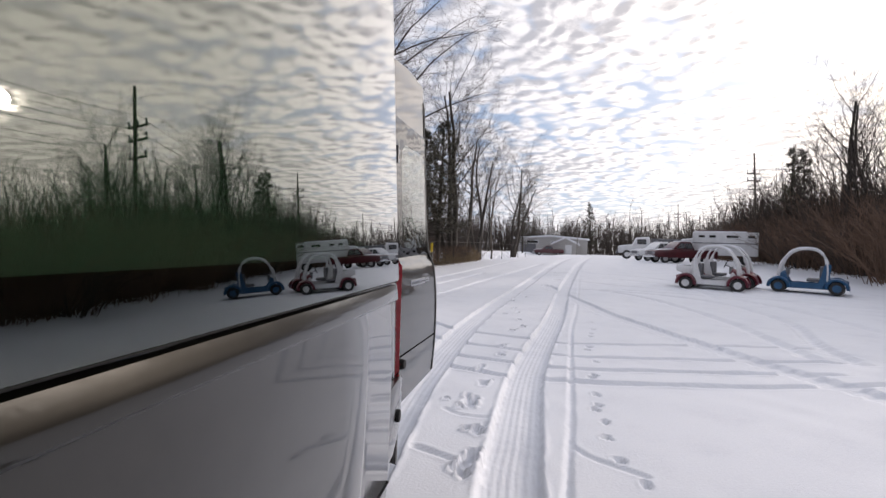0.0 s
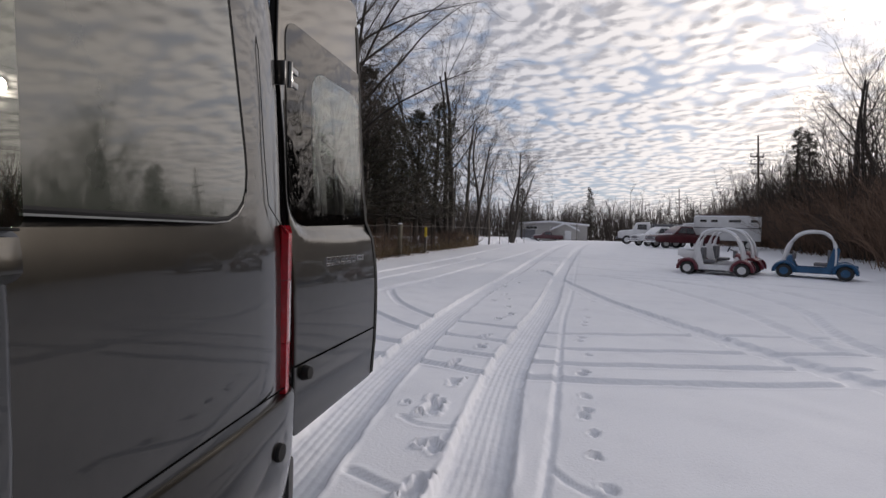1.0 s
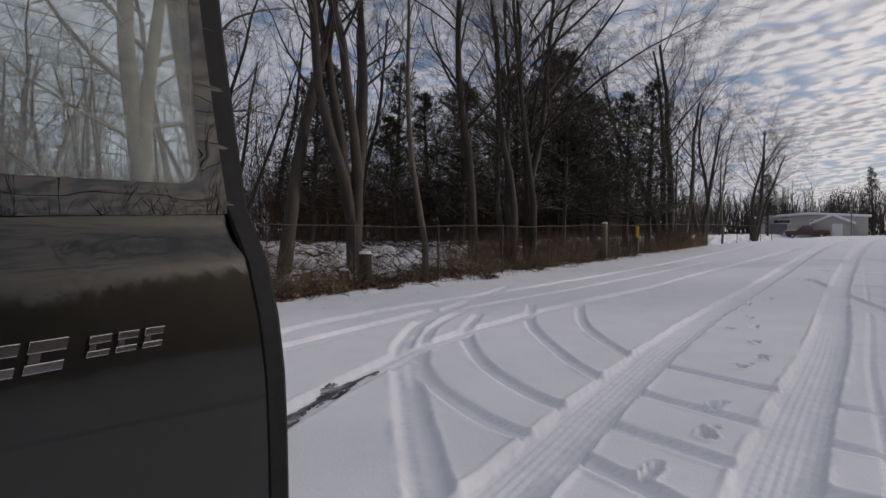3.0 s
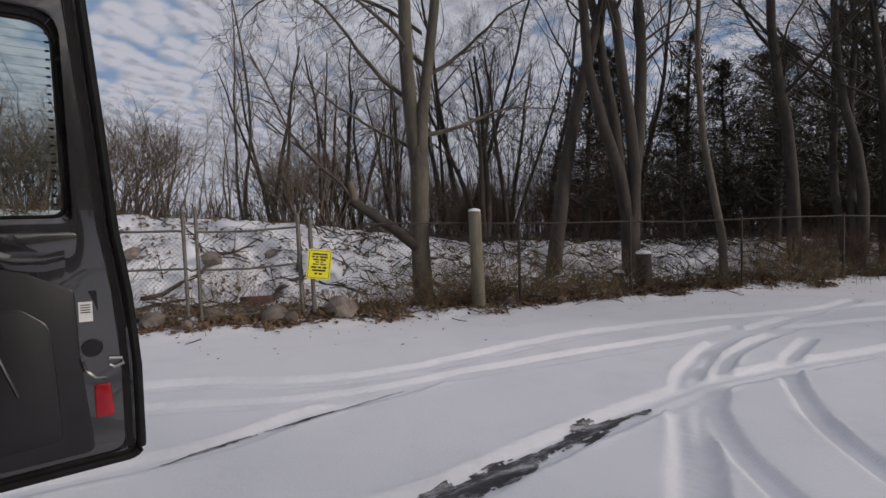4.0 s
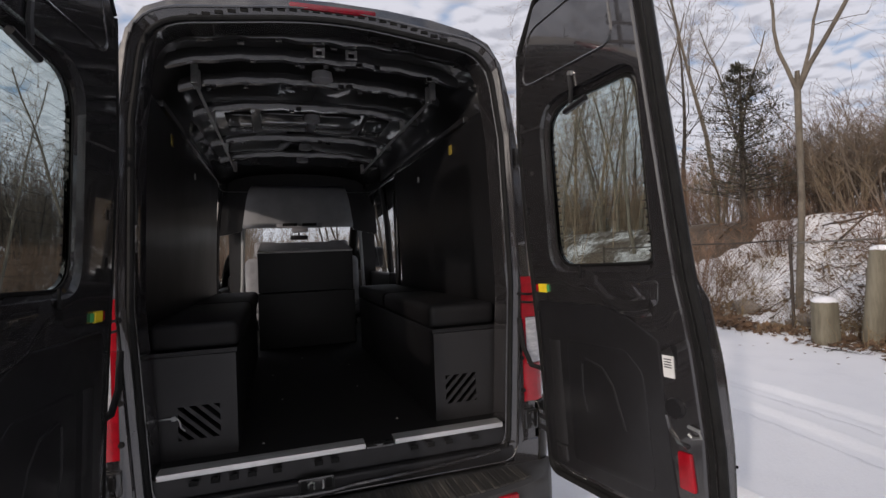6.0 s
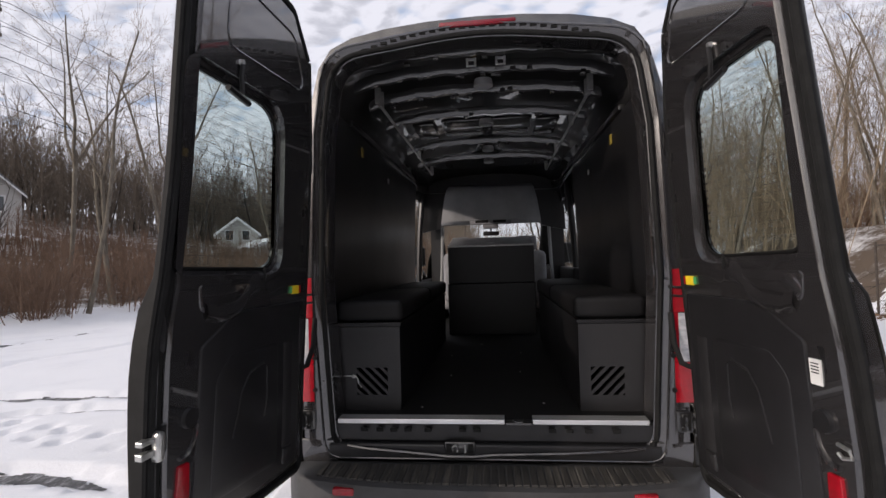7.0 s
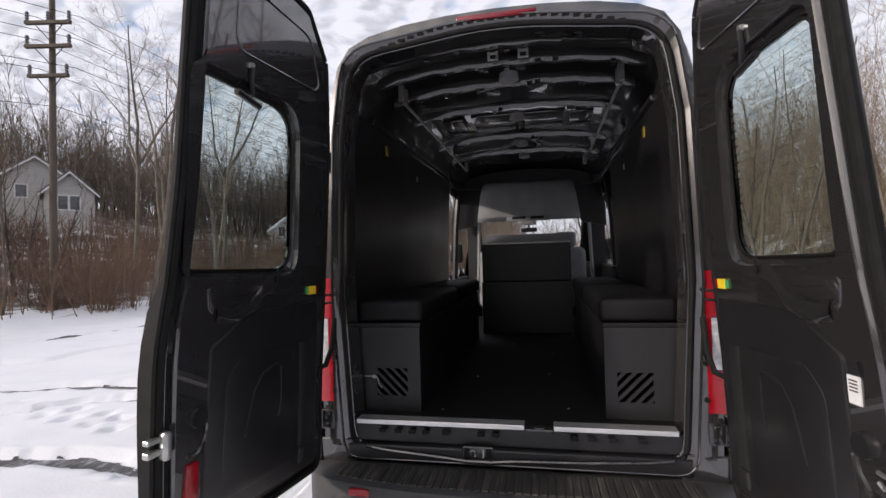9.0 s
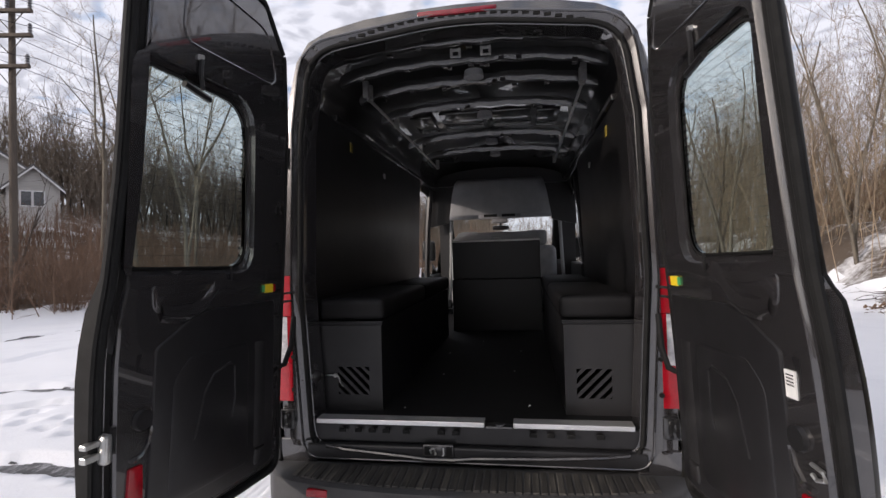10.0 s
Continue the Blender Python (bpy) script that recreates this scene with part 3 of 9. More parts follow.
for k in range(14):
    prints.append((3.0 + 0.22 * k + rng.uniform(-0.1, 0.1), -1.6 - 0.05 * k + (0.12 if k % 2 else -0.12), 0.11, 0.07, 0.05))
for px, py, rx, ry, dep in prints:
    ix = np.where(np.abs(gx - px) < 0.4)[0]
    iy = np.where(np.abs(gy - py) < 0.5)[0]
    if not len(ix) or not len(iy):
        continue
    sub = np.ix_(iy, ix)
    hole, rim_z = np.zeros(GX[sub].shape), np.zeros(GX[sub].shape)
    for k, share in enumerate((-0.45, 0.05, 0.5)):                       # heel, arch and ball, each a little askew
        U, W = GX[sub] - px - rng.gauss(0, 0.2) * rx, GY[sub] - py - share * ry - rng.gauss(0, 0.1) * ry
        q = np.sqrt((U / (rx * rng.uniform(0.7, 1.1))) ** 2 + (W / (ry * rng.uniform(0.35, 0.55))) ** 2) + 0.22 * lump(U * 12 + px * 7, W * 12, 1.0)
        hole = np.maximum(hole, dep * rng.uniform(0.55, 1.15) * (1 - sstep(0.70, 1.05, q)))
        rim_z = np.maximum(rim_z, 0.35 * dep * np.exp(-((q - 1.35) / 0.22) ** 2) * np.clip(lump(U * 16, W * 16 + px, 1.0) + 0.3, 0, 1))
    GZ[sub] += np.where(hole > 0.004, -hole, rim_z)

nx, ny = len(gx), len(gy)
me = bpy.data.meshes.new("ground")
co = np.stack([GX, GY, GZ], -1).reshape(-1, 3).astype(np.float32)
idx = np.arange(nx * ny).reshape(ny, nx)
quads = np.stack([idx[:-1, :-1], idx[:-1, 1:], idx[1:, 1:], idx[1:, :-1]], -1).reshape(-1, 4)
me.vertices.add(len(co))
me.vertices.foreach_set("co", co.ravel())
me.loops.add(quads.size)
me.loops.foreach_set("vertex_index", quads.ravel().astype(np.int32))
me.polygons.add(len(quads))
me.polygons.foreach_set("loop_start", np.arange(0, quads.size, 4, dtype=np.int32))
me.polygons.foreach_set("use_smooth", np.ones(len(quads), bool))
me.update()
me.validate()
me.materials.append(SNOW)
me.materials.append(SLOPE)
cxy = (co[quads[:, 0]] + co[quads[:, 2]]) / 2      # wooded land past the lot and behind the bank's crest
off_e = cxy[:, 0] - np.interp(cxy[:, 1], EDGE_Y, EDGE_X)
off_d = np.interp(cxy[:, 1], FENCE_Y, FENCE_X) - cxy[:, 0]
wild = (off_e > 3.0 + lump(cxy[:, 0], cxy[:, 1], 1.1)) | (off_d > np.interp(cxy[:, 1], (-10, -5), (1.2, 7.0)) + lump(cxy[:, 0], cxy[:, 1], 1.3)) | (cxy[:, 1] > 108)
me.polygons.foreach_set("material_index", wild.astype(np.int32))
ground = tagged(new("ground", me), "white snow over a lot, marked by wheel tracks and footprints", kind="structure")


def gz(x, y):
    """Height of the finished snow at a place."""
    i = min(max(int(np.searchsorted(gx, x)) - 1, 0), nx - 2)
    j = min(max(int(np.searchsorted(gy, y)) - 1, 0), ny - 2)
    fx, fy = (x - gx[i]) / (gx[i + 1] - gx[i]), (y - gy[j]) / (gy[j + 1] - gy[j])
    return float((GZ[j, i] * (1 - fx) + GZ[j, i + 1] * fx) * (1 - fy) + (GZ[j + 1, i] * (1 - fx) + GZ[j + 1, i + 1] * fx) * fy)


# bare wet asphalt where wheels have spun through the snow
def slush(pts, hw, ragged, seed):
    sp = spline(pts, 60)
    step = np.hypot(*(sp[1:] - sp[:-1]).T)
    run = np.concatenate(([0.0], np.cumsum(step)))
    n, m = int(run[-1] / 0.022), int(2.6 * hw / 0.014) + 2
    sx, sy = np.interp(np.arange(n) * 0.022, run, sp[:, 0]), np.interp(np.arange(n) * 0.022, run, sp[:, 1])
    V, F, ids = [], [], {}

    def corner(i, j):
        if (i, j) not in ids:
            k = min(max(i, 1), n - 2)
            t = Vector((sx[k + 1] - sx[k - 1], sy[k + 1] - sy[k - 1])).normalized()
            o = -1.3 * hw + 0.014 * j
            x, y = sx[i] - t.y * o, sy[i] + t.x * o
            ids[(i, j)] = len(V)
            V.append((x, y, gz(x, y) + 0.006))
        return ids[(i, j)]
    for i in range(n - 1):
        taper = min(1.0, (i + 1) * 0.022 / 0.35, (n - 1 - i) * 0.022 / 0.5)
        for j in range(m - 1):
            o = -1.3 * hw + 0.014 * (j + 0.5)
            ns = noise.noise(Vector((i * 0.022 * 2.6, o * 9.0, seed * 3.7))) + 0.55 * noise.noise(Vector((i * 0.022 * 9, o * 30.0, seed))) + 0.15 * noise.noise(Vector((i * 0.7, j * 0.8, seed + 5.0)))
            if 1.0 - abs(o) / (hw * (0.25 + 0.75 * taper)) + ragged * ns > 0.42 - 0.25 * taper:
                F.append((corner(i, j), corner(i + 1, j), corner(i + 1, j + 1), corner(i, j + 1)))
    if F:
        from_arrays("slush_patch", V, F, SLUSH, None, "dark wet asphalt bared by spinning wheels in the snow", kind="structure", smooth=True)


slush([(-1.02, 2.1), (-1.12, 2.7), (-1.22, 3.2), (-1.35, 3.8), (-1.42, 4.5)], 0.11, 0.75, 1)
slush([(-2.30, 1.0), (-2.5, 1.5), (-2.62, 1.9), (-2.80, 2.6), (-2.86, 3.1)], 0.018, 1.0, 2)
slush([(9.5, -1.9), (8.5, -2.3), (6.4, -2.80), (5.8, -3.02), (4.4, -3.18), (2.8, -3.08)], 0.10, 0.6, 3)
slush([(8.2, -0.9), (7.4, -1.25), (5.45, -2.02), (4.9, -2.48), (4.0, -2.70), (2.8, -2.62)], 0.07, 0.7, 4)
slush([(5.2, -0.55), (4.1, -0.90), (3.4, -1.0), (2.7, -0.86)], 0.12, 0.7, 5)
slush([(10.2, -6.2), (9.95, -7.4), (9.7, -9.2)], 0.05, 0.8, 6)
slush([(-0.9, 0.25), (-0.75, 0.9), (-0.55, 1.25)], 0.16, 0.7, 7)

SHELF = material("grey_moulded_fabric", (0.24, 0.24, 0.245), (0.20, 0.20, 0.205), rough=0.9, scale=5, bump=0.001, bump_scale=200)
FRIT = glass("gloss_black_glass_border", (0.004, 0.004, 0.004), 1.55, wave=0.0015, wave_scale=6.5, gain=1.5)
PANELGLASS = material("dark_window_panel", (0.048, 0.053, 0.043), (0.040, 0.044, 0.036), rough=0.06, scale=1.5, spec=0.5, coat=1.0, coat_ior=1.45)
PALETRIM = material("dull_bright_trim", (0.30, 0.30, 0.29), (0.22, 0.22, 0.21), rough=0.35, metal=0.7, scale=12)


# ---- the van: rear at y = 0, nose towards -y ----
van = thing("cargo_van", "dark grey high-roof cargo van with both rear doors open", "van",
            pose(0, 0, 0, 0, 0, -1.0))

HALF = [(0.98, 0.40), (1.015, 0.55), (1.03, 0.80), (1.032, 0.83), (1.03, 1.05), (1.025, 1.30), (1.022, 1.37), (1.008, 1.45),
        (1.0, 1.60), (0.985, 1.85), (0.965, 2.10), (0.935, 2.32), (0.895, 2.47), (0.83, 2.58), (0.71, 2.655), (0.52, 2.70),
        (0.26, 2.725)]
STATIONS = [0.0, -0.03, -0.08, -0.15, -0.24, -0.34, -0.7, -1.2, -2.0, -2.95, -3.2, -3.95, -4.15, -4.35, -4.6, -4.95, -5.3, -5.5, -5.75, -5.9, -5.98]


def roof_height(y):
    pts = [(-5.98, 1.0), (-5.9, 1.12), (-5.75, 1.22), (-5.5, 1.32), (-5.3, 1.42), (-4.95, 1.80), (-4.6, 2.18), (-4.35, 2.45),
           (-4.15, 2.60), (-3.95, 2.68), (-3.2, 2.735), (-0.34, 2.735), (-0.15, 2.725), (0.0, 2.695)]
    return float(np.interp(y, [p[0] for p in pts], [p[1] for p in pts]))


def section(y):
    h = roof_height(y)
    s = max(0.0, min(1.0, (y + 0.34) / 0.34))
    w = 1.0 - 0.095 * (1 - math.sqrt(max(0.0, 1 - s ** 2))) ** 0.9
    f = max(0.0, min(1.0, (-4.9 - y) / 1.1))
    w *= 1.0 - 0.16 * f ** 2
    half = []
    for x, z in HALF:
        zz = z
        if z > 0.9:
            zz = 0.9 + (z - 0.9) * (h - 0.9) / (2.735 - 0.9) if h > 0.95 else 0.9
        half.append((x * w, zz))
    full = [(x, z) for x, z in half] + [(0.0, h)] + [(-x, z) for x, z in half[::-1]]
    return [(x, y, z) for x, z in full]


def window_cell(y, z, x):
    """Which pane, if any, a cell of the body's skin belongs to."""
    if -3.95 < y < -2.95 and 0.55 < z < 2.20 and x > 0:
        return "open"                          # the side doorway, its door slid back
    if -3.95 < y < -2.95 and 1.28 < z < 2.15:
        return "side"
    if -4.95 < y < -3.95 and 1.28 < z < 2.2 and abs(x) > 0.8:
        return "cab"
    if -5.3 < y < -4.35 and abs(x) < 0.75 and z > 1.42:
        return "screen"
    return None


rings = [section(y) for y in STATIONS]
bm, bms = bmesh.new(), {"side": bmesh.new(), "cab_l": bmesh.new(), "cab_r": bmesh.new(), "screen": bmesh.new()}
rows = [[bm.verts.new(p) for p in ring] for ring in rings]
for a, b in zip(rows, rows[1:]):
    for j in range(len(a) - 1):
        quad = (a[j], a[j + 1], b[j + 1], b[j])
        c = sum((v.co for v in quad), Vector()) / 4
        w = window_cell(c.y, c.z, c.x)
        if w == "cab":
            w = "cab_l" if c.x > 0 else "cab_r"
        if w == "open":
            continue
        if w:
            q = bms[w]
            q.faces.new([q.verts.new(v.co) for v in quad])
        else:
            bm.faces.new(quad)
nose = [rows[-1][j] for j in range(len(rows[-1]))]
bm.faces.new(nose)
body = part("body", bm, PAINT, van, "dark grey metallic painted bodyshell", smooth=True)
sol = body.modifiers.new("sheet", "SOLIDIFY")
sol.thickness, sol.offset = 0.012, -1.0
for key, nm in (("side", "side_window"), ("cab_l", "cab_window"), ("cab_r", "cab_window"), ("screen", "windscreen")):
    bmesh.ops.remove_doubles(bms[key], verts=bms[key].verts, dist=0.001)
    pane = part(nm, bms[key], CABGLASS, van, "clear glass", smooth=True)
    pane.visible_shadow = False

# rear face of the shell round the load opening
RIM = [(0.925, 0.52), (0.935, 1.0), (0.922, 1.4), (0.905, 1.85), (0.885, 2.10), (0.855, 2.32), (0.815, 2.49), (0.75, 2.585), (0.64, 2.635), (0.46, 2.67), (0.24, 2.69), (0.0, 2.697)]
APER = rpoly([(0.765, 0.585, 0.09), (0.812, 1.38, 0.5), (0.79, 2.12, 0.3), (0.735, 2.525, 0.19), (0.0, 2.615, 2.0),
              (-0.735, 2.525, 0.19), (-0.79, 2.12, 0.3), (-0.812, 1.38, 0.5), (-0.765, 0.585, 0.09)], 6)
RIMF = RIM + [(-x, z) for x, z in RIM[::-1][1:]]


def grow(loop, d, c=(0.0, 1.6)):
    return [(c[0] + (x - c[0]) * (1 + d / 0.8), c[1] + (z - c[1]) * (1 + d / 1.0)) for x, z in loop]


rim, a0, a1, a2 = loops_of((0.0, 1.6), RIMF, grow(APER, 0.05), grow(APER, 0.02), APER)
bm = bmesh.new()
skin(bm, [[(x * 1.0, 0.004, z) for x, z in rim], [(x, 0.012, z) for x, z in a0], [(x, -0.006, z) for x, z in a1], [(x, -0.014, z) for x, z in a2],
          [(x, -0.10, z) for x, z in a2], [(x * 0.985, -0.13, z) for x, z in a2]])
part("door_frame", bm, JAMB, van, "satin dark door jamb", smooth=True)
bm = bmesh.new()
seal = grow(APER, 0.012)
tube(bm, [(x, 0.004, z) for x, z in seal], 0.013, 8, closed=True)
part("door_seal", bm, RUBBER, van, "black rubber seal", smooth=True)
bm = bmesh.new()
tube(bm, [(x, 0.016, z) for x, z in grow(APER, 0.055)], 0.006, 6, closed=True)
part("jamb_bead", bm, JAMB, van, smooth=True)

# slotted weld flange along the head of the opening
bm = bmesh.new()
for i in range(26):
    x = -0.62 + i * 0.0496
    z = 2.645 - 0.11 * (abs(x) / 0.66) ** 2.2
    box(bm, x - 0.016, x + 0.016, 0.004, 0.014, z - 0.006, z + 0.006)
part("flange_trim", bm, RUBBER, van, "row of black clips", kind="stuff")

# sill, striker and step bumper
bm = bmesh.new()
box(bm, -0.80, 0.80, -0.12, -0.015, 0.60, 0.695, 0.008)
box(bm, -0.80, 0.80, -0.07, 0.02, 0.52, 0.60, 0.01)
part("sill", bm, PLASTIC, van, "black plastic sill trim")
for x0, x1 in ((-0.075, 0.755), (-0.75, -0.21)):
    bm = bmesh.new()
    box(bm, x0, x1, -0.035, 0.004, 0.692, 0.716, 0.003)
    box(bm, x0, x1, -0.07, -0.033, 0.711, 0.716, 0.001)
    part("sill_plate", bm, ALU, van, "bright aluminium edge strip")
bm = bmesh.new()
box(bm, -0.205, -0.08, -0.05, 0.006, 0.686, 0.700, 0.004)
cyl(bm, (-0.142, -0.02, 0.697), (-0.142, -0.02, 0.707), 0.028, n=16)
part("striker_plate", bm, BLACKSTEEL, van)
bm = bmesh.new()
for x in (0.62, 0.54, 0.47, 0.40, 0.30, 0.13, 0.06, -0.30, -0.38, -0.47, -0.60):
    box(bm, x - 0.018, x + 0.018, 0.002, 0.012, 0.655, 0.676, 0.004)
part("sill_fixing", bm, RUBBER, van, "dark fixing clips", kind="stuff")
bm = bmesh.new()
box(bm, 0.068, 0.220, 0.012, 0.026, 0.556, 0.614, 0.006)
part("latch_plate", bm, BLACKSTEEL, van)
bm = bmesh.new()
tube(bm, [(0.155, 0.026, 0.575), (0.155, 0.044, 0.575), (0.155, 0.044, 0.600), (0.168, 0.044, 0.603), (0.178, 0.044, 0.595), (0.178, 0.026, 0.575)], 0.0045, 6)
part("striker", bm, STEEL, van, "zinc-plated striker loop", smooth=True)
bm = bmesh.new()
tube(bm, [(0.118, 0.030, 0.602), (0.116, 0.034, 0.570), (0.122, 0.034, 0.566)], 0.004, 6)
part("latch_tongue", bm, STEEL, van, "small steel tongue", smooth=True)
for x0, x1 in ((0.078, 0.106), (0.182, 0.210)):
    bm = bmesh.new()
    box(bm, x0, x1, 0.024, 0.031, 0.564, 0.606, 0.004)
    part("latch_recess", bm, RUBBER, van)
# lower lip of the opening, dipping round the latch
bm = bmesh.new()
tube(bm, [(0.70, 0.024, 0.592), (0.60, 0.026, 0.578), (0.30, 0.030, 0.556), (0.20, 0.030, 0.546), (0.08, 0.030, 0.546), (-0.02, 0.030, 0.556), (-0.35, 0.030, 0.566), (-0.62, 0.026, 0.580), (-0.72, 0.024, 0.592)], 0.010, 8)
part("lower_lip", bm, JAMB, van, "glossy rolled lip below the sill", smooth=True)


def bumper_edge(x):
    return 0.27 - 0.125 * (abs(x) / 0.95) ** 3


bm = bmesh.new()
prof = lambda x: [(-0.02, 0.50), (0.02, 0.508), (bumper_edge(x) - 0.03, 0.50), (bumper_edge(x) - 0.006, 0.49), (bumper_edge(x), 0.465),
                  (bumper_edge(x) + 0.004, 0.37), (bumper_edge(x) - 0.02, 0.30), (bumper_edge(x) - 0.10, 0.27), (-0.02, 0.29)]
xs = [-1.0 + 0.1 * i for i in range(21)]
rings = []
for x in xs:
    k = 1.0 if abs(x) < 0.88 else max(0.15, 1 - ((abs(x) - 0.88) / 0.125) ** 2)
    rings.append([(x, y * k if y > 0 else y, z) for y, z in prof(x)])
rowsb = skin(bm, rings)
bm.faces.new(rowsb[0]); bm.faces.new(rowsb[-1])
part("rear_bumper", bm, BUMPER, van, "charcoal plastic step bumper", smooth=True)
for s in (1, -1):
    bm = bmesh.new()
    pts = [(s * 0.945, 0.012, 0.50), (s * 0.985, -0.004, 0.5), (s * 1.010, -0.03, 0.50), (s * 1.026, -0.075, 0.50), (s * 1.034, -0.16, 0.5), (s * 1.038, -0.34, 0.5), (s * 1.034, -0.9, 0.5), (s * 1.015, -0.93, 0.5)]
    wide_at = lambda z: float(np.interp(z, (0.33, 0.40, 0.55, 0.80), (0.958, 0.972, 0.994, 1.0)))
    skin(bm, [[(x * wide_at(z_), y, z_) for x, y, z in pts] for z_ in (0.33, 0.40, 0.48, 0.55, 0.66, 0.775)] + [[(x * 0.994, y - 0.004, 0.79) for x, y, z in pts],
              [(x * 0.96, y - 0.03, 0.792) for x, y, z in pts]], close=False)
    c = part("bumper_corner", bm, PAINT, van, smooth=True)
    bm = bmesh.new()
    cyl(bm, (s * 1.030, -0.20, 0.62), (s * 1.054, -0.20, 0.62), 0.036, 0.030, 18)
    part("parking_sensor", bm, RUBBER, van, "round black sensor", smooth=True)
    md = c.modifiers.new("sheet", "SOLIDIFY")
    md.thickness, md.offset = 0.02, 0.0
bm = bmesh.new()
for i in range(46):
    x = -0.80 + i * 0.0355
    box(bm, x - 0.0145, x + 0.0145, 0.03, bumper_edge(x) - 0.035, 0.496, 0.5085, 0.003, 1)
part("step_tread", bm, TREAD, van, "dusty ribbed step tread", kind="stuff")
for x in (0.66, -0.66):
    bm = bmesh.new()
    box(bm, x - 0.05, x + 0.05, bumper_edge(x) - 0.020, bumper_edge(x) + 0.012, 0.445, 0.478, 0.006)
    part("bumper_reflector", bm, RED, van, "red reflector", smooth=True)

for s in (1, -1):
    bm = bmesh.new()
    box(bm, s * 0.755, s * 0.965, -0.22, 0.010, 0.44, 0.62, 0.01)
    part("lower_corner", bm, JAMB, van)
    for z in (0.86, 1.02, 1.18, 1.34):
        bm = bmesh.new()
        cyl(bm, (s * 0.865, 0.006, z), (s * 0.865, 0.018, z), 0.013, 0.011, 10)
        part("pillar_plug", bm, RUBBER, van)

# tail lamps wrap round the rear corners
for s in (1, -1):
    for z0, z1, mat_l, nm, lb in ((1.22, 1.425, RED, "tail_lamp", "red tail lamp lens"), (0.99, 1.22, CLEARLENS, "reversing_lamp", "clear ribbed lens"),
                                  (0.80, 0.99, RED, "tail_lamp", "red tail lamp lens")):
        bm = bmesh.new()
        ring = [(s * 0.872, 0.012), (s * 0.945, 0.010), (s * 0.980, -0.012), (s * 1.003, -0.045), (s * 1.018, -0.084), (s * 1.025, -0.122), (s * 1.000, -0.128), (s * 0.86, -0.04)]
        if mat_l is CLEARLENS:
            ring = [(s * 0.894, 0.0125), (s * 0.945, 0.0105), (s * 0.980, -0.0115), (s * 1.004, -0.045), (s * 1.0190, -0.080), (s * 1.0225, -0.100), (s * 0.985, -0.105), (s * 0.88, -0.04)]
            bz = bmesh.new()
            rz = [(s * 1.0220, -0.1005), (s * 1.025, -0.122), (s * 1.000, -0.128), (s * 0.985, -0.1055)]
            rr = skin(bz, [[(x, y, z0) for x, y in rz], [(x, y, z1) for x, y in rz]])
            bz.faces.new(rr[0]); bz.faces.new(rr[1])
            part("side_marker", bz, RED, van, "red lens strip beside the clear lens", smooth=True)
            bz = bmesh.new()
            rz = [(s * 0.872, 0.012), (s * 0.8935, 0.012), (s * 0.88, -0.035), (s * 0.86, -0.035)]
            rr = skin(bz, [[(x, y, z0) for x, y in rz], [(x, y, z1) for x, y in rz]])
            bz.faces.new(rr[0]); bz.faces.new(rr[1])
            part("inner_marker", bz, RED, van, "red lens strip beside the clear lens", smooth=True)
        top = 0.0 if z1 < 1.3 else 0.03
        rr = skin(bm, [[(x, y, z0 + 0.002) for x, y in ring], [(x, y, z1 - 0.002 - (top if abs(x) > 1.0 else 0)) for x, y in ring]])
        bm.faces.new(rr[0]); bm.faces.new(rr[1])
        part(nm, bm, mat_l, van, lb, smooth=True)

# high-level stop lamp
bm = bmesh.new()
box(bm, -0.19, 0.19, -0.035, 0.022, 2.644, 2.672, 0.008)
part("high_stop_lamp", bm, DARKRED, van, "long red high-level stop lamp", smooth=True)

# side: dark flush window, blank quarter panel with its gasket, body seams
def side_x(z):
    return float(np.interp(z, [p[1] for p in HALF], [p[0] for p in HALF]))


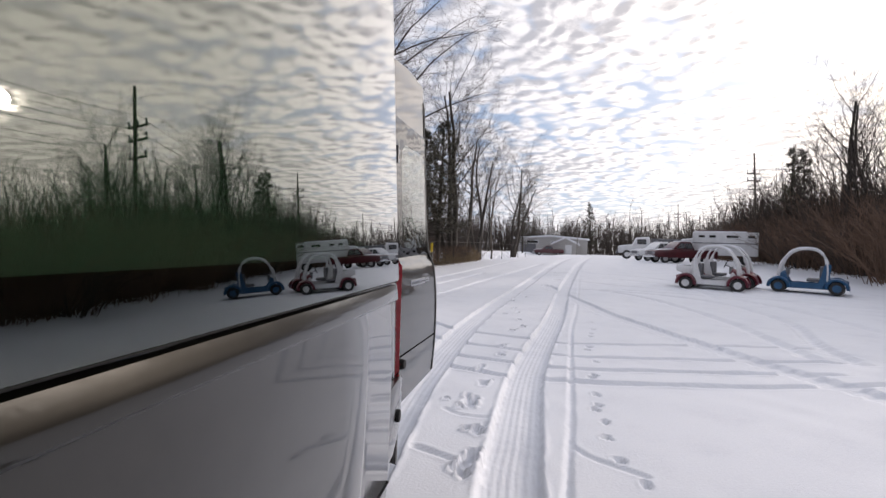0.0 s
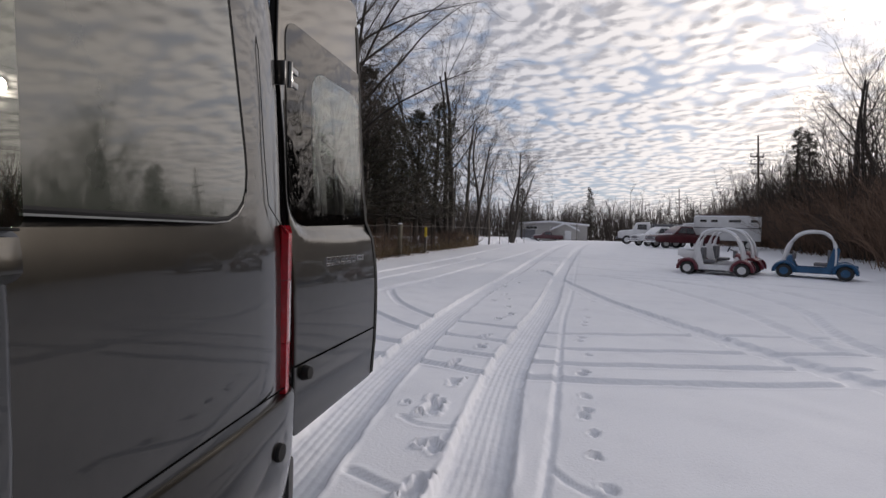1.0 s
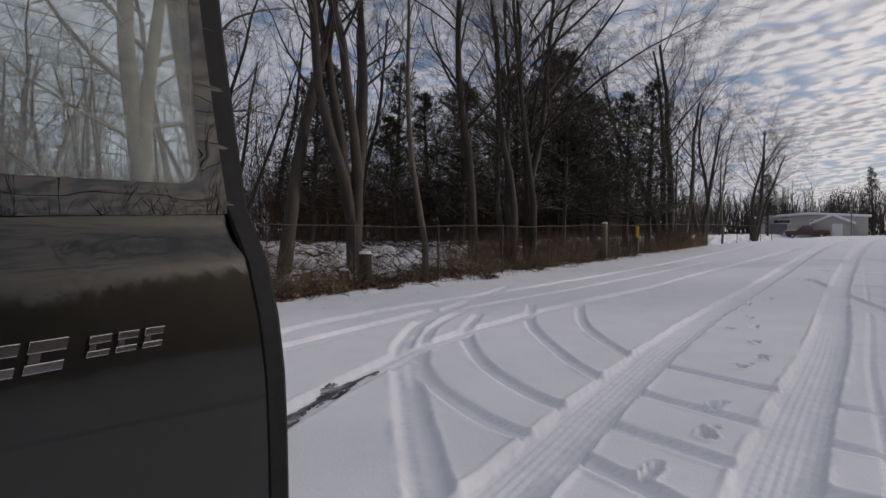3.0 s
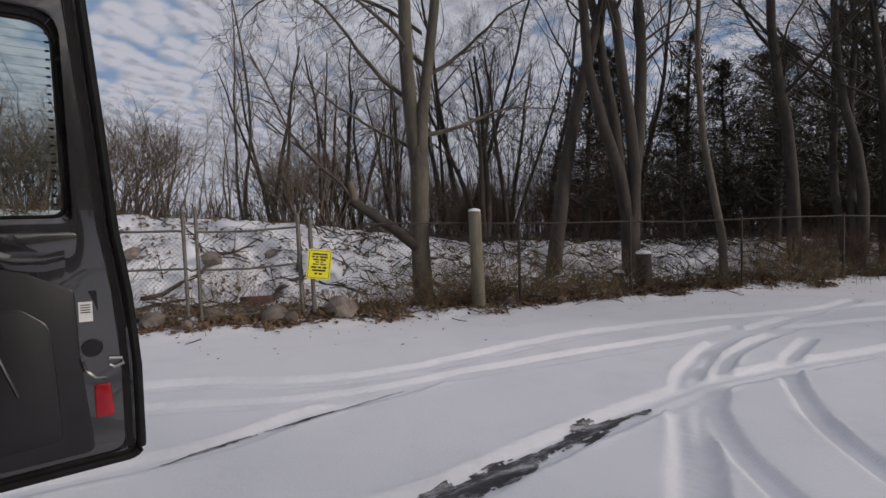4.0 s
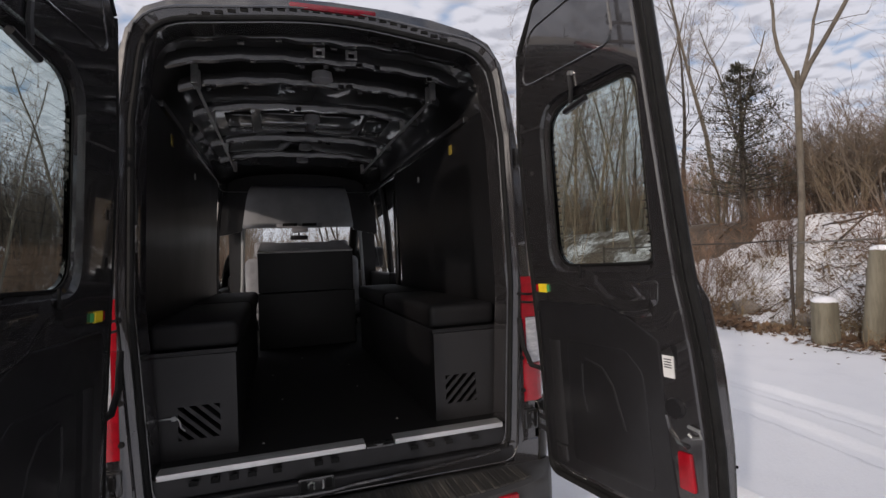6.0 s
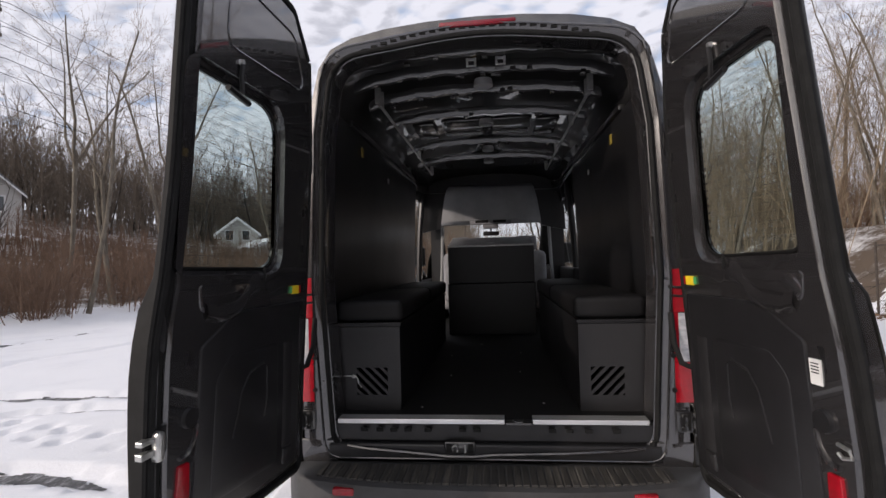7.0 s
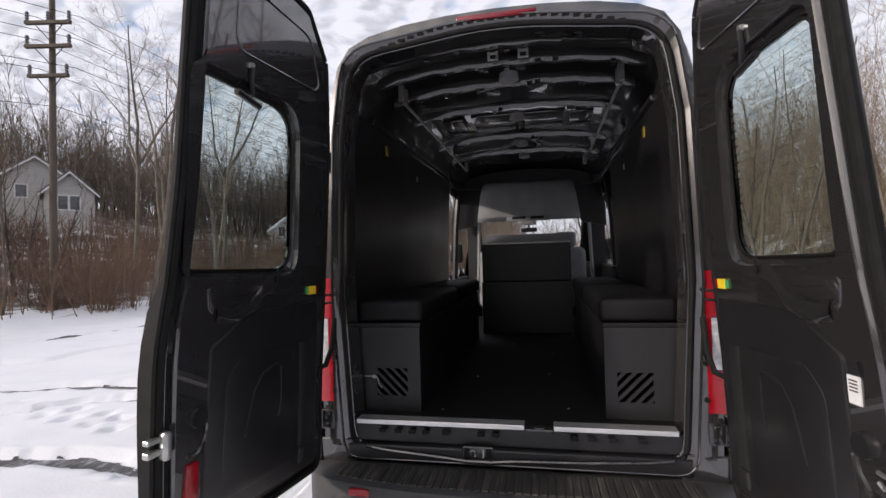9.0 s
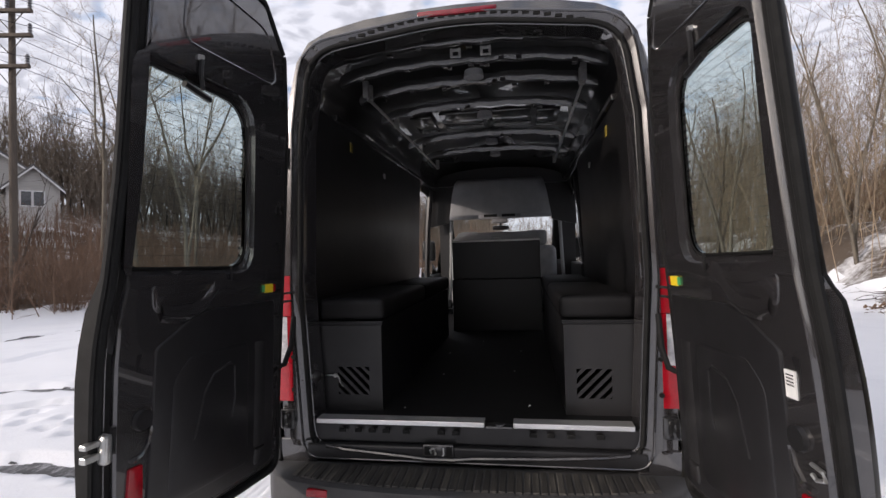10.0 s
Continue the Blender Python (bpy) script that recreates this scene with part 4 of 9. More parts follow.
for s in (1, -1):
    to_side = lambda y, z, v, s=s: (s * (side_x(z) + v), y, z)
    flat_side = lambda y, z, v, s=s: (s * (1.0155 - 0.0755 * (z - 1.41) - 0.060 * (y + 0.385) + v), y, z)
    if s < 0:
        lp = rpoly([(-2.78, 1.41, 0.05), (-1.225, 1.41, 0.03), (-1.235, 2.14, 0.03), (-2.78, 2.14, 0.08)], 4)
        bm = bmesh.new()
        slab(bm, lp, flat_side, 0.002, 0.0105, 0.003)
        part("side_glass_backing", bm, PLY, van, "black panel behind the glass")
        bm = bmesh.new()
        slab(bm, lp, flat_side, 0.0125, 0.017)
        part("side_glass", bm, DARKGLASS, van, "dark privacy glass")
    lp = rpoly([(-1.205, 1.43, 0.02), (-0.385, 1.43, 0.19), (-0.485, 2.22, 0.12), (-1.205, 2.22, 0.02)], 6)
    bm = bmesh.new()
    slab(bm, lp, flat_side, 0.0, 0.013, 0.006)
    part("quarter_panel", bm, PANELGLASS, van, "dark glass window panel")
    bm = bmesh.new()
    tube(bm, [flat_side(y, z, 0.010) for y, z in dense(lp, 0.1)], 0.007, 6, closed=True)
    part("panel_gasket", bm, RUBBER, van, smooth=True)
    bm = bmesh.new()
    tube(bm, [flat_side(y, z, 0.009) for y, z in dense(grow(lp, 0.016, (-0.85, 1.85)), 0.1)], 0.004, 6, closed=True)
    part("gasket_trim", bm, PALETRIM, van, "thin pale trim", smooth=True)
    for pts, r in (([(-0.15, 0.835), (-1.2, 0.835), (-2.9, 0.835)], 0.003), ([(-0.30, 2.5), (-0.272, 2.0), (-0.262, 1.66), (-0.245, 1.49), (-0.132, 1.392)], 0.0016),
                   ([(-1.212, 2.3), (-1.212, 0.5)], 0.0016)):
        bm = bmesh.new()
        tube(bm, [to_side(y, z, 0.0005) for y, z in pts], r, 5)
        part("panel_seam", bm, SEAM, van)

# side door, slid back along the body and standing proud of it
def sliding_door():
    door = new("sliding_door")
    door.parent = van
    tagged(door, "open sliding door with a flush dark window, slid back along the body")
    Y0, Y1 = -2.74, -1.338
    skin_x = lambda z, y=-1.9: 0.020 * (y + 1.9) + float(np.interp(z, (0.42, 0.60, 0.85, 1.15, 1.30, 1.345, 1.400, 2.21, 2.27, 2.33), (1.205, 1.232, 1.250, 1.252, 1.246, 1.242, 1.250, 1.2067, 1.190, 1.165)))
    to_d = lambda y, z, v: (skin_x(z, y) + v, y, z)
    zs = [0.42, 0.44, 0.60, 0.85, 1.0, 1.15, 1.30, 1.345, 1.400, 1.6, 1.85, 2.21, 2.27, 2.33]
    bm = bmesh.new()
    ys = [Y0, Y0 + 0.012, Y0 + 0.4, Y1 - 0.4, Y1 - 0.012, Y1]
    rows_d = [[bm.verts.new((skin_x(z, y) - (0.008 if k in (0, len(ys) - 1) else 0.0), y, z)) for z in zs] for k, y in enumerate(ys)]
    back = [[bm.verts.new((skin_x(z, y) - 0.055, y, z)) for z in zs] for y in (Y0 + 0.004, Y1 - 0.004)]
    rings_d = rows_d + [back[1], back[0]]
    n = len(rings_d)
    for i in range(n):
        a, b = rings_d[i], rings_d[(i + 1) % n]
        for j in range(len(zs) - 1):
            bm.faces.new((a[j], a[j + 1], b[j + 1], b[j]))
    for j in (0, -1):
        bm.faces.new([r[j] for r in rings_d])
    part("outer_skin", bm, PAINT, door, smooth=True)
    # waist moulding: its upper face leans back to the sky
    bm = bmesh.new()
    prof_m = ((1.340, -0.002), (1.346, 0.014), (1.354, 0.022), (1.362, 0.021), (1.376, 0.016), (1.394, 0.008), (1.400, -0.002))
    rr = skin(bm, [[(skin_x(z, y) + v * k, y, z) for z, v in prof_m] for y, k in ((Y0 + 0.01, 0.7), (Y0 + 0.03, 1.0), (-2.0, 1.0), (Y1 - 0.022, 1.0), (Y1 - 0.004, 0.8))], close=False)
    bm.faces.new(rr[0]); bm.faces.new(rr[-1])
    part("waist_moulding", bm, PAINT, door, "painted waist moulding", smooth=True)
    pane = rpoly([(Y0 + 0.02, 1.405, 0.04), (Y1 - 0.004, 1.405, 0.012), (Y1 - 0.004, 2.20, 0.012), (Y0 + 0.02, 2.20, 0.06)], 4)
    clear = rpoly([(Y0 + 0.14, 1.475, 0.08), (Y1 - 0.245, 1.475, 0.06), (Y1 - 0.245, 2.10, 0.06), (Y0 + 0.14, 2.10, 0.08)], 5)
    bm = bmesh.new()
    a, b = loops_of((-2.05, 1.8), pane, clear)
    skin(bm, [[to_d(y, z, 0.002) for y, z in a], [to_d(y, z, 0.0065) for y, z in a], [to_d(y, z, 0.0065) for y, z in b], [to_d(y, z, 0.002) for y, z in b]])
    part("glass_border", bm, SEAM, door, "black printed glass border")
    # added sheet whose even grey stands for haze on the glass
    bm = bmesh.new()
    slab(bm, clear, to_d, 0.0015, 0.0035)
    part("haze_sheet", bm, HAZEGREY, door, "grey sheet added behind the glass to paint its haze")
    bm = bmesh.new()
    slab(bm, pane, to_d, 0.0075, 0.0120)
    part("side_glass", bm, DARKGLASS, door, "dark privacy glass")
    bm = bmesh.new()
    tube(bm, [to_d(y, 1.4025, 0.007) for y in (Y0 + 0.02, -2.0, Y1 - 0.006)], 0.0022, 6)
    part("glass_trim", bm, RUBBER, door, "thin black strip below the glass", smooth=True)
    bm = bmesh.new()
    tube(bm, [to_d(y, 0.835, 0.0003) for y in (Y0, -2.0, Y1)], 0.0025, 5)
    part("panel_seam", bm, SEAM, door)
    return door


sliding_door()

# hinges on the pillars
for s in (1, -1):
    for z in (0.715, 2.02):
        bm = bmesh.new()
        box(bm, s * 0.865, s * 0.935, 0.010, 0.026, z - 0.048, z + 0.048, 0.006)
        cyl(bm, (s * 0.938, 0.046, z - 0.050), (s * 0.938, 0.046, z + 0.050), 0.011, n=10)
        box(bm, s * 0.926, s * 0.940, 0.046, 0.125, z - 0.040, z - 0.014, 0.005)
        box(bm, s * 0.926, s * 0.940, 0.046, 0.125, z + 0.014, z + 0.040, 0.005)
        for dz in (-0.03, 0.03):
            cyl(bm, (s * 0.895, 0.028, z + dz), (s * 0.895, 0.040, z + dz), 0.011, 0.009, 8)
        part("hinge", bm, BLACKSTEEL, van, "black two-leaf steel hinge", smooth=True)
    bm = bmesh.new()
    tube(bm, [(s * 0.86, 0.01, 1.22), (s * 0.862, 0.04, 1.08), (s * 0.875, 0.09, 1.0), (s * 0.905, 0.15, 0.99), (s * 0.93, 0.19, 1.04), (s * 0.935, 0.20, 1.13)], 0.013, 8)
    part("door_harness", bm, RUBBER, van, "black ribbed cable loom", smooth=True)
    bm = bmesh.new()
    for z in (1.30, 1.34):
        tube(bm, [(s * 0.87, 0.0, z), (s * 0.885, 0.06, z), (s * 0.91, 0.14, z + 0.005)], 0.006, 6)
    part("check_strap", bm, BLACKSTEEL, van)

# ---- load space ----
bm = bmesh.new()
box(bm, -0.93, 0.93, -4.3, -0.03, 0.64, 0.708, 0.0)
part("load_floor", bm, MAT, van, "black rubber load floor")
bm = bmesh.new()
for x, y in ((0.36, -0.22), (-0.29, -0.30), (0.27, -0.95), (-0.20, -1.05), (0.33, -1.65), (-0.24, -1.75), (0.1, -2.2)):
    cyl(bm, (x, y, 0.708), (x, y, 0.711), 0.007, 0.005, 8)
part("floor_fixing", bm, STEEL, van, "small steel screw heads", kind="stuff")
for s in (1, -1):
    bm = bmesh.new()
    rr = skin(bm, [[(s * 0.815, y, 0.70), (s * 0.822, y, 1.4), (s * 0.80, y, 2.0), (s * 0.782, y, 2.31), (s * 0.795, y, 2.31), (s * 0.815, y, 2.0), (s * 0.838, y, 1.4), (s * 0.83, y, 0.70)] for y in (-0.135, -1.2, -2.85 if s > 0 else -2.25)])
    bm.faces.new(rr[0]); bm.faces.new(rr[-1])
    part("wall_lining", bm, PLY, van, "satin black wall lining panel")
    bm = bmesh.new()
    box(bm, s * 0.762, s * 0.80, -3.05, -0.40, 2.305, 2.34, 0.006)
    part("lining_rail", bm, BLACKSTEEL, van, "black edge rail", smooth=True)
    bm = bmesh.new()
    rr = skin(bm, [[(s * x, y, z) for x, z in ((0.80, 2.30), (0.80, 2.44), (0.79, 2.53), (0.76, 2.59), (0.68, 2.632), (0.45, 2.662), (0.0, 2.680))] for y in (-0.12, -1.4, -2.9, -3.9)], close=False)
    ob = part("roof_lining", bm, BLACKSTEEL, van, "bare dark painted roof skin", smooth=True)
    md = ob.modifiers.new("sheet", "SOLIDIFY")
    md.thickness = 0.004
    # yellow labels on the upper wall
    bm = bmesh.new()
    box(bm, s * 0.776, s * 0.781, -0.70, -0.655, 2.175, 2.235, 0.0)
    part("wall_label", bm, DULLYELLOW, van, "small yellow warning label")
    bm = bmesh.new()
    box(bm, s * 0.776, s * 0.784, -1.46, -1.42, 2.12, 2.16, 0.004)
    part("tie_bracket", bm, LAMPWHITE, van)
    # closed body above the panel and behind, so that no daylight leaks
    bm = bmesh.new()
    box(bm, s * 0.845, s * 0.855, -2.84 if s > 0 else -2.24, -0.14, 0.66, 2.36)
    part("inner_side_skin", bm, BLACKSTEEL, van)
    # short wall behind the lining, at the front post
    bm = bmesh.new()
    box(bm, s * 0.93, s * 0.98, -3.0, -2.90, 0.66, 2.5, 0.02)
    part("body_post", bm, BLACKSTEEL, van, smooth=True)
    bm = bmesh.new()
    yp = -4.0 if s > 0 else -3.3
    tube(bm, [(s * 0.88, yp, 2.4), (s * 0.93, yp, 1.9), (s * 0.96, yp, 1.3), (s * 0.97, yp, 0.6)], 0.035, 8)
    part("cab_post", bm, PLASTIC, van, smooth=True)
    # lower wall of the cab doors, inside
    bm = bmesh.new()
    box(bm, s * 0.90, s * 0.98, -5.2, -4.0 if s > 0 else -3.16, 0.6, 1.24 if s > 0 else 1.38, 0.02)
    part("door_trim", bm, PLASTIC, van)

# roof bows
for y, h in ((-0.22, 2.60), (-0.50, 2.607), (-0.86, 2.61), (-1.38, 2.612), (-2.30, 2.612), (-3.0, 2.612)):
    bm = bmesh.new()
    wid = 0.030
    rings = []
    for i in range(23):
        x = -0.77 + i * 0.07
        z = h - 0.075 * (abs(x) / 0.77) ** 3.0 - 0.006 * math.sin(i * 2.1)
        rings.append([(x, y - wid, z + 0.03), (x, y - wid * 0.6, z), (x, y + wid * 0.6, z), (x, y + wid, z + 0.03), (x, y + wid, z + 0.06), (x, y - wid, z + 0.06)])
    rr = skin(bm, rings)
    bm.faces.new(rr[0]); bm.faces.new(rr[-1])
    part("roof_bow", bm, BLACKSTEEL, van, "pressed steel roof bow", smooth=True)
rng = random.Random(4)
bm = bmesh.new()
for i in range(40):
    x, y = rng.uniform(-0.68, 0.68), rng.choice((-0.22, -0.50, -0.86, -1.38, -2.30)) + rng.uniform(-0.05, 0.05)
    z = 2.60 - 0.075 * (abs(x) / 0.77) ** 3.0
    box(bm, x - 0.016, x + 0.016, y - 0.012, y + 0.012, z - 0.006, z + 0.02, 0.003, 1)
part("roof_fixing", bm, BLACKSTEEL, van, "small clips and brackets on the bows", kind="stuff")
for x, y in ((0.045, -0.27), (-0.115, -0.27)):
    bm = bmesh.new()
    for dx in (-0.022, 0.022):
        box(bm, x + dx - 0.006, x + dx + 0.006, y - 0.01, y + 0.014, 2.555, 2.60, 0.002)
    box(bm, x - 0.028, x + 0.028, y - 0.004, y + 0.008, 2.586, 2.60, 0.002)
    box(bm, x - 0.028, x + 0.028, y - 0.004, y + 0.008, 2.553, 2.562, 0.002)
    part("roof_bracket", bm, STEEL, van, "small steel bracket")
for y, r in ((-0.71, 0.062), (-1.60, 0.060), (-2.56, 0.060), (-3.16, 0.060)):
    bm = bmesh.new()
    cyl(bm, (-0.01, y, 2.640), (-0.01, y, 2.598), r * 0.9, r, 24)
    cyl(bm, (-0.01, y, 2.598), (-0.01, y, 2.592), r, r * 0.82, 24)
    part("dome_lamp", bm, LAMPWHITE, van, "round frosted dome lamp, unlit", smooth=True)
for s in (1, -1):
    bm = bmesh.new()
    tube(bm, [(s * 0.655, -0.66, 2.505), (s * 0.655, -2.0, 2.508), (s * 0.655, -3.25, 2.502)], 0.010, 8)
    part("roof_rail", bm, STEEL, van, "thin metal rail below the roof", smooth=True)
    for y in (-0.62, -0.70, -1.38, -2.30, -3.25):
        bm = bmesh.new()
        box(bm, s * 0.637, s * 0.673, y - 0.013, y + 0.013, 2.497, 2.60, 0.004)
        part("rail_bracket", bm, STEEL, van)
# embossed plates in the roof skin, between the third and fourth bow
for x0, x1 in ((-0.60, -0.42), (-0.38, -0.06), (0.02, 0.36), (0.42, 0.60)):
    bm = bmesh.new()
    z = 2.655 - 0.055 * (max(abs(x0), abs(x1)) / 0.77) ** 2
    box(bm, x0, x1, -2.05, -1.58, z - 0.012, z + 0.01, 0.01)
    part("roof_stamping", bm, BLACKSTEEL, van, smooth=True)

# cab end: overhead shelf, its vents, seats, dash, mirror
bm = bmesh.new()
rings = []
for z, w, y in ((1.985, 0.655, -4.10), (2.03, 0.645, -4.04), (2.28, 0.60, -4.0), (2.41, 0.565, -4.0), (2.45, 0.53, -4.03)):
    rings.append([(w * math.cos(a), y, z) for a in (math.pi, math.pi * 0.75, math.pi * 0.6, math.pi * 0.4, math.pi * 0.25, 0)])
skin(bm, rings, close=False)
ob = part("overhead_shelf", bm, SHELF, van, "grey fabric overhead shelf", smooth=True)
ob.modifiers.new("sheet", "SOLIDIFY").thickness = 0.03
bm = bmesh.new()
box(bm, -0.80, 0.80, -4.3, -4.06, 2.40, 2.62)
part("cab_header", bm, PLASTIC, van, "dark trim round the shelf")
for s in (1, -1):
    bm = bmesh.new()
    to_trim = lambda x, z, v, s=s: (s * x, -4.12 - v, z)
    slab(bm, rpoly([(0.66, 1.93, 0.03), (0.97, 1.86, 0.0), (0.95, 2.45, 0.0), (0.54, 2.45, 0.03)], 4), to_trim, 0.0, 0.03, 0.005)
    part("shelf_side_trim", bm, PLASTIC, van, "dark trim beside the shelf", smooth=True)
    bm = bmesh.new()
    x0, x1 = (0.67, 0.83) if s > 0 else (0.78, 0.97)
    skin(bm, [[(s * (x0 + 0.02 * k), -4.30, z), (s * x1, -4.32, z), (s * x1, -4.38, z), (s * (x0 + 0.02 * k), -4.36, z)] for z, k in ((0.8, 2.0), (1.3, 1.0), (1.7, 0.3), (2.0, 0.0))])
    part("pillar_trim", bm, PLASTIC, van, "dark pillar trim", smooth=True)
    bm = bmesh.new()
    tube(bm, [(s * (x0 + 0.04), -4.29, 0.9), (s * (x0 + 0.01), -4.29, 1.4), (s * (x0 - 0.01), -4.29, 1.98)], 0.022, 8)
    part("pillar_edge", bm, HEADLINER, van, "pale grey pillar trim", smooth=True)
bm = bmesh.new()
box(bm, -0.27, 0.27, -4.09, -4.02, 1.955, 2.03, 0.012)
box(bm, -0.10, 0.10, -4.10, -4.03, 1.90, 1.96, 0.02)
part("overhead_console", bm, SEATCLOTH, van, "grey overhead console", smooth=True)
for x0, x1 in ((-0.20, -0.03), (0.03, 0.20)):
    bm = bmesh.new()
    box(bm, x0, x1, -4.03, -4.012, 1.978, 2.012, 0.005)
    part("console_slot", bm, RUBBER, van)
bm = bmesh.new()
box(bm, -0.11, 0.11, -4.30, -4.26, 1.82, 1.88, 0.02)
cyl(bm, (0, -4.29, 1.87), (0, -4.34, 1.95), 0.012)
part("rear_view_mirror", bm, PLASTIC, van, smooth=True)
for x in (0.40, -0.46):
    bm = bmesh.new()
    box(bm, x - 0.24, x + 0.24, -4.18, -3.98, 0.95, 1.60, 0.08, 4)
    box(bm, x - 0.13, x + 0.13, -4.18, -4.06, 1.60, 1.80, 0.05, 4)
    box(bm, x - 0.26, x + 0.26, -4.65, -4.05, 0.85, 1.08, 0.06, 3)
    part("cab_seat", bm, SEATCLOTH, van, "grey fabric cab seat", smooth=True)
bm = bmesh.new()
box(bm, -0.92, 0.92, -5.3, -4.95, 0.7, 1.40, 0.08, 4)
part("dashboard", bm, PLASTIC, van, smooth=True)

# wheels
for s in (1, -1):
    for y in (-1.15, -4.95):
        bm = bmesh.new()
        prof_t = [(0.20, -0.10), (0.33, -0.115), (0.352, -0.09), (0.355, 0.0), (0.352, 0.09), (0.33, 0.115), (0.20, 0.10)]
        rg = [[(s * 0.90 + w, y + r * math.cos(2 * math.pi * i / 28), 0.35 + r * math.sin(2 * math.pi * i / 28)) for i in range(28)] for r, w in prof_t]
        skin(bm, rg)
        w_ob = part("wheel", bm, TYRE, van, "black tyre", smooth=True)
        bm = bmesh.new()
        cyl(bm, (s * 0.86, y, 0.35), (s * 0.985, y, 0.35), 0.21, 0.19, 24)
        cyl(bm, (s * 0.985, y, 0.35), (s * 1.0, y, 0.35), 0.08, 0.07, 16)
        part("rim", bm, STEEL, w_ob, "silver steel rim", smooth=True)
bm = bmesh.new()
box(bm, -0.80, 0.80, -5.8, -0.05, 0.30, 0.64, 0.03)
part("underbody", bm, BLACKSTEEL, van)
bm = bmesh.new()
box(bm, -0.85, 0.85, -6.03, -5.9, 0.42, 0.68, 0.04, 3)
part("front_bumper", bm, BUMPER, van, smooth=True)
bm = bmesh.new()
for i in range(5):
    box(bm, -0.55, 0.55, -6.0, -5.965, 0.72 + 0.05 * i, 0.75 + 0.05 * i, 0.008)
part("grille", bm, PLASTIC, van)
for s in (1, -1):
    bm = bmesh.new()
    box(bm, s * 0.60, s * 0.82, -5.995, -5.92, 0.76, 1.0, 0.04, 3)
    part("headlamp", bm, CLEARLENS, van, "clear headlamp", smooth=True)
    bm = bmesh.new()
    box(bm, s * 1.0, s * 1.2, -4.95, -4.85, 1.42, 1.72, 0.04, 3)
    part("wing_mirror", bm, PLASTIC, van, smooth=True)

# benches along both walls: charcoal boxes with slotted vents, black cushions
for s in (1, -1):
    bench = thing("storage_bench", "charcoal plywood storage bench with slotted vent along the van wall", "bench", group="benches in the van")
    bench.matrix_world = pose(0, 0, 0, 0, 0, -1.0)
    fr = lambda x, z, v, s=s: (s * x, -0.160 - v, z)
    bm = bmesh.new()
    V = (0.532, 0.700, 0.790, 0.934) if s > 0 else (0.518, 0.684, 0.790, 0.934)
    outer = [(0.462, 0.709), (0.808, 0.709), (0.808, 1.150), (0.462, 1.150)]
    inner = [(V[0], V[2]), (V[1], V[2]), (V[1], V[3]), (V[0], V[3])]
    o, i_ = loops_of((0.616, 0.85), outer, inner)
    rr = skin(bm, [[fr(x, z, 0.018) for x, z in o], [fr(x, z, 0.0) for x, z in o], [fr(x, z, 0.0) for x, z in i_], [fr(x, z, 0.018) for x, z in i_]])
    part("front_panel", bm, BENCHPLY, bench, "charcoal plywood end panel")
    for k in range(-4, 5):
        c = V[0] + 0.050 * k - 0.02
        strip = [(c, V[2] - 0.001), (c + 0.022, V[2] - 0.001), (c + 0.022 + 0.146, V[3] + 0.001), (c + 0.146, V[3] + 0.001)]
        poly = clip_rect(strip, *V)
        if len(poly) > 2:
            bm = bmesh.new()
            slab(bm, poly, fr, 0.016, 0.0008)
            part("vent_slat", bm, BENCHPLY, bench)
    if s > 0:
        bm = bmesh.new()
        tube(bm, [fr(x, z, -v) for x, z, v in ((0.770, 0.890, 0.004), (0.735, 0.893, 0.012), (0.700, 0.890, 0.012), (0.690, 0.878, 0.012), (0.686, 0.850, 0.010), (0.672, 0.832, 0.006))], 0.004, 6)
        box(bm, 0.705, 0.722, -0.158, -0.146, 0.880, 0.900, 0.003)
        part("lid_catch", bm, STEEL, bench, "small bright steel catch", smooth=True)
    bm = bmesh.new()
    box(bm, s * 0.464, s * 0.482, -2.5, -0.18, 0.709, 1.150)
    part("side_panel", bm, PLY, bench, "black side panel")
    bm = bmesh.new()
    box(bm, s * 0.455, s * 0.812, -2.5, -0.158, 1.152, 1.172, 0.003)
    part("lid", bm, PLY, bench, "black hinged lid")
    bm = bmesh.new()
    for y0, y1 in ((-1.30, -0.165), (-2.48, -1.31)):
        box(bm, s * 0.445, s * 0.812, y0, y1, 1.173, 1.292, 0.035, 4)
    cu = part("bench_cushion", bm, VINYL, None, "black vinyl bench cushion on the storage bench", smooth=True, category="cushion", group="bench cushions")
    cu.matrix_world = pose(0, 0, 0, 0, 0, -1.0)

cab = thing("bulkhead_cabinet", "black cabinet with a pale sloping lid behind the cab seats", "cabinet", pose(0, 0, 0, 0, 0, -1.0))
bm = bmesh.new()
box(bm, -0.46, 0.46, -3.35, -2.80, 0.709, 1.245, 0.006)
part("lower_body", bm, PLY, cab)
bm = bmesh.new()
box(bm, -0.455, 0.455, -3.30, -2.83, 1.246, 1.635, 0.008)
part("upper_body", bm, PLY, cab)
bm = bmesh.new()
rr = skin(bm, [[(-0.455, -2.828, 1.636), (0.455, -2.828, 1.636), (0.43, -3.28, 1.735), (-0.43, -3.28, 1.735)], [(-0.455, -2.828, 1.652), (0.455, -2.828, 1.652), (0.43, -3.28, 1.751), (-0.43, -3.28, 1.751)]])
bm.faces.new(rr[0]); bm.faces.new(rr[1])
lid = part("lid", bm, LIDWHITE, cab, "pale laminate lid")
bm = bmesh.new()
tube(bm, [(-0.05, -2.87, 1.655), (-0.04, -2.865, 1.672), (0.04, -2.865, 1.672), (0.05, -2.87, 1.655)], 0.006, 6)
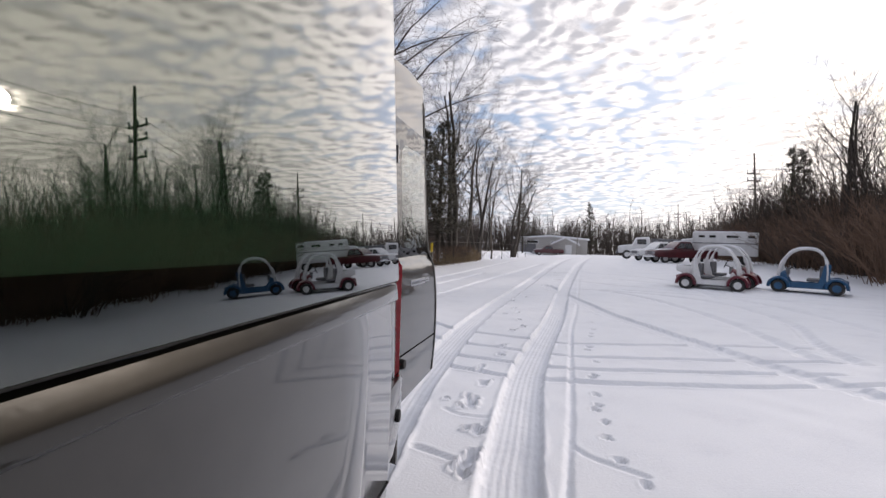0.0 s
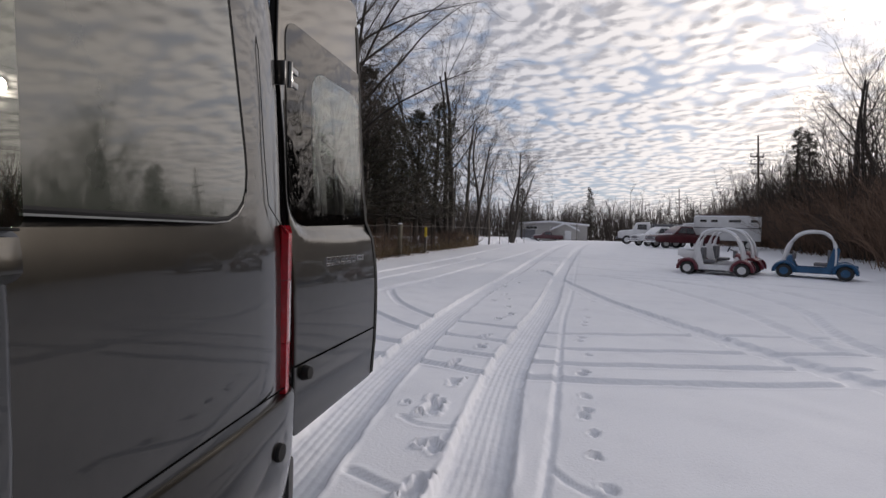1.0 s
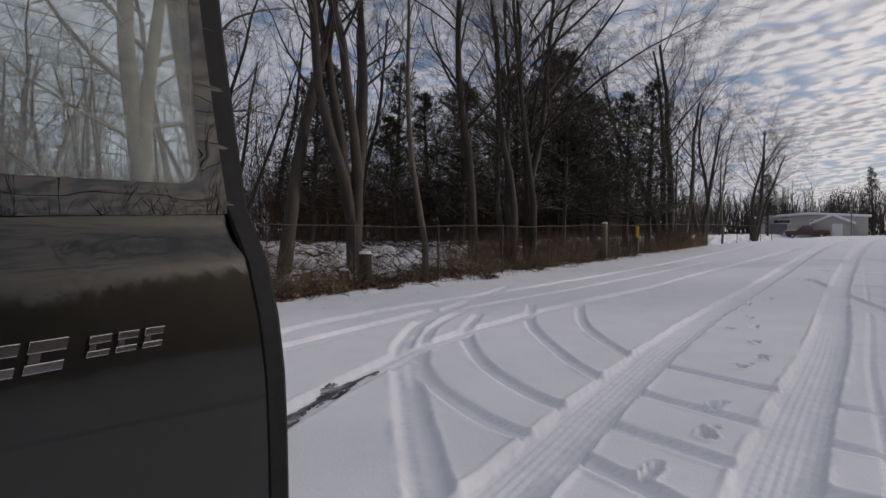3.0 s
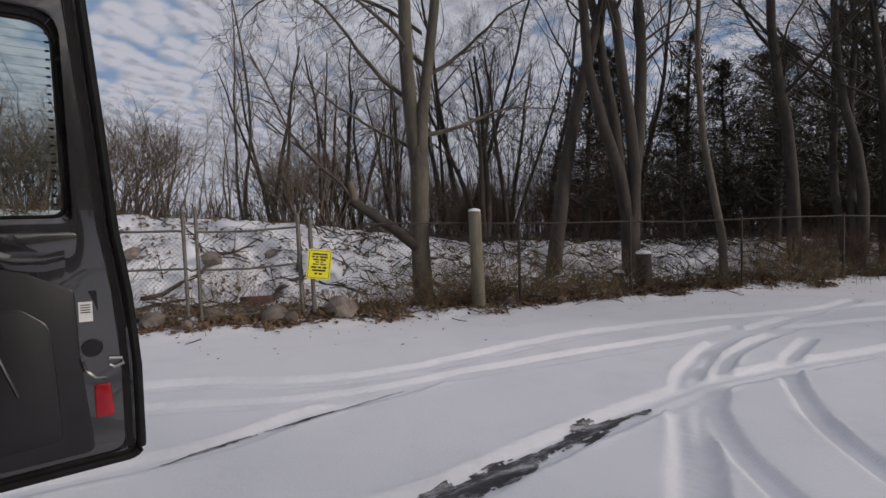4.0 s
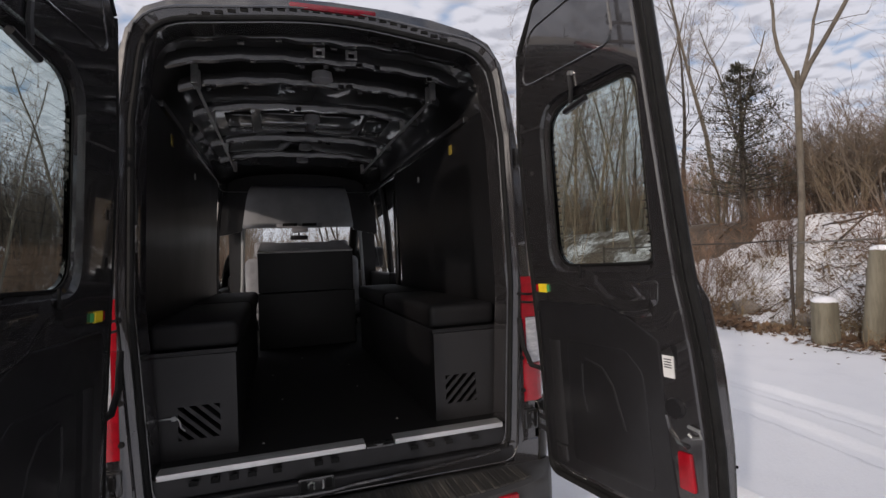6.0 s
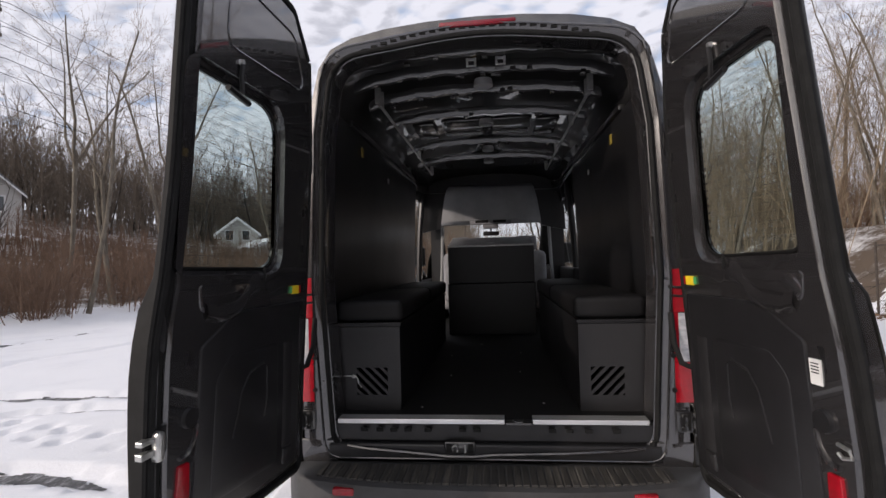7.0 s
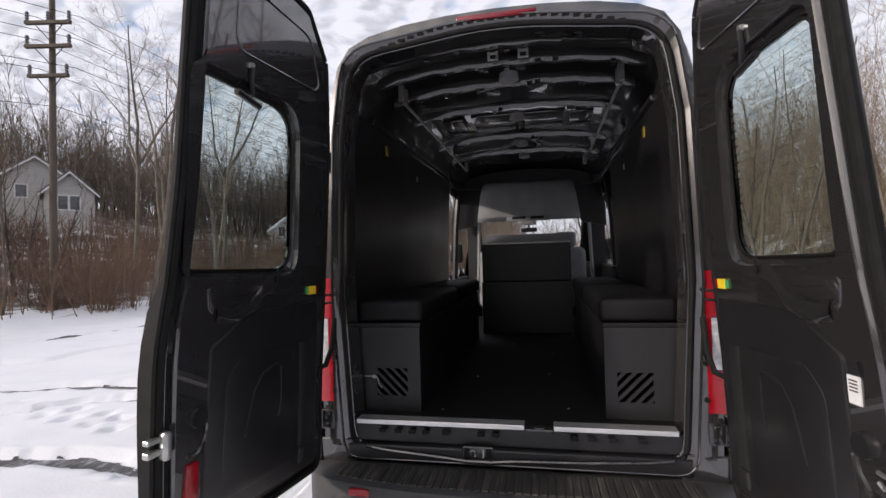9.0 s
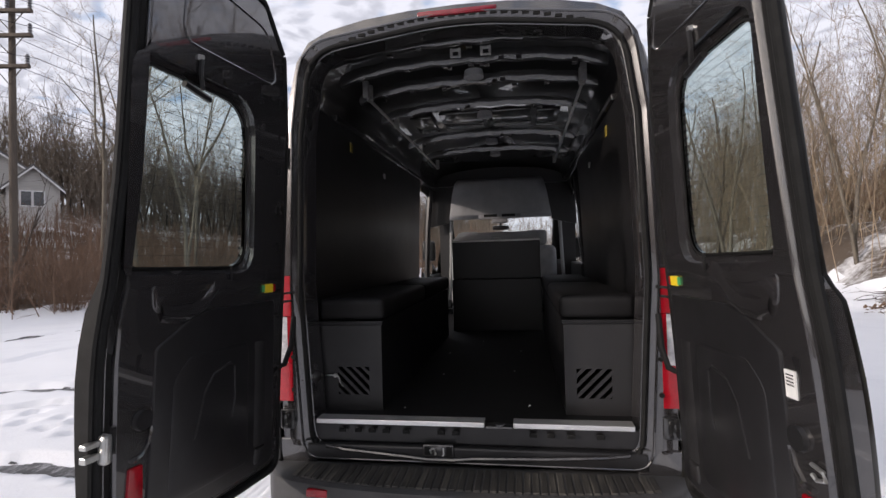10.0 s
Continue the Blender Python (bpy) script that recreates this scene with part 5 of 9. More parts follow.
part("handle", bm, STEEL, lid)


# ---- rear doors, swung open past the right angle ----
def rear_door(s):
    """s = 1: the driver's side. Local: u from the hinge to the free edge, v outwards, z up."""
    lean = -0.044
    open_a = radians(95.8 if s > 0 else 97.2)
    wide = 0.975
    hx, hy, hz = 0.935, 0.062, 0.50
    ax = Vector((s * lean, 0.0, 1.0)).normalized()
    ud = Vector((-s, 0.0, 0.0))
    ud = (ud - ax * ud.dot(ax)).normalized()
    rot = Matrix.Rotation(s * -open_a, 3, ax)
    ud = rot @ ud
    vd = rot @ Vector((0.0, 1.0, 0.0))
    base = Vector((s * hx, hy, hz))

    def P(u, z, v):
        # the lower half of the door bellies outwards
        if v > -0.0255:
            qx, qz = max(0.22 - u, 0.0, u - 1.2), max(1.06 - z, 0.0)
            out_d = math.hypot(qx, qz) - 0.13
            b = 0.030 * float(sstep(0.0, 0.075, out_d)) * float(sstep(1.7, 1.2, z)) + 0.022 * math.exp(-((z - 0.60) / 0.32) ** 2) - 0.02 * float(sstep(0.30, 0.0, z))
        else:
            b = 0.012 * math.exp(-((z - 0.5) / 0.5) ** 2)
        return base + ud * u + ax * z + vd * (v + b)
    if s > 0:
        free = lambda z: float(np.interp(z, (0.0, 0.40, 0.68, 0.80, 0.93, 1.30, 1.65, 2.2), (0.982, 0.984, 0.984, 0.976, 0.952, 0.918, 0.902, 0.872)))
    else:
        free = lambda z: float(np.interp(z, (0.0, 0.36, 0.58, 0.78, 0.92, 1.55, 1.86, 2.2), (0.985, 0.985, 0.975, 0.950, 0.928, 0.880, 0.850, 0.822)))
    hs = -0.045 if s > 0 else 0.0
    OUT = rpoly([(0.105 + hs, 0.02, 0.06), (free(0.02), 0.045, 0.05), (free(0.4), 0.4, 0), (free(0.68), 0.68, 0), (free(0.8), 0.8, 0), (free(0.93), 0.93, 0), (free(1.3), 1.3, 0), (free(1.7), 1.7, 0),
                 (free(2.185), 2.185, 0.05), (0.50, 2.19, 0.0), (0.26 + hs, 2.16, 0.06), (0.105 + hs, 1.97, 0.08), (0.062 + hs * 0.7, 1.6, 0), (0.068 + hs * 0.7, 1.1, 0), (0.085 + hs, 0.6, 0)], 5)
    OUT = dense(OUT)
    w0, w1 = (0.300, 0.885) if s > 0 else (0.258, 0.776)
    WIN = dense(rpoly([(w0, 0.975, 0.10), (w1, 0.985, 0.04), (w1 - 0.012, 1.672, 0.08), (w0 + 0.01, 1.665, 0.14)], 6))
    RIMW = grow(WIN, 0.056 if s > 0 else 0.066, (0.52, 1.3))
    c = (0.52, 1.25)
    o, ow, w = loops_of(c, OUT, RIMW, WIN)
    oi = [(c[0] + (x - c[0]) * 0.982, c[1] + (z - c[1]) * 0.99) for x, z in o]
    door = new("rear_door")
    door.parent = van
    tagged(door, "open rear door, painted outside and trimmed black inside")
    door.matrix_basis = Matrix.Translation((0, 0, 0))
    TH, TI = -0.008, -0.052
    bm = bmesh.new()
    skin(bm, [[P(x, z, -0.024) for x, z in o], [P(x, z, TH - 0.005) for x, z in o], [P(x, z, TH - 0.001) for x, z in [(c[0] + (a - c[0]) * 0.993, c[1] + (b - c[1]) * 0.996) for a, b in o]],
              *[[P(a[0] + (b[0] - a[0]) * k / 30, a[1] + (b[1] - a[1]) * k / 30, TH) for a, b in zip(oi, ow)] for k in range(31)], [P(x, z, -0.026) for x, z in w]])
    part("outer_skin", bm, PAINT, door, "dark grey metallic outer skin", smooth=True)
    bm = bmesh.new()
    pull = lambda x, d: x - d * float(sstep(0.6, 0.8, x)) + 0.5 * d * float(sstep(0.3, 0.15, x))
    fr1 = [(pull(x, 0.050), c[1] + (z - c[1]) * 0.975) for x, z in o]
    fr2 = [(pull(x, 0.057), c[1] + (z - c[1]) * 0.96) for x, z in o]
    skin(bm, [[P(x, z, -0.024) for x, z in o], [P(x, z, -0.027) for x, z in oi], [P(x, z, -0.028) for x, z in fr1], [P(x, z, TI + 0.006) for x, z in fr2],
              [P(x, z, TI) for x, z in [(pull(x, 0.062), c[1] + (z - c[1]) * 0.957) for x, z in o]],
              [P(x, z, TI) for x, z in grow(ow, 0.01, c)], [P(x, z, TI + 0.022) for x, z in ow], [P(x, z, TI + 0.03) for x, z in grow(w, 0.012, c)], [P(x, z, -0.026) for x, z in w]])
    part("inner_panel", bm, JAMB, door, "satin dark pressed inner panel", smooth=True)
    bm = bmesh.new()
    win_in = [(c[0] + (x - c[0]) * 0.972, 1.325 + (z - 1.325) * 0.976) for x, z in WIN]
    slab(bm, win_in, P, -0.0075, -0.0040)
    pane = part("window", bm, CLEAR, door, "lightly tinted rear window")
    pane.visible_shadow = False
    # dark printed border on the glass
    bm = bmesh.new()
    a, b = loops_of((0.52, 1.3), WIN, win_in)
    skin(bm, [[P(x, z, -0.0245) for x, z in a], [P(x, z, -0.022) for x, z in a], [P(x, z, -0.022) for x, z in b], [P(x, z, -0.0245) for x, z in b], [P(x, z, -0.0245) for x, z in a]])
    part("glass_border", bm, RUBBER, door, "black printed glass border")
    # flush dark glass round the clear part, outside
    big = dense(rpoly([(0.130 + hs, 0.92, 0.14), (free(0.99) - 0.012, 0.945, 0.01), (free(1.80) - 0.012, 1.80, 0.02), (0.140 + hs, 1.80, 0.10)], 6))
    a, b = loops_of((0.52, 1.3), big, win_in)
    bm = bmesh.new()
    skin(bm, [[P(x, z, TH - 0.012) for x, z in a], [P(x, z, TH + 0.004) for x, z in a], [P(x, z, TH + 0.004) for x, z in b], [P(x, z, -0.0155) for x, z in b]])
    part("glass_surround", bm, FRIT, door, "glossy black glass surround", smooth=True)
    # black strip added along the free edge, for the dark band between reflections
    bm = bmesh.new()
    rr = skin(bm, [[P(free(z) - 0.062, z, -0.029), P(free(z) - 0.056, z, -0.034), P(free(z) - 0.036, z, -0.034), P(free(z) - 0.030, z, -0.029)] for z in [0.09 + 0.1 * k for k in range(21)]])
    bm.faces.new(rr[0]); bm.faces.new(rr[-1])
    part("flange_dark_strip", bm, RUBBER, door, "black strip added for the dark band between the flange's reflections", smooth=True)
    # overlapping rubber lip along the free edge of the driver's leaf
    if s > 0:
        bm = bmesh.new()
        zs = [0.06 + 0.1 * k for k in range(21)]
        rr = skin(bm, [[P(free(z) + du, z, v) for du, v in ((-0.034, -0.009), (-0.030, -0.004), (0.002, -0.004), (0.015, -0.018), (0.018, -0.036), (0.012, -0.044), (-0.012, -0.036))] for z in zs])
        bm.faces.new(rr[0]); bm.faces.new(rr[-1])
        part("edge_lip", bm, RUBBER, door, "black rubber lip along the edge", smooth=True)
    # seal round the inside edge
    bm = bmesh.new()
    tube(bm, [P(x, z, -0.036) for x, z in [(c[0] + (x - c[0]) * 0.982, c[1] + (z - c[1]) * 0.992) for x, z in o]], 0.016, 8, closed=True)
    part("door_seal", bm, RUBBER, door, smooth=True)
    # glossy beads; the black one is added to darken the flange between them
    for k, rr_ in ((0.925, 0.006), (0.942, 0.005), (0.958, 0.008), (0.978, 0.005)):
        bm = bmesh.new()
        tube(bm, [P(x, z, -0.028) for x, z in [(c[0] + (x - c[0]) * k, c[1] + (z - c[1]) * (0.5 + k / 2 - 0.0)) for x, z in o]], rr_, 5, closed=True)
        part("edge_bead", bm, RUBBER if k == 0.958 else JAMB, door, smooth=True)
    # lower trim board with its raised fields
    LOW = rpoly([(0.13, 0.09, 0.05), (0.83, 0.11, 0.03), (0.80, 0.45, 0.03), (0.79, 0.72, 0.03), (0.66, 0.79, 0.10), (0.54, 0.825, 0.05), (0.13, 0.825, 0.03)], 5)
    bm = bmesh.new()
    slab(bm, LOW, P, TI + 0.002, TI - 0.010, 0.006)
    part("lower_trim", bm, PLASTIC, door, "black plastic lower trim board", smooth=True)
    FIELD = rpoly([(0.31, 0.15, 0.04), (0.74, 0.17, 0.05), (0.72, 0.60, 0.09), (0.64, 0.67, 0.06), (0.31, 0.67, 0.05)], 5)
    bm = bmesh.new()
    slab(bm, FIELD, P, TI - 0.006, TI - 0.0155, 0.008)
    part("trim_field", bm, PLASTIC, door, smooth=True)
    bm = bmesh.new()
    tube(bm, [P(u, z, TI - 0.015) for u, z in ((0.42, 0.38), (0.40, 0.45), (0.405, 0.58), (0.43, 0.60), (0.52, 0.58), (0.57, 0.52), (0.62, 0.36))], 0.006, 6)
    part("trim_crease", bm, PLASTIC, door, smooth=True)
    # bright rolled edge beside the hinge and its foot
    bm = bmesh.new()
    rg = [[P(0.225 + dx, z, TI - 0.006 - 0.014 * k) for dx, k in ((-0.05, 0), (-0.02, 0.8), (0.01, 1.0), (0.04, 0.7), (0.06, 0))] for z in (0.20, 0.25, 0.55, 0.62, 0.655)]
    skin(bm, rg, close=False)
    part("trim_roll", bm, BENCHPLY, door, smooth=True)
    bm = bmesh.new()
    slab(bm, rpoly([(0.20, 0.115, 0.015), (0.275, 0.12, 0.02), (0.265, 0.19, 0.01), (0.195, 0.19, 0.01)], 4), P, TI - 0.004, TI - 0.020, 0.01)
    part("trim_foot", bm, BENCHPLY, door, smooth=True)
    # grab pocket below the window
    bm = bmesh.new()
    prof_h = [(0.46, 0.918), (0.50, 0.912), (0.54, 0.880), (0.575, 0.845), (0.63, 0.825), (0.71, 0.822), (0.77, 0.838)]
    rg = [[P(u, z + dz, TI - dv) for dz, dv in ((0.045, 0.0), (0.030, 0.004), (0.010, 0.013), (-0.008, 0.014), (-0.022, 0.008), (-0.034, 0.0))] for u, z in prof_h]
    skin(bm, rg, close=False)
    part("grab_pocket", bm, JAMB, door, "curved grab pocket", smooth=True)
    bm = bmesh.new()
    slab(bm, rpoly([(0.54, 0.835, 0.03), (0.80, 0.835, 0.04), (0.81, 0.93, 0.02), (0.48, 0.93, 0.03)], 4), P, TI + 0.001, TI - 0.004, 0.003)
    part("pocket_plate", bm, JAMB, door, smooth=True)
    # heater wires with their bus bars, printed on the glass
    bm = bmesh.new()
    for k in range(21):
        z = 1.03 + 0.03 * k
        a = w0 + 0.022 + (0.05 if k in (0, 20) else 0.02 if k in (1, 19) else 0.0)
        slab(bm, [(a, z - 0.0004), (w1 - 0.03, z - 0.0004), (w1 - 0.03, z + 0.0004), (a, z + 0.0004)], P, -0.0078, -0.0084)
    part("heater_grid", bm, RUBBER, door, "fine heater wires on the glass", kind="stuff")
    for a in (w0 + 0.018, w1 - 0.032):
        for k in range(21):
            bm = bmesh.new() if k == 0 else bm
            z = 1.03 + 0.03 * k
            slab(bm, [(a, z - 0.004), (a + 0.012, z - 0.004), (a + 0.012, z + 0.004), (a, z + 0.004)], P, -0.0078, -0.0086)
        part("bus_bar", bm, RUBBER, door, "toothed dark edge of the heater grid", kind="stuff")
    # labels, reflector, latch
    bm = bmesh.new()
    slab(bm, [(0.15, 0.862), (0.205, 0.862), (0.205, 0.900), (0.15, 0.900)], P, TI - 0.004, TI - 0.012, 0.002)
    part("door_label", bm, YELLOW, door, "yellow label")
    bm = bmesh.new()
    slab(bm, [(0.128, 0.864), (0.148, 0.864), (0.148, 0.898), (0.128, 0.898)], P, TI + 0.004, TI - 0.010, 0.002)
    part("label_end", bm, RED, door, "red label end")
    bm = bmesh.new()
    slab(bm, [(0.207, 0.866), (0.214, 0.866), (0.214, 0.896), (0.207, 0.896)], P, TI + 0.004, TI - 0.010, 0.002)
    part("label_end", bm, GREEN, door, "green label end")
    if s < 0:
        bm = bmesh.new()
        slab(bm, [(0.800, 0.600), (0.842, 0.600), (0.842, 0.674), (0.800, 0.674)], P, TI - 0.001, TI - 0.006)
        sticker = part("sticker", bm, WHITE, door, "white paper sticker with fine print")
        for q in range(4):
            bm = bmesh.new()
            slab(bm, [(0.806, 0.660 - 0.009 * q), (0.836, 0.660 - 0.009 * q), (0.836, 0.664 - 0.009 * q), (0.806, 0.664 - 0.009 * q)], P, TI - 0.006, TI - 0.0066)
            part("print_bar", bm, INK, sticker)
    bm = bmesh.new()
    slab(bm, rpoly([(0.783, 0.575, 0.01), (0.862, 0.575, 0.01), (0.858, 0.715, 0.01), (0.783, 0.715, 0.01)], 3), P, TI + 0.004, TI - 0.0008, 0.002)
    part("latch_surround", bm, PLASTIC, door)
    bm = bmesh.new()
    cyl(bm, P(0.835, 0.50, TI + 0.004), P(0.835, 0.50, TI - 0.016), 0.036, 0.032, 18)
    part("plug", bm, PLASTIC, door, "round black plug", smooth=True)
    bm = bmesh.new()
    tube(bm, [P(u, z, TI - 0.006) for u, z in ((0.80, 0.47), (0.81, 0.42), (0.84, 0.385), (0.875, 0.38))], 0.008, 6)
    part("release_lever", bm, JAMB, door, smooth=True)
    bm = bmesh.new()
    slab(bm, rpoly([(0.835, 0.235, 0.008), (0.895, 0.235, 0.008), (0.885, 0.36, 0.008), (0.835, 0.36, 0.008)], 3), P, TI - 0.002, TI - 0.012, 0.004)
    part("door_reflector", bm, RED, door, "red reflector", smooth=True)
    bm = bmesh.new()
    if s > 0:
        box(bm, -0.045, 0.02, -0.012, 0.012, -0.02, 0.0, 0.003)
        box(bm, -0.045, 0.02, -0.012, 0.012, 0.02, 0.036, 0.003)
        box(bm, 0.0, 0.03, -0.03, 0.03, -0.04, 0.05, 0.01)
        m3 = Matrix((ud, -vd, ax)).transposed().to_4x4()
        bmesh.ops.transform(bm, matrix=Matrix.Translation(P(free(0.45) - 0.002, 0.45, -0.045)) @ m3 @ Matrix.Rotation(radians(180), 4, "Z"), verts=bm.verts)
    else:
        tube(bm, [P(u, z, TI - 0.012) for u, z in ((0.885, 0.455), (0.925, 0.45), (0.93, 0.43), (0.90, 0.42), (0.885, 0.43))], 0.006, 6)
    part("latch_bolt", bm, STEEL, door, "zinc-plated latch")
    # edge lever half way up the free edge
    if s > 0:
        bm = bmesh.new()
        slab(bm, rpoly([(0.90, 0.72, 0.02), (0.945, 0.73, 0.02), (0.955, 0.83, 0.01), (0.935, 0.86, 0.01), (0.915, 0.79, 0.01)], 3), P, -0.016, -0.036, 0.005)
        part("edge_lever", bm, PLASTIC, door, "black release lever", smooth=True)
    bm = bmesh.new()
    for z in (0.30, 0.62, 0.98, 1.3, 1.62, 1.95):
        slab(bm, rpoly([(free(z) - 0.066, z, 0.003), (free(z) - 0.054, z, 0.003), (free(z) - 0.054, z + 0.03, 0.003), (free(z) - 0.066, z + 0.03, 0.003)], 2), P, -0.022, -0.0245)
    for z in (1.05, 1.22, 1.40, 1.55, 1.72, 1.88):
        slab(bm, rpoly([(0.105, z, 0.004), (0.122, z, 0.004), (0.122, z + 0.035, 0.004), (0.105, z + 0.035, 0.004)], 2), P, TI + 0.002, TI - 0.0015)
    part("hole_row", bm, RUBBER, door, "small dark fixing holes", kind="stuff")
    # pressed field above the window and the check arm that hangs into it
    bm = bmesh.new()
    top = rpoly([(0.13, 1.80, 0.06), (0.70, 1.79, 0.06), (0.68, 2.06, 0.05), (0.22, 2.03, 0.10)], 5)
    tube(bm, [P(u, z, TI + 0.001) for u, z in top], 0.006, 6, closed=True)
    part("upper_pressing", bm, JAMB, door, smooth=True)
    au = 0.15 if s > 0 else 0.0
    bm = bmesh.new()
    tube(bm, [P(u, z, TI - 0.01) for u, z in ((0.47 + au, 1.745), (0.475 + au, 1.70), (0.465 + au, 1.635))], 0.009, 6)
    tube(bm, [P(u, z, TI - 0.008) for u, z in ((0.425 + au, 1.612), (0.485 + au, 1.622), (0.55 + au, 1.634))], 0.013, 6)
    part("wiper_motor_arm", bm, PLASTIC, door, "black bracket above the window", smooth=True)
    bm = bmesh.new()
    cyl(bm, P(0.47 + au, 1.755, TI), P(0.47 + au, 1.755, TI - 0.014), 0.012, 0.009, 10)
    part("bracket_bolt", bm, STEEL, door)
    bm = bmesh.new()
    tube(bm, [P(0.43, 0.99, TI - 0.006), P(0.43, 0.93, TI - 0.008)], 0.005, 6)
    part("heater_lead", bm, RUBBER, door)
    # outside: seam above the lower panel, badge bars, rubber stop
    bm = bmesh.new()
    tube(bm, [P(u, 0.335, TH + 0.0005) for u in (0.095 + hs, 0.3, 0.6, 0.9, free(0.335))], 0.005, 5)
    part("panel_seam", bm, SEAM, door)
    if s > 0:
        # raised chrome mark: slanted bars in two sizes
        for u0, z0, h, n, w, gap in ((0.330, 0.738, 0.040, 7, 0.040, 0.009), (0.690, 0.746, 0.028, 3, 0.026, 0.008)):
            for k in range(n):
                u = u0 + k * (w + gap)
                sl = h * 0.25
                bm = bmesh.new()
                for za, zb in ((z0, z0 + h * 0.30), (z0 + h * 0.62, z0 + h)):
                    slab(bm, [(u + sl * (za - z0) / h, za), (u + w + sl * (za - z0) / h, za), (u + w + sl * (zb - z0) / h, zb), (u + sl * (zb - z0) / h, zb)], P, TH + 0.0005, TH + 0.005, 0.001)
                slab(bm, [(u + w * 0.06 + sl * 0.3, z0 + h * 0.3), (u + w * 0.36 + sl * 0.3, z0 + h * 0.3), (u + w * 0.36 + sl * 0.62, z0 + h * 0.62), (u + w * 0.06 + sl * 0.62, z0 + h * 0.62)], P, TH + 0.0005, TH + 0.005)
                part("badge_bar", bm, CHROME, door, "chrome badge bar")
    bm = bmesh.new()
    cyl(bm, P(0.13, 0.29, TH), P(0.13, 0.29, TH + 0.03), 0.034, 0.026, 16)
    part("door_stop", bm, RUBBER, door, "round rubber stop", smooth=True)
    return door


for s in (1, -1):
    rear_door(s)

# ---- trees, brush and fence ----
UP = Vector((-0.035, 0.035, 1.0)).normalized()      # the lot slopes a little: upright things lean against it


class Tubes:
    def __init__(self):
        self.v, self.f = [], []

    def add(self, pts, radii, n):
        base = len(self.v)
        k = len(pts)
        d = (pts[-1] - pts[0])
        if d.length < 1e-6:
            return
        d.normalize()
        ref = Vector((0, 0, 1)) if abs(d.z) < 0.85 else Vector((1, 0, 0))
        s = d.cross(ref).normalized()
        u = s.cross(d)
        cs = [(math.cos(2 * math.pi * j / n), math.sin(2 * math.pi * j / n)) for j in range(n)]
        for p, r in zip(pts, radii):
            for c, q in cs:
                self.v.append((p.x + r * (c * s.x + q * u.x), p.y + r * (c * s.y + q * u.y), p.z + r * (c * s.z + q * u.z)))
        for i in range(k - 1):
            for j in range(n):
                a, b = base + i * n + j, base + i * n + (j + 1) % n
                self.f.append((a, b, b + n, a + n))

    def card(self, p, d, w, l):
        """A narrow pointed blade."""
        s = d.cross(Vector((0.31, 0.17, 0.93))).normalized() * w
        b = len(self.v)
        q = p + d * l * 0.45
        for v in (p, q - s, p + d * l, q + s):
            self.v.append(tuple(v))
        self.f.append((b, b + 1, b + 2, b + 3))


def sway(rng, d, amt):
    return (d + Vector((rng.gauss(0, amt), rng.gauss(0, amt), rng.gauss(0, amt * 0.7)))).normalized()


def limb(rng, T, p, d, length, r, level, spec):
    """spec: per level (children, spread in degrees, length share, upward pull)."""
    seg = (9, 6, 4, 3, 2, 2)[min(level, 5)]
    pts, rad = [p.copy()], [r]
    kids, spread, share, pull = spec[level]
    tip = 0.28 if level == 0 else 0.22
    cur = d.copy()
    dirs = []
    for i in range(seg):
        cur = sway(rng, cur, (0.07, 0.13, 0.17, 0.2, 0.2, 0.2)[min(level, 5)])
        cur = (cur + UP * pull).normalized()
        pts.append(pts[-1] + cur * (length / seg))
        rad.append(r * (1 - (1 - tip) * (i + 1) / seg))
        dirs.append(cur.copy())
    store = T[0] if level < 2 else T[1]
    store.add(pts, rad, (9, 6, 4, 3, 3, 3)[min(level, 5)])
    if level + 1 >= len(spec):
        return
    lo = 0.38 if level == 0 else 0.22
    for c in range(kids):
        t = lo + (1 - lo) * (c + rng.random()) / kids
        i = min(int(t * seg), seg - 1)
        f = t * seg - i
        q = pts[i].lerp(pts[i + 1], f)
        dd = dirs[i]
        az = rng.random() * 2 * math.pi + c * 2.4
        ref = Vector((1, 0, 0)) if abs(dd.x) < 0.8 else Vector((0, 1, 0))
        s = dd.cross(ref).normalized()
        u = s.cross(dd)
        a = radians(spread * rng.uniform(0.6, 1.25))
        nd = dd * math.cos(a) + (s * math.cos(az) + u * math.sin(az)) * math.sin(a)
        rr = (rad[i] * (1 - f) + rad[i + 1] * f) * rng.uniform(0.26, 0.46)
        limb(rng, T, q, nd.normalized(), length * share * rng.uniform(0.65, 1.2) * (1.15 - 0.5 * t if level == 0 else 1.0), max(rr, 0.0035), level + 1, spec)


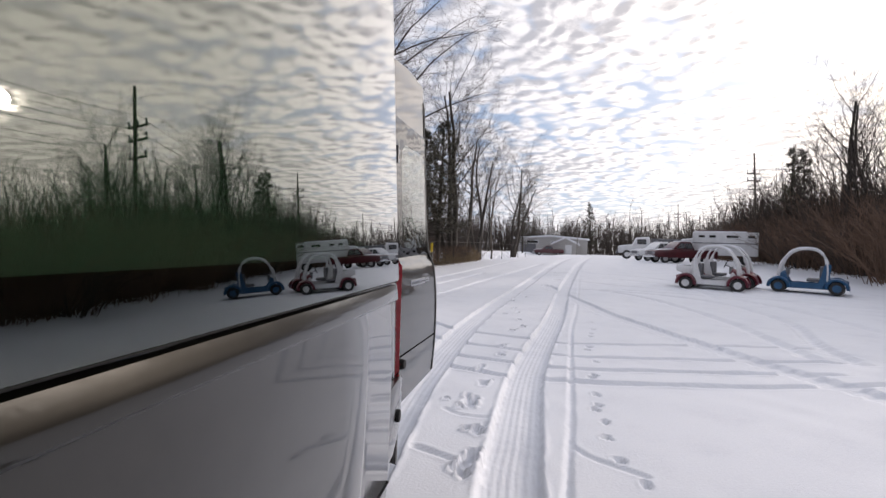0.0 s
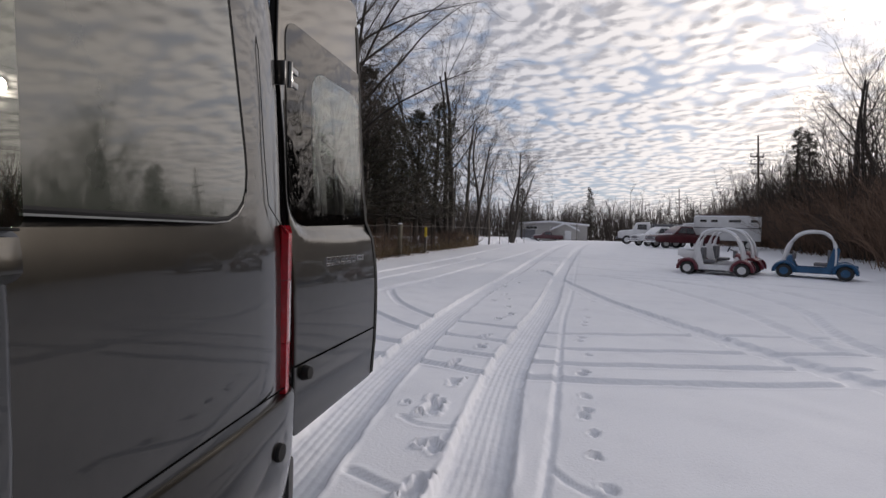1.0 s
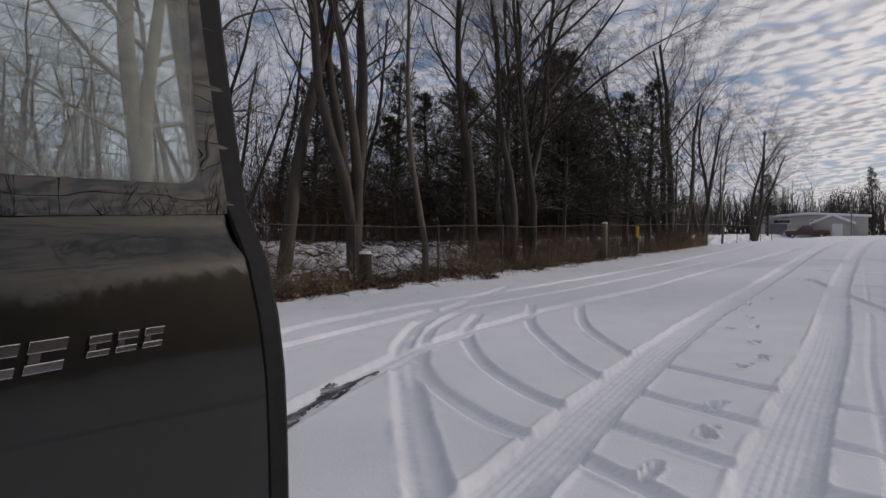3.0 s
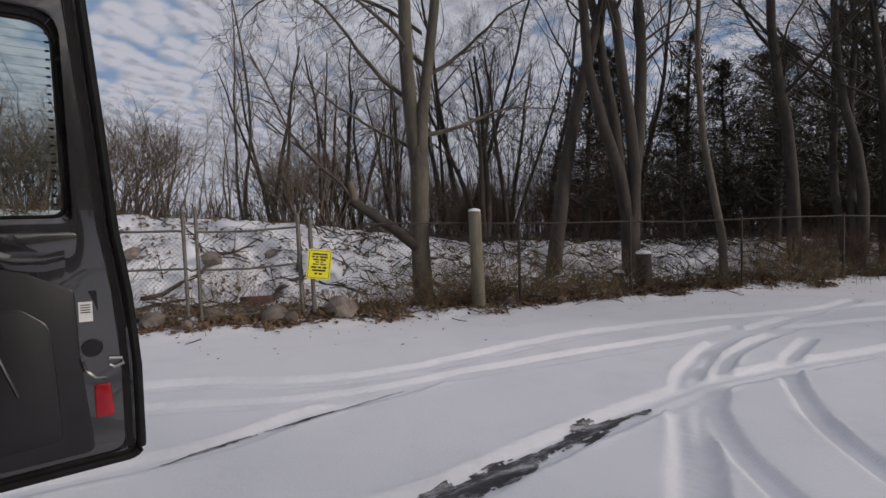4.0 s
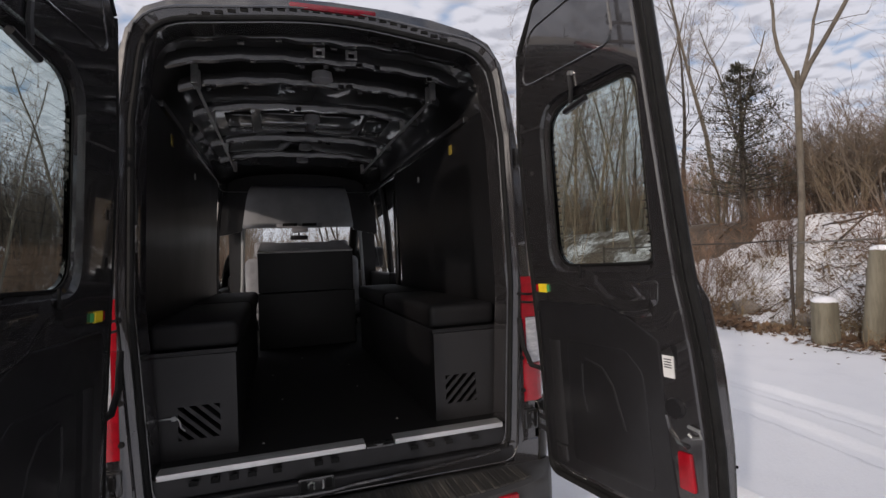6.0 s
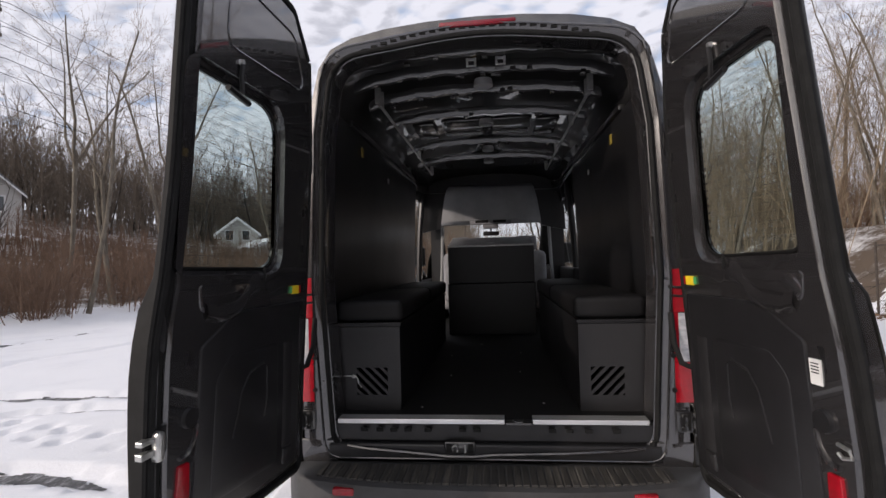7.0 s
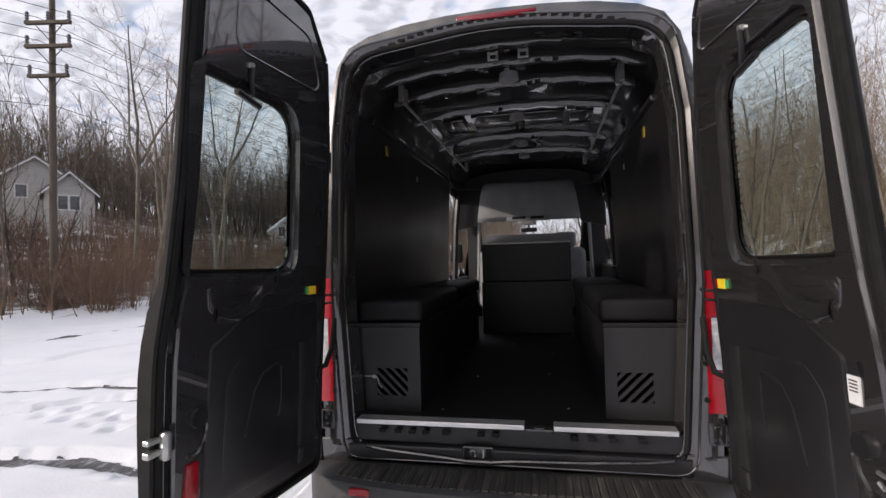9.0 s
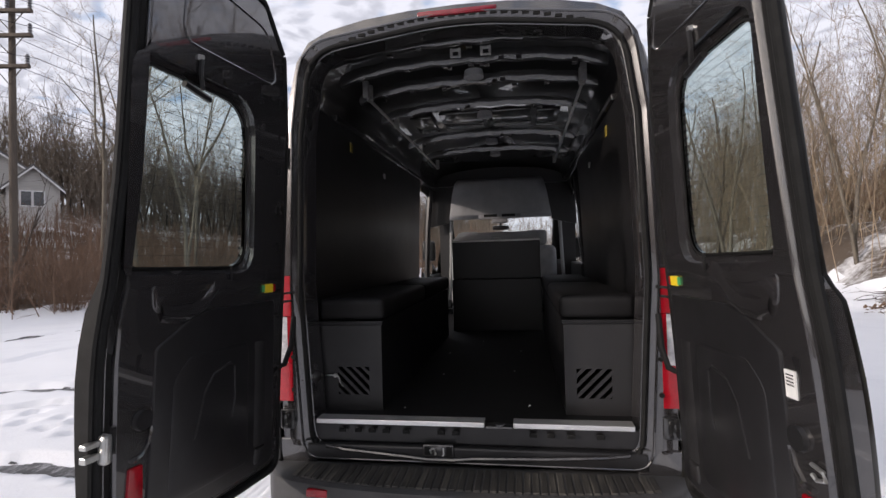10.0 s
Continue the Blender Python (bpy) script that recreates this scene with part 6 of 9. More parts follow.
def tree_meshes(seed, height, radius, spec, stems=1, spread=0.0, fork=0.0):
    rng = random.Random(seed)
    T = (Tubes(), Tubes())
    foot = UP * fork
    if fork:
        bole = [Vector((0, 0, -0.15)), UP * 0.15, UP * fork * 0.5 + Vector((rng.gauss(0, 0.04), rng.gauss(0, 0.04), 0)), foot, foot + UP * 0.35]
        T[0].add(bole, [radius * 1.75, radius * 1.3, radius * 1.12, radius * 1.15, radius * 0.8], 12)
    for k in range(stems):
        az = 2 * math.pi * k / max(1, stems) + rng.random()
        d = (UP + Vector((math.cos(az), math.sin(az), 0)) * spread * rng.uniform(0.7, 1.2)).normalized()
        base = Vector((math.cos(az), math.sin(az), 0)) * radius * (0.6 if stems > 1 else 0)
        base = foot + base * 0.5 if fork else base + Vector((0, 0, -0.15))
        limb(rng, T, base, d, (height - fork) * rng.uniform(0.85, 1.05), radius * (1 if k == 0 else 0.8), 0, spec)
    # flare at the foot
    out = []
    for t in T:
        me = bpy.data.meshes.new("tree_mesh")
        me.from_pydata(t.v, [], t.f)
        me.polygons.foreach_set("use_smooth", [True] * len(me.polygons))
        out.append(me)
    return out


def plant(name, pair, x, y, label, category, mats, rot=0.0, size=1.0, group="", crown="crown"):
    ob = thing(name, label, category, Matrix.Translation((x, y, gz(x, y))) @ Matrix.Rotation(rot, 4, "Z") @ Matrix.Scale(size, 4), group)
    for nm, me in (("trunk", pair[0]), (crown, pair[1])):
        o = new(nm, me)
        o.parent = ob
    return ob


def dress(pair, trunk_mat, crown_mat):
    for me, m in zip(pair, (trunk_mat, crown_mat)):
        me.materials.append(m)
    return pair


HERO = [(14, 42, 0.40, 0.05), (8, 42, 0.50, 0.06), (6, 40, 0.50, 0.02), (3, 36, 0.55, 0.0), (0, 0, 0, 0.0)]
OPEN = [(10, 40, 0.50, 0.06), (8, 38, 0.50, 0.08), (6, 34, 0.5, 0.03), (3, 32, 0.55, 0.02), (0, 0, 0, 0.0)]
THIN = [(14, 40, 0.30, 0.06), (6, 38, 0.45, 0.08), (4, 35, 0.5, 0.02), (0, 0, 0, 0.0)]
FAR = [(11, 42, 0.40, 0.06), (5, 38, 0.5, 0.06), (3, 36, 0.5, 0.02), (0, 0, 0, 0.0)]

twin = dress(tree_meshes(3, 11.5, 0.155, HERO, 2, 0.10, 2.6), OLIVEBARK, TWIG)
forked = dress(tree_meshes(8, 12.5, 0.20, HERO, 4, 0.17, 1.3), BARK, TWIG)
straight = dress(tree_meshes(15, 13.0, 0.20, HERO, 1, 0.05), BARK, TWIG)
slim = dress(tree_meshes(21, 11.0, 0.10, THIN, 1, 0.04), PALEBARK, TWIG)
spreading = dress(tree_meshes(33, 9.5, 0.20, OPEN, 3, 0.22), BARK, TWIG)
clump = dress(tree_meshes(41, 11.5, 0.16, HERO, 3, 0.08), BARK, TWIG)
sapling = dress(tree_meshes(52, 8.5, 0.075, THIN, 1, 0.06), PALEBARK, TANTWIG)
sapling_b = dress(tree_meshes(57, 7.5, 0.06, THIN, 2, 0.14), PALEBARK, TANTWIG)
far_a = dress(tree_meshes(61, 12.0, 0.17, FAR, 1, 0.05), BARK, TWIG)
far_b = dress(tree_meshes(67, 10.0, 0.15, FAR, 2, 0.16), BARK, TWIG)
far_c = dress(tree_meshes(71, 9.0, 0.12, FAR, 3, 0.20), BARK, REDTWIG)

B = "bare grey-brown deciduous tree behind the chain-link fence"
plant("tree", twin, -7.25, 5.25, "bare twin-trunked tree with olive bark behind the fence", "tree", None, 3.4)
twin_tree = [o for o in bpy.data.objects if o.name == "tree"][0]


def arching_limb(rg, start, d, length, r, droop, tree=None, bark=None, twig=1.0):
    """A long limb that arches outwards and hangs, with its fine twigs."""
    Tl, Tw = Tubes(), Tubes()
    pts = [Vector(start)]
    d = Vector(d).normalized()
    n = 12
    for i in range(n):
        d = sway(rg, d, 0.17 if tree is None else 0.10)
        d = (d + Vector((0, 0, -droop * i / n))).normalized()
        pts.append(pts[-1] + d * length / n)
    rad = [r * (1 - 0.88 * i / n) for i in range(n + 1)]
    Tl.add(pts, rad, 7)
    for i in range(2, n + 1):
        for q in range(3):
            e = sway(rg, (d + Vector((0, 0, rg.choice((-0.4, 0.5))))).normalized(), 0.55)
            p = [pts[i]]
            L = rg.uniform(0.35, 1.1) * twig
            for k in range(4):
                e = sway(rg, e, 0.22)
                e = (e + Vector((0, 0, -0.06))).normalized()
                p.append(p[-1] + e * L / 4)
            Tw.add(p, [max(0.004, rad[i] * 0.35) * (1 - 0.22 * k) for k in range(5)], 3)
            for k in (1, 2, 3):
                f = sway(rg, e, 0.6)
                Tw.add([p[k], p[k] + f * L * 0.25, p[k] + sway(rg, f, 0.3) * L * 0.45], [0.005, 0.004, 0.002], 3)
    tree = tree or twin_tree
    m_inv = tree.matrix_world.inverted()
    for nm, t, mt in (("limb", Tl, bark or OLIVEBARK), ("twig_spray", Tw, TWIG)):
        from_arrays(nm, [m_inv @ Vector(v) for v in t.v], t.f, mt, tree, smooth=True, kind="stuff" if nm == "twig_spray" else "")


rgt = random.Random(44)
tz = gz(-7.25, 5.25)
for h, dd, ln, rr_, dr in ((3.7, (0.25, -1.0, 0.45), 3.8, 0.055, 0.22), (4.6, (0.5, -0.9, 0.5), 3.4, 0.05, 0.20), (3.2, (-0.2, 1.0, 0.42), 3.6, 0.05, 0.16),
                           (5.2, (-0.1, -1.0, 0.6), 4.2, 0.05, 0.24), (4.3, (0.6, 0.8, 0.35), 3.2, 0.045, 0.20), (2.9, (-0.1, -1.0, 0.30), 3.0, 0.04, 0.10)):
    arching_limb(rgt, (-7.25 - 0.035 * h, 5.25 + 0.035 * h, tz + h), dd, ln, rr_, dr)
plant("tree", straight, -8.2, 9.2, B, "tree", None, 0.6, 1.0, "trees behind the fence")
plant("tree", forked, -7.2, 10.9, "bare multi-stemmed tree with dark bark beside a stump", "tree", None, 1.1)
for x, y, rot, sz in ((-11.6, 9.4, 0.9, 0.62), (-14.6, 6.4, 3.6, 0.5)):
    plant("tree", spreading, x, y, "bare wide-crowned tree with hanging twigs behind the bank", "tree", None, rot, sz, "trees behind the fence")
plant("tree", slim, -5.75, 12.2, "slender pale bare tree at the fence", "tree", None, 0.3)
plant("tree", clump, -5.4, 17.3, B, "tree", None, 0.2, 1.0, "trees behind the fence")
edge_tree = plant("tree", clump, -5.0, 18.6, B, "tree", None, 2.6, 1.1, "trees behind the fence")
for h, dd, ln, rr_, dr in ((4.6, (1.0, -0.15, 0.75), 7.0, 0.075, 0.06), (5.6, (1.0, 0.2, 0.85), 7.5, 0.075, 0.07), (6.6, (1.0, -0.35, 0.8), 7.5, 0.07, 0.08), (7.6, (0.9, 0.1, 0.55), 7.0, 0.065, 0.06),
                           (8.4, (1.0, -0.5, 0.7), 6.5, 0.06, 0.09), (5.1, (0.5, -1.0, 0.8), 6.0, 0.06, 0.08), (6.2, (0.3, 1.0, 0.7), 6.0, 0.06, 0.06), (9.2, (0.9, -0.2, 0.75), 5.5, 0.05, 0.06)):
    arching_limb(rgt, (-5.0 - 0.02 * h, 18.6 + 0.03 * h, gz(-5.0, 18.6) + h), dd, ln, rr_, dr, edge_tree, BARK, 2.1)
plant("tree", straight, -6.4, 16.4, B, "tree", None, 4.0, 0.9, "trees behind the fence")
plant("tree", spreading, -2.2, 36, "bare wide-crowned tree beside the lot", "tree", None, 0.0, 1.45, "trees behind the fence")
plant("tree", spreading, -0.2, 43, "bare wide-crowned tree beside the lot", "tree", None, 2.0, 1.15, "trees behind the fence")
plant("tree", spreading, 3.6, 60, "bare wide-crowned tree beside the lot", "tree", None, 4.0, 1.2, "trees behind the fence")
plant("tree", straight, -3.4, 33, B, "tree", None, 1.7, 0.95, "trees behind the fence")
plant("tree", slim, -1.2, 40, B, "tree", None, 3.0, 0.9, "trees behind the fence")
plant("tree", slim, 1.0, 47, B, "tree", None, 5.0, 0.9, "trees behind the fence")

# a broken limb leaning from the twin tree, sawn pale at its end
bl = thing("leaning_limb", "broken leaning limb with a pale sawn end against the tree", "branch", Matrix.Translation((0, 0, 0)))
T = Tubes()
lp = [Vector((-7.15, 5.08, gz(-7.15, 5.05) + 1.05)), Vector((-7.2, 4.60, gz(-7.15, 5.05) + 1.42)), Vector((-7.25, 3.88, gz(-7.15, 5.05) + 1.90))]
T.add(lp, [0.11, 0.095, 0.085], 8)
from_arrays("stem", T.v, T.f, BARK, bl, smooth=True)
T = Tubes()
T.add([lp[2] - Vector((0.0, -0.06, 0.05)), lp[2] + Vector((0.03, 0.02, 0.20)), lp[2] + Vector((0.03, -0.03, 0.34))], [0.075, 0.068, 0.060], 8)
from_arrays("sawn_stub", T.v, T.f, PALEBARK, bl, "pale sawn stub", smooth=True)
T = Tubes()
rngl = random.Random(5)
for k in range(2):
    p = lp[1].lerp(lp[2], 0.5 + 0.4 * k)
    d = Vector((0, -0.62, 0.85))
    pts = [p]
    for i in range(7):
        d = sway(rngl, d, 0.12)
        pts.append(pts[-1] + d * 0.42)
    T.add(pts, [0.026 * (1 - i / 8.5) + 0.005 for i in range(8)], 5)
    for i in range(2, 7):
        for q in range(3):
            dd = sway(rngl, d, 0.5)
            T.add([pts[i], pts[i] + dd * 0.4, pts[i] + sway(rngl, dd, 0.3) * 0.8], [0.012, 0.008, 0.004], 3)
from_arrays("twig_spray", T.v, T.f, TWIG, bl, "dark dangling twigs", kind="stuff")

for x, y, rot, sz in ((-14.2, -1.2, 0.5, 0.46), (-13.2, 0.9, 2.0, 0.40), (-15.0, 2.4, 4.0, 0.5)):
    plant("tree", sapling_b, x, y, "small dark branching tree behind the bank", "tree", None, rot, sz, "small trees behind the bank")

# evergreens
def evergreen(seed, height, width, tiers, drop):
    rng = random.Random(seed)
    Tt, Tn = Tubes(), Tubes()
    Tt.add([Vector((0, 0, -0.2)), UP * height * 0.5, UP * height], [0.17, 0.11, 0.02], 7)
    for i in range(tiers):
        t = 0.17 + 0.83 * (i + rng.random() * 0.8) / tiers
        z = height * t
        reach = width * (1 - t) ** 0.75 * rng.uniform(0.55, 1.15) + 0.12
        az = rng.random() * 2 * math.pi
        d = Vector((math.cos(az), math.sin(az), rng.uniform(-0.15, 0.25) - drop))
        d.normalize()
        p = UP * z
        pts = [p]
        cur = d
        for k in range(4):
            cur = sway(rng, cur, 0.12)
            cur = (cur + Vector((0, 0, 0.08))).normalized()
            pts.append(pts[-1] + cur * reach / 4)
        Tt.add(pts, [0.03, 0.022, 0.016, 0.01, 0.005], 3)
        for k in range(1, 5):
            for q in range(4 if k > 1 else 2):
                f = rng.random()
                b = pts[k - 1].lerp(pts[k], f)
                sd = sway(rng, cur, 0.75)
                e = b + sd * rng.uniform(0.18, 0.42) * (0.5 + reach * 0.35)
                for w in range(4):
                    Tn.card(b.lerp(e, (w + 0.5) / 4), sway(rng, sd, 0.55), rng.uniform(0.018, 0.034), rng.uniform(0.16, 0.30))
    out = []
    for t, m in ((Tt, BARK), (Tn, NEEDLE)):
        me = bpy.data.meshes.new("evergreen_mesh")
        me.from_pydata(t.v, [], t.f)
        me.materials.append(m)
        out.append(me)
    return out


ever_a = evergreen(5, 8.5, 3.6, 120, 0.0)
ever_b = evergreen(9, 7.5, 4.7, 135, 0.0)
ever_c = evergreen(14, 10.0, 1.7, 90, 0.15)
rng = random.Random(77)
E_L = "dark evergreen tree with ragged drooping boughs"
for x, y, pr, sz in ((-10.5, 12.5, 1, 0.75), (-12.5, 16.0, 0, 0.85), (-9.2, 15.5, 0, 0.55), (-8.0, 18.5, 1, 0.85), (-10.5, 20, 0, 0.8), (-7.0, 22, 0, 0.95), (-5.6, 24.5, 1, 1.25),
                     (-9.4, 25, 0, 1.05), (-5.0, 28.5, 1, 1.12), (-8.0, 31, 1, 1.1), (-5.2, 33, 1, 0.75),
                     (-14.0, 22, 0, 1.1), (-10.0, 22.5, 1, 1.05), (-8.6, 28, 0, 1.0), (-7.2, 34, 1, 1.0), (-12.4, -8.0, 1, 0.60), (-3.7, 30.6, 1, 1.15), (-2.9, 33.6, 0, 1.2), (-6.4, 26.5, 0, 1.2), (24, 38, 2, 0.9), (27, 41, 2, 0.95)):
    plant("evergreen", (ever_a, ever_b, ever_c)[pr], x, y, E_L, "tree", None, rng.random() * 6, sz, "evergreens", "crown")
plant("evergreen", ever_c, 20.5, 100, "dark narrow spruce standing above a far building", "tree", None, 1.0, 1.05, "", "crown")
plant("evergreen", ever_a, 6.0, 84, E_L, "tree", None, 2.0, 1.0, "evergreens", "crown")

# thickets: shrubs of many thin stems
def shrub_mesh(seed, height, stems, spread, mat, twigs=5, thick=0.012):
    rng = random.Random(seed)
    T = Tubes()
    for k in range(stems):
        az = rng.random() * 2 * math.pi
        p = Vector((math.cos(az), math.sin(az), 0)) * rng.random() * spread * 0.5
        p.z = -0.1
        d = (UP + Vector((math.cos(az), math.sin(az), 0)) * rng.uniform(0.08, 0.85)).normalized()
        L = height * rng.uniform(0.55, 1.05)
        pts = [p]
        for i in range(4):
            d = sway(rng, d, 0.16)
            pts.append(pts[-1] + d * L / 4)
        T.add(pts, [thick * (1 - 0.21 * i) for i in range(5)], 3)
        for q in range(twigs):
            i = rng.choice((1, 2, 2, 3, 3, 3))
            b = pts[i].lerp(pts[i + 1], rng.random())
            e = sway(rng, d, 0.45)
            m = b + e * L * rng.uniform(0.10, 0.24)
            T.add([b, m, m + sway(rng, e, 0.3) * L * 0.12], [thick * 0.5, thick * 0.35, thick * 0.2], 3)
            T.add([m, m + sway(rng, e, 0.5) * L * 0.14], [thick * 0.3, thick * 0.15], 3)
    me = bpy.data.meshes.new("shrub_mesh")
    me.from_pydata(T.v, [], T.f)
    me.materials.append(mat)
    return me


red_a, red_b = shrub_mesh(1, 3.6, 46, 1.6, REDTWIG, 8, 0.016), shrub_mesh(2, 2.6, 40, 1.4, REDTWIG, 8, 0.014)
tan_b = shrub_mesh(4, 3.0, 36, 1.4, TANTWIG, 9, 0.014)
dark_a = shrub_mesh(6, 3.0, 44, 1.7, TWIG, 9, 0.015)
weed = shrub_mesh(5, 1.15, 30, 0.7, GRASS, 4, 0.006)


def bush_mesh(seed, height, stems, spread, mat, thick=0.016):
    """Rounded leafless bush whose stems fork three times."""
    rng = random.Random(seed)
    T = Tubes()

    def fork(p, d, L, r, level):
        mid = p + d * L * 0.5
        end = mid + sway(rng, d, 0.20) * L * 0.5
        T.add([p, mid, end], [r, r * 0.85, r * 0.65], 3)
        if level == 0:
            return
        for q in range(3 if level > 1 else 4):
            b = mid.lerp(end, rng.random()) if q else end
            fork(b, sway(rng, (d + UP * 0.12).normalized(), 0.42), L * rng.uniform(0.45, 0.72), r * 0.55, level - 1)

    for k in range(stems):
        az = rng.random() * 2 * math.pi
        out = Vector((math.cos(az), math.sin(az), 0))
        p = out * rng.random() * spread * 0.6
        p.z = -0.1
        fork(p, (UP + out * rng.uniform(0.05, 0.6)).normalized(), height * rng.uniform(0.38, 0.52), thick, 3)
    me = bpy.data.meshes.new("bush_mesh")
    me.from_pydata(T.v, [], T.f)
    me.materials.append(mat)
    return me


bush_a, bush_b = bush_mesh(11, 3.2, 9, 1.5, REDTWIG), bush_mesh(12, 2.9, 10, 1.7, BROWNTWIG)
bush_c = bush_mesh(13, 3.4, 8, 1.5, TWIG, 0.018)


def shrub(me, x, y, label, rot, size, group, name="shrub"):
    o = new(name, me)
    o.matrix_world = Matrix.Translation((x, y, gz(x, y))) @ Matrix.Rotation(rot, 4, "Z") @ Matrix.Scale(size, 4)
    return tagged(o, label, "shrub", group)


fx = lambda y: float(np.interp(y, FENCE_Y, FENCE_X))
ex = lambda y: float(np.interp(y, EDGE_Y, EDGE_X))
rng = random.Random(123)
for k in range(44):      # crest of the bank, towards the van's nose
    y = rng.uniform(-26, -5)
    d = rng.uniform(5.2, 11)
    shrub(rng.choice((red_a, red_b, tan_b, bush_a)), fx(y) - d, y, "leafless reddish-brown thicket on the snowy bank", rng.random() * 6, rng.uniform(0.6, 1.0), "thicket on the bank")
for k in range(60):      # undergrowth between the trees
    y = rng.uniform(9, 40)
    d = rng.uniform(5.5, 14)
    shrub(rng.choice((dark_a, red_b, red_b)), fx(y) - d, y, "leafless dark undergrowth between the trees", rng.random() * 6, rng.uniform(0.7, 1.3), "undergrowth")
for k in range(150):     # brush along the far side of the lot
    y = rng.uniform(-34, 62)
    d = rng.uniform(0.6, 6)
    hgt = rng.uniform(0.8, 1.25) * (1.1 if y > 8 else 0.5)
    shrub(rng.choice((red_a, red_b, red_a, dark_a)), ex(y) + d, y, "dense reddish-brown leafless brush beside the lot", rng.random() * 6, hgt, "brush beside the lot")
for k in range(70):      # weeds at the fence
    y = rng.uniform(3.5, 40)
    shrub(weed, fx(y) + rng.uniform(-0.7, 0.25), y, "dry brown weeds along the fence", rng.random() * 6, rng.uniform(0.5, 1.15), "weeds at the fence", "weed_clump")
for k in range(16):
    y = rng.uniform(-9, 3.5)
    shrub(weed, fx(y) - rng.uniform(0.2, 2.2), y, "dry brown weeds along the fence", rng.random() * 6, rng.uniform(0.4, 0.9), "weeds at the fence", "weed_clump")

for x, y, pr, rot, sz in ((-13.4, -8.2, 0, 3.3, 0.75), (-14.6, -10.6, 0, 0.4, 0.8), (-11.6, -11.5, 0, 2.2, 1.0),
                          (-13.6, -13.2, 0, 5.0, 1.15), (-11.0, -15.0, 1, 4.1, 1.2), (-15.5, 3.0, 1, 1.0, 1.1), (-9.6, -18, 0, 0.9, 1.1),
                          (-14.5, -17.0, 1, 3.9, 1.3), (-10.2, -22, 0, 2.0, 1.25), (-12.8, -25, 1, 5.2, 1.3), (-8.6, -26, 0, 1.6, 1.2), (-16, -12, 0, 4.4, 1.3), (-17, -20, 1, 0.1, 1.4)):
    plant("sapling", (sapling, sapling_b)[pr], x, y, "slender pale bare sapling on the snowy bank", "tree", None, rot, sz, "saplings on the bank")
for k in range(13):
    y = rng.uniform(-34, -9.5)
    plant("sapling", rng.choice((sapling, sapling_b)), fx(y) - rng.uniform(1.5, 7.5), y, "slender pale bare sapling on the snowy bank", "tree", None, rng.random() * 6, rng.uniform(0.8, 1.35), "saplings on the bank")
for x, y, pr, rot, sz in ((12.2, -11.6, 0, 1.0, 1.05), (10.9, -13.2, 1, 2.5, 1.25), (14.6, -8.9, 1, 0.2, 0.9), (13.6, -14.5, 0, 4.0, 1.1), (16.8, -7.2, 0, 5.0, 1.0), (18.2, -4.4, 1, 3.1, 1.0), (9.4, -19, 1, 1.1, 1.2), (8.0, -24, 0, 4.8, 1.25)):
    plant("sapling", (sapling, sapling_b)[pr], x, y, "slender pale bare sapling beside the lot", "tree", None, rot, sz, "saplings beside the lot")

# open young tree on the bank
bank_tree = dress(tree_meshes(80, 8.2, 0.048, [(7, 48, 0.55, 0.03), (5, 44, 0.55, 0.03), (4, 38, 0.5, 0.0), (0, 0, 0, 0)], 3, 0.5, 4.0), PALEBARK, TANTWIG)
for x, y, rot, sz in ((14.4, -13.3, 1.3, 1.25), (13.9, -14.6, 4.2, 1.15), (12.2, -15.4, 2.2, 1.2)):
    plant("sapling", bank_tree, x, y, "tall pale bare young tree at the edge of the lot", "tree", None, rot, sz, "young trees at the edge of the lot")
plant("tree", bank_tree, -8.75, -4.05, "young bare tree with a pale trunk on the snowy bank", "tree", None, 0.7)
rng = random.Random(288)
for k in range(42):      # dense brush on the crest beside the gap
    y = rng.uniform(-8.0, 0.4)
    d = rng.uniform(5.0, 9.5)
    shrub(rng.choice((bush_a, bush_b, bush_b)), fx(y) - d, y, "dense leafless brown bush on the crest of the bank", rng.random() * 6, rng.uniform(0.95, 1.3), "bushes on the crest")
for k in range(30):      # finer dark brush behind the twin tree
    y = rng.uniform(3.6, 13)
    d = rng.uniform(5.0, 13)
    shrub(rng.choice((bush_c, bush_b, bush_b, bush_b)), fx(y) - d, y, "dense leafless bush behind the bank", rng.random() * 6, rng.uniform(0.8, 1.2), "bushes behind the bank")
for x, y, pr, rot, sz in ((-14.5, 3.6, 0, 0.3, 0.55), (-13.2, 4.9, 1, 1.8, 0.6), (-15.8, 6.2, 0, 3.0, 0.62), (-12.6, 7.0, 1, 4.4, 0.55), (-16.5, 8.4, 1, 5.3, 0.65), (-13.8, 9.3, 0, 2.4, 0.6), (-17.4, 4.4, 0, 1.1, 0.6), (-11.9, 10.6, 0, 3.7, 0.6)):
    plant("tree", (far_b, far_c)[pr], x, y, "small dark bare tree behind the bank", "tree", None, rot, sz, "small trees behind the bank")
rng = random.Random(301)
for k in range(55):      # low brown brush along the fence
    y = rng.uniform(15, 40)
    shrub(rng.choice((red_b, red_b, dark_a)), fx(y) - rng.uniform(0.1, 1.6), y, "low brown brush growing through the fence", rng.random() * 6, rng.uniform(0.28, 0.5), "brush at the fence")
for k in range(26):
    y = rng.uniform(-7.5, -1.0)
    shrub(rng.choice((weed, weed, red_b)), fx(y) - rng.uniform(0.0, 3.5), y, "dry brown weeds on the snowy bank", rng.random() * 6, rng.uniform(0.35, 0.6), "weeds on the bank", "weed_clump")

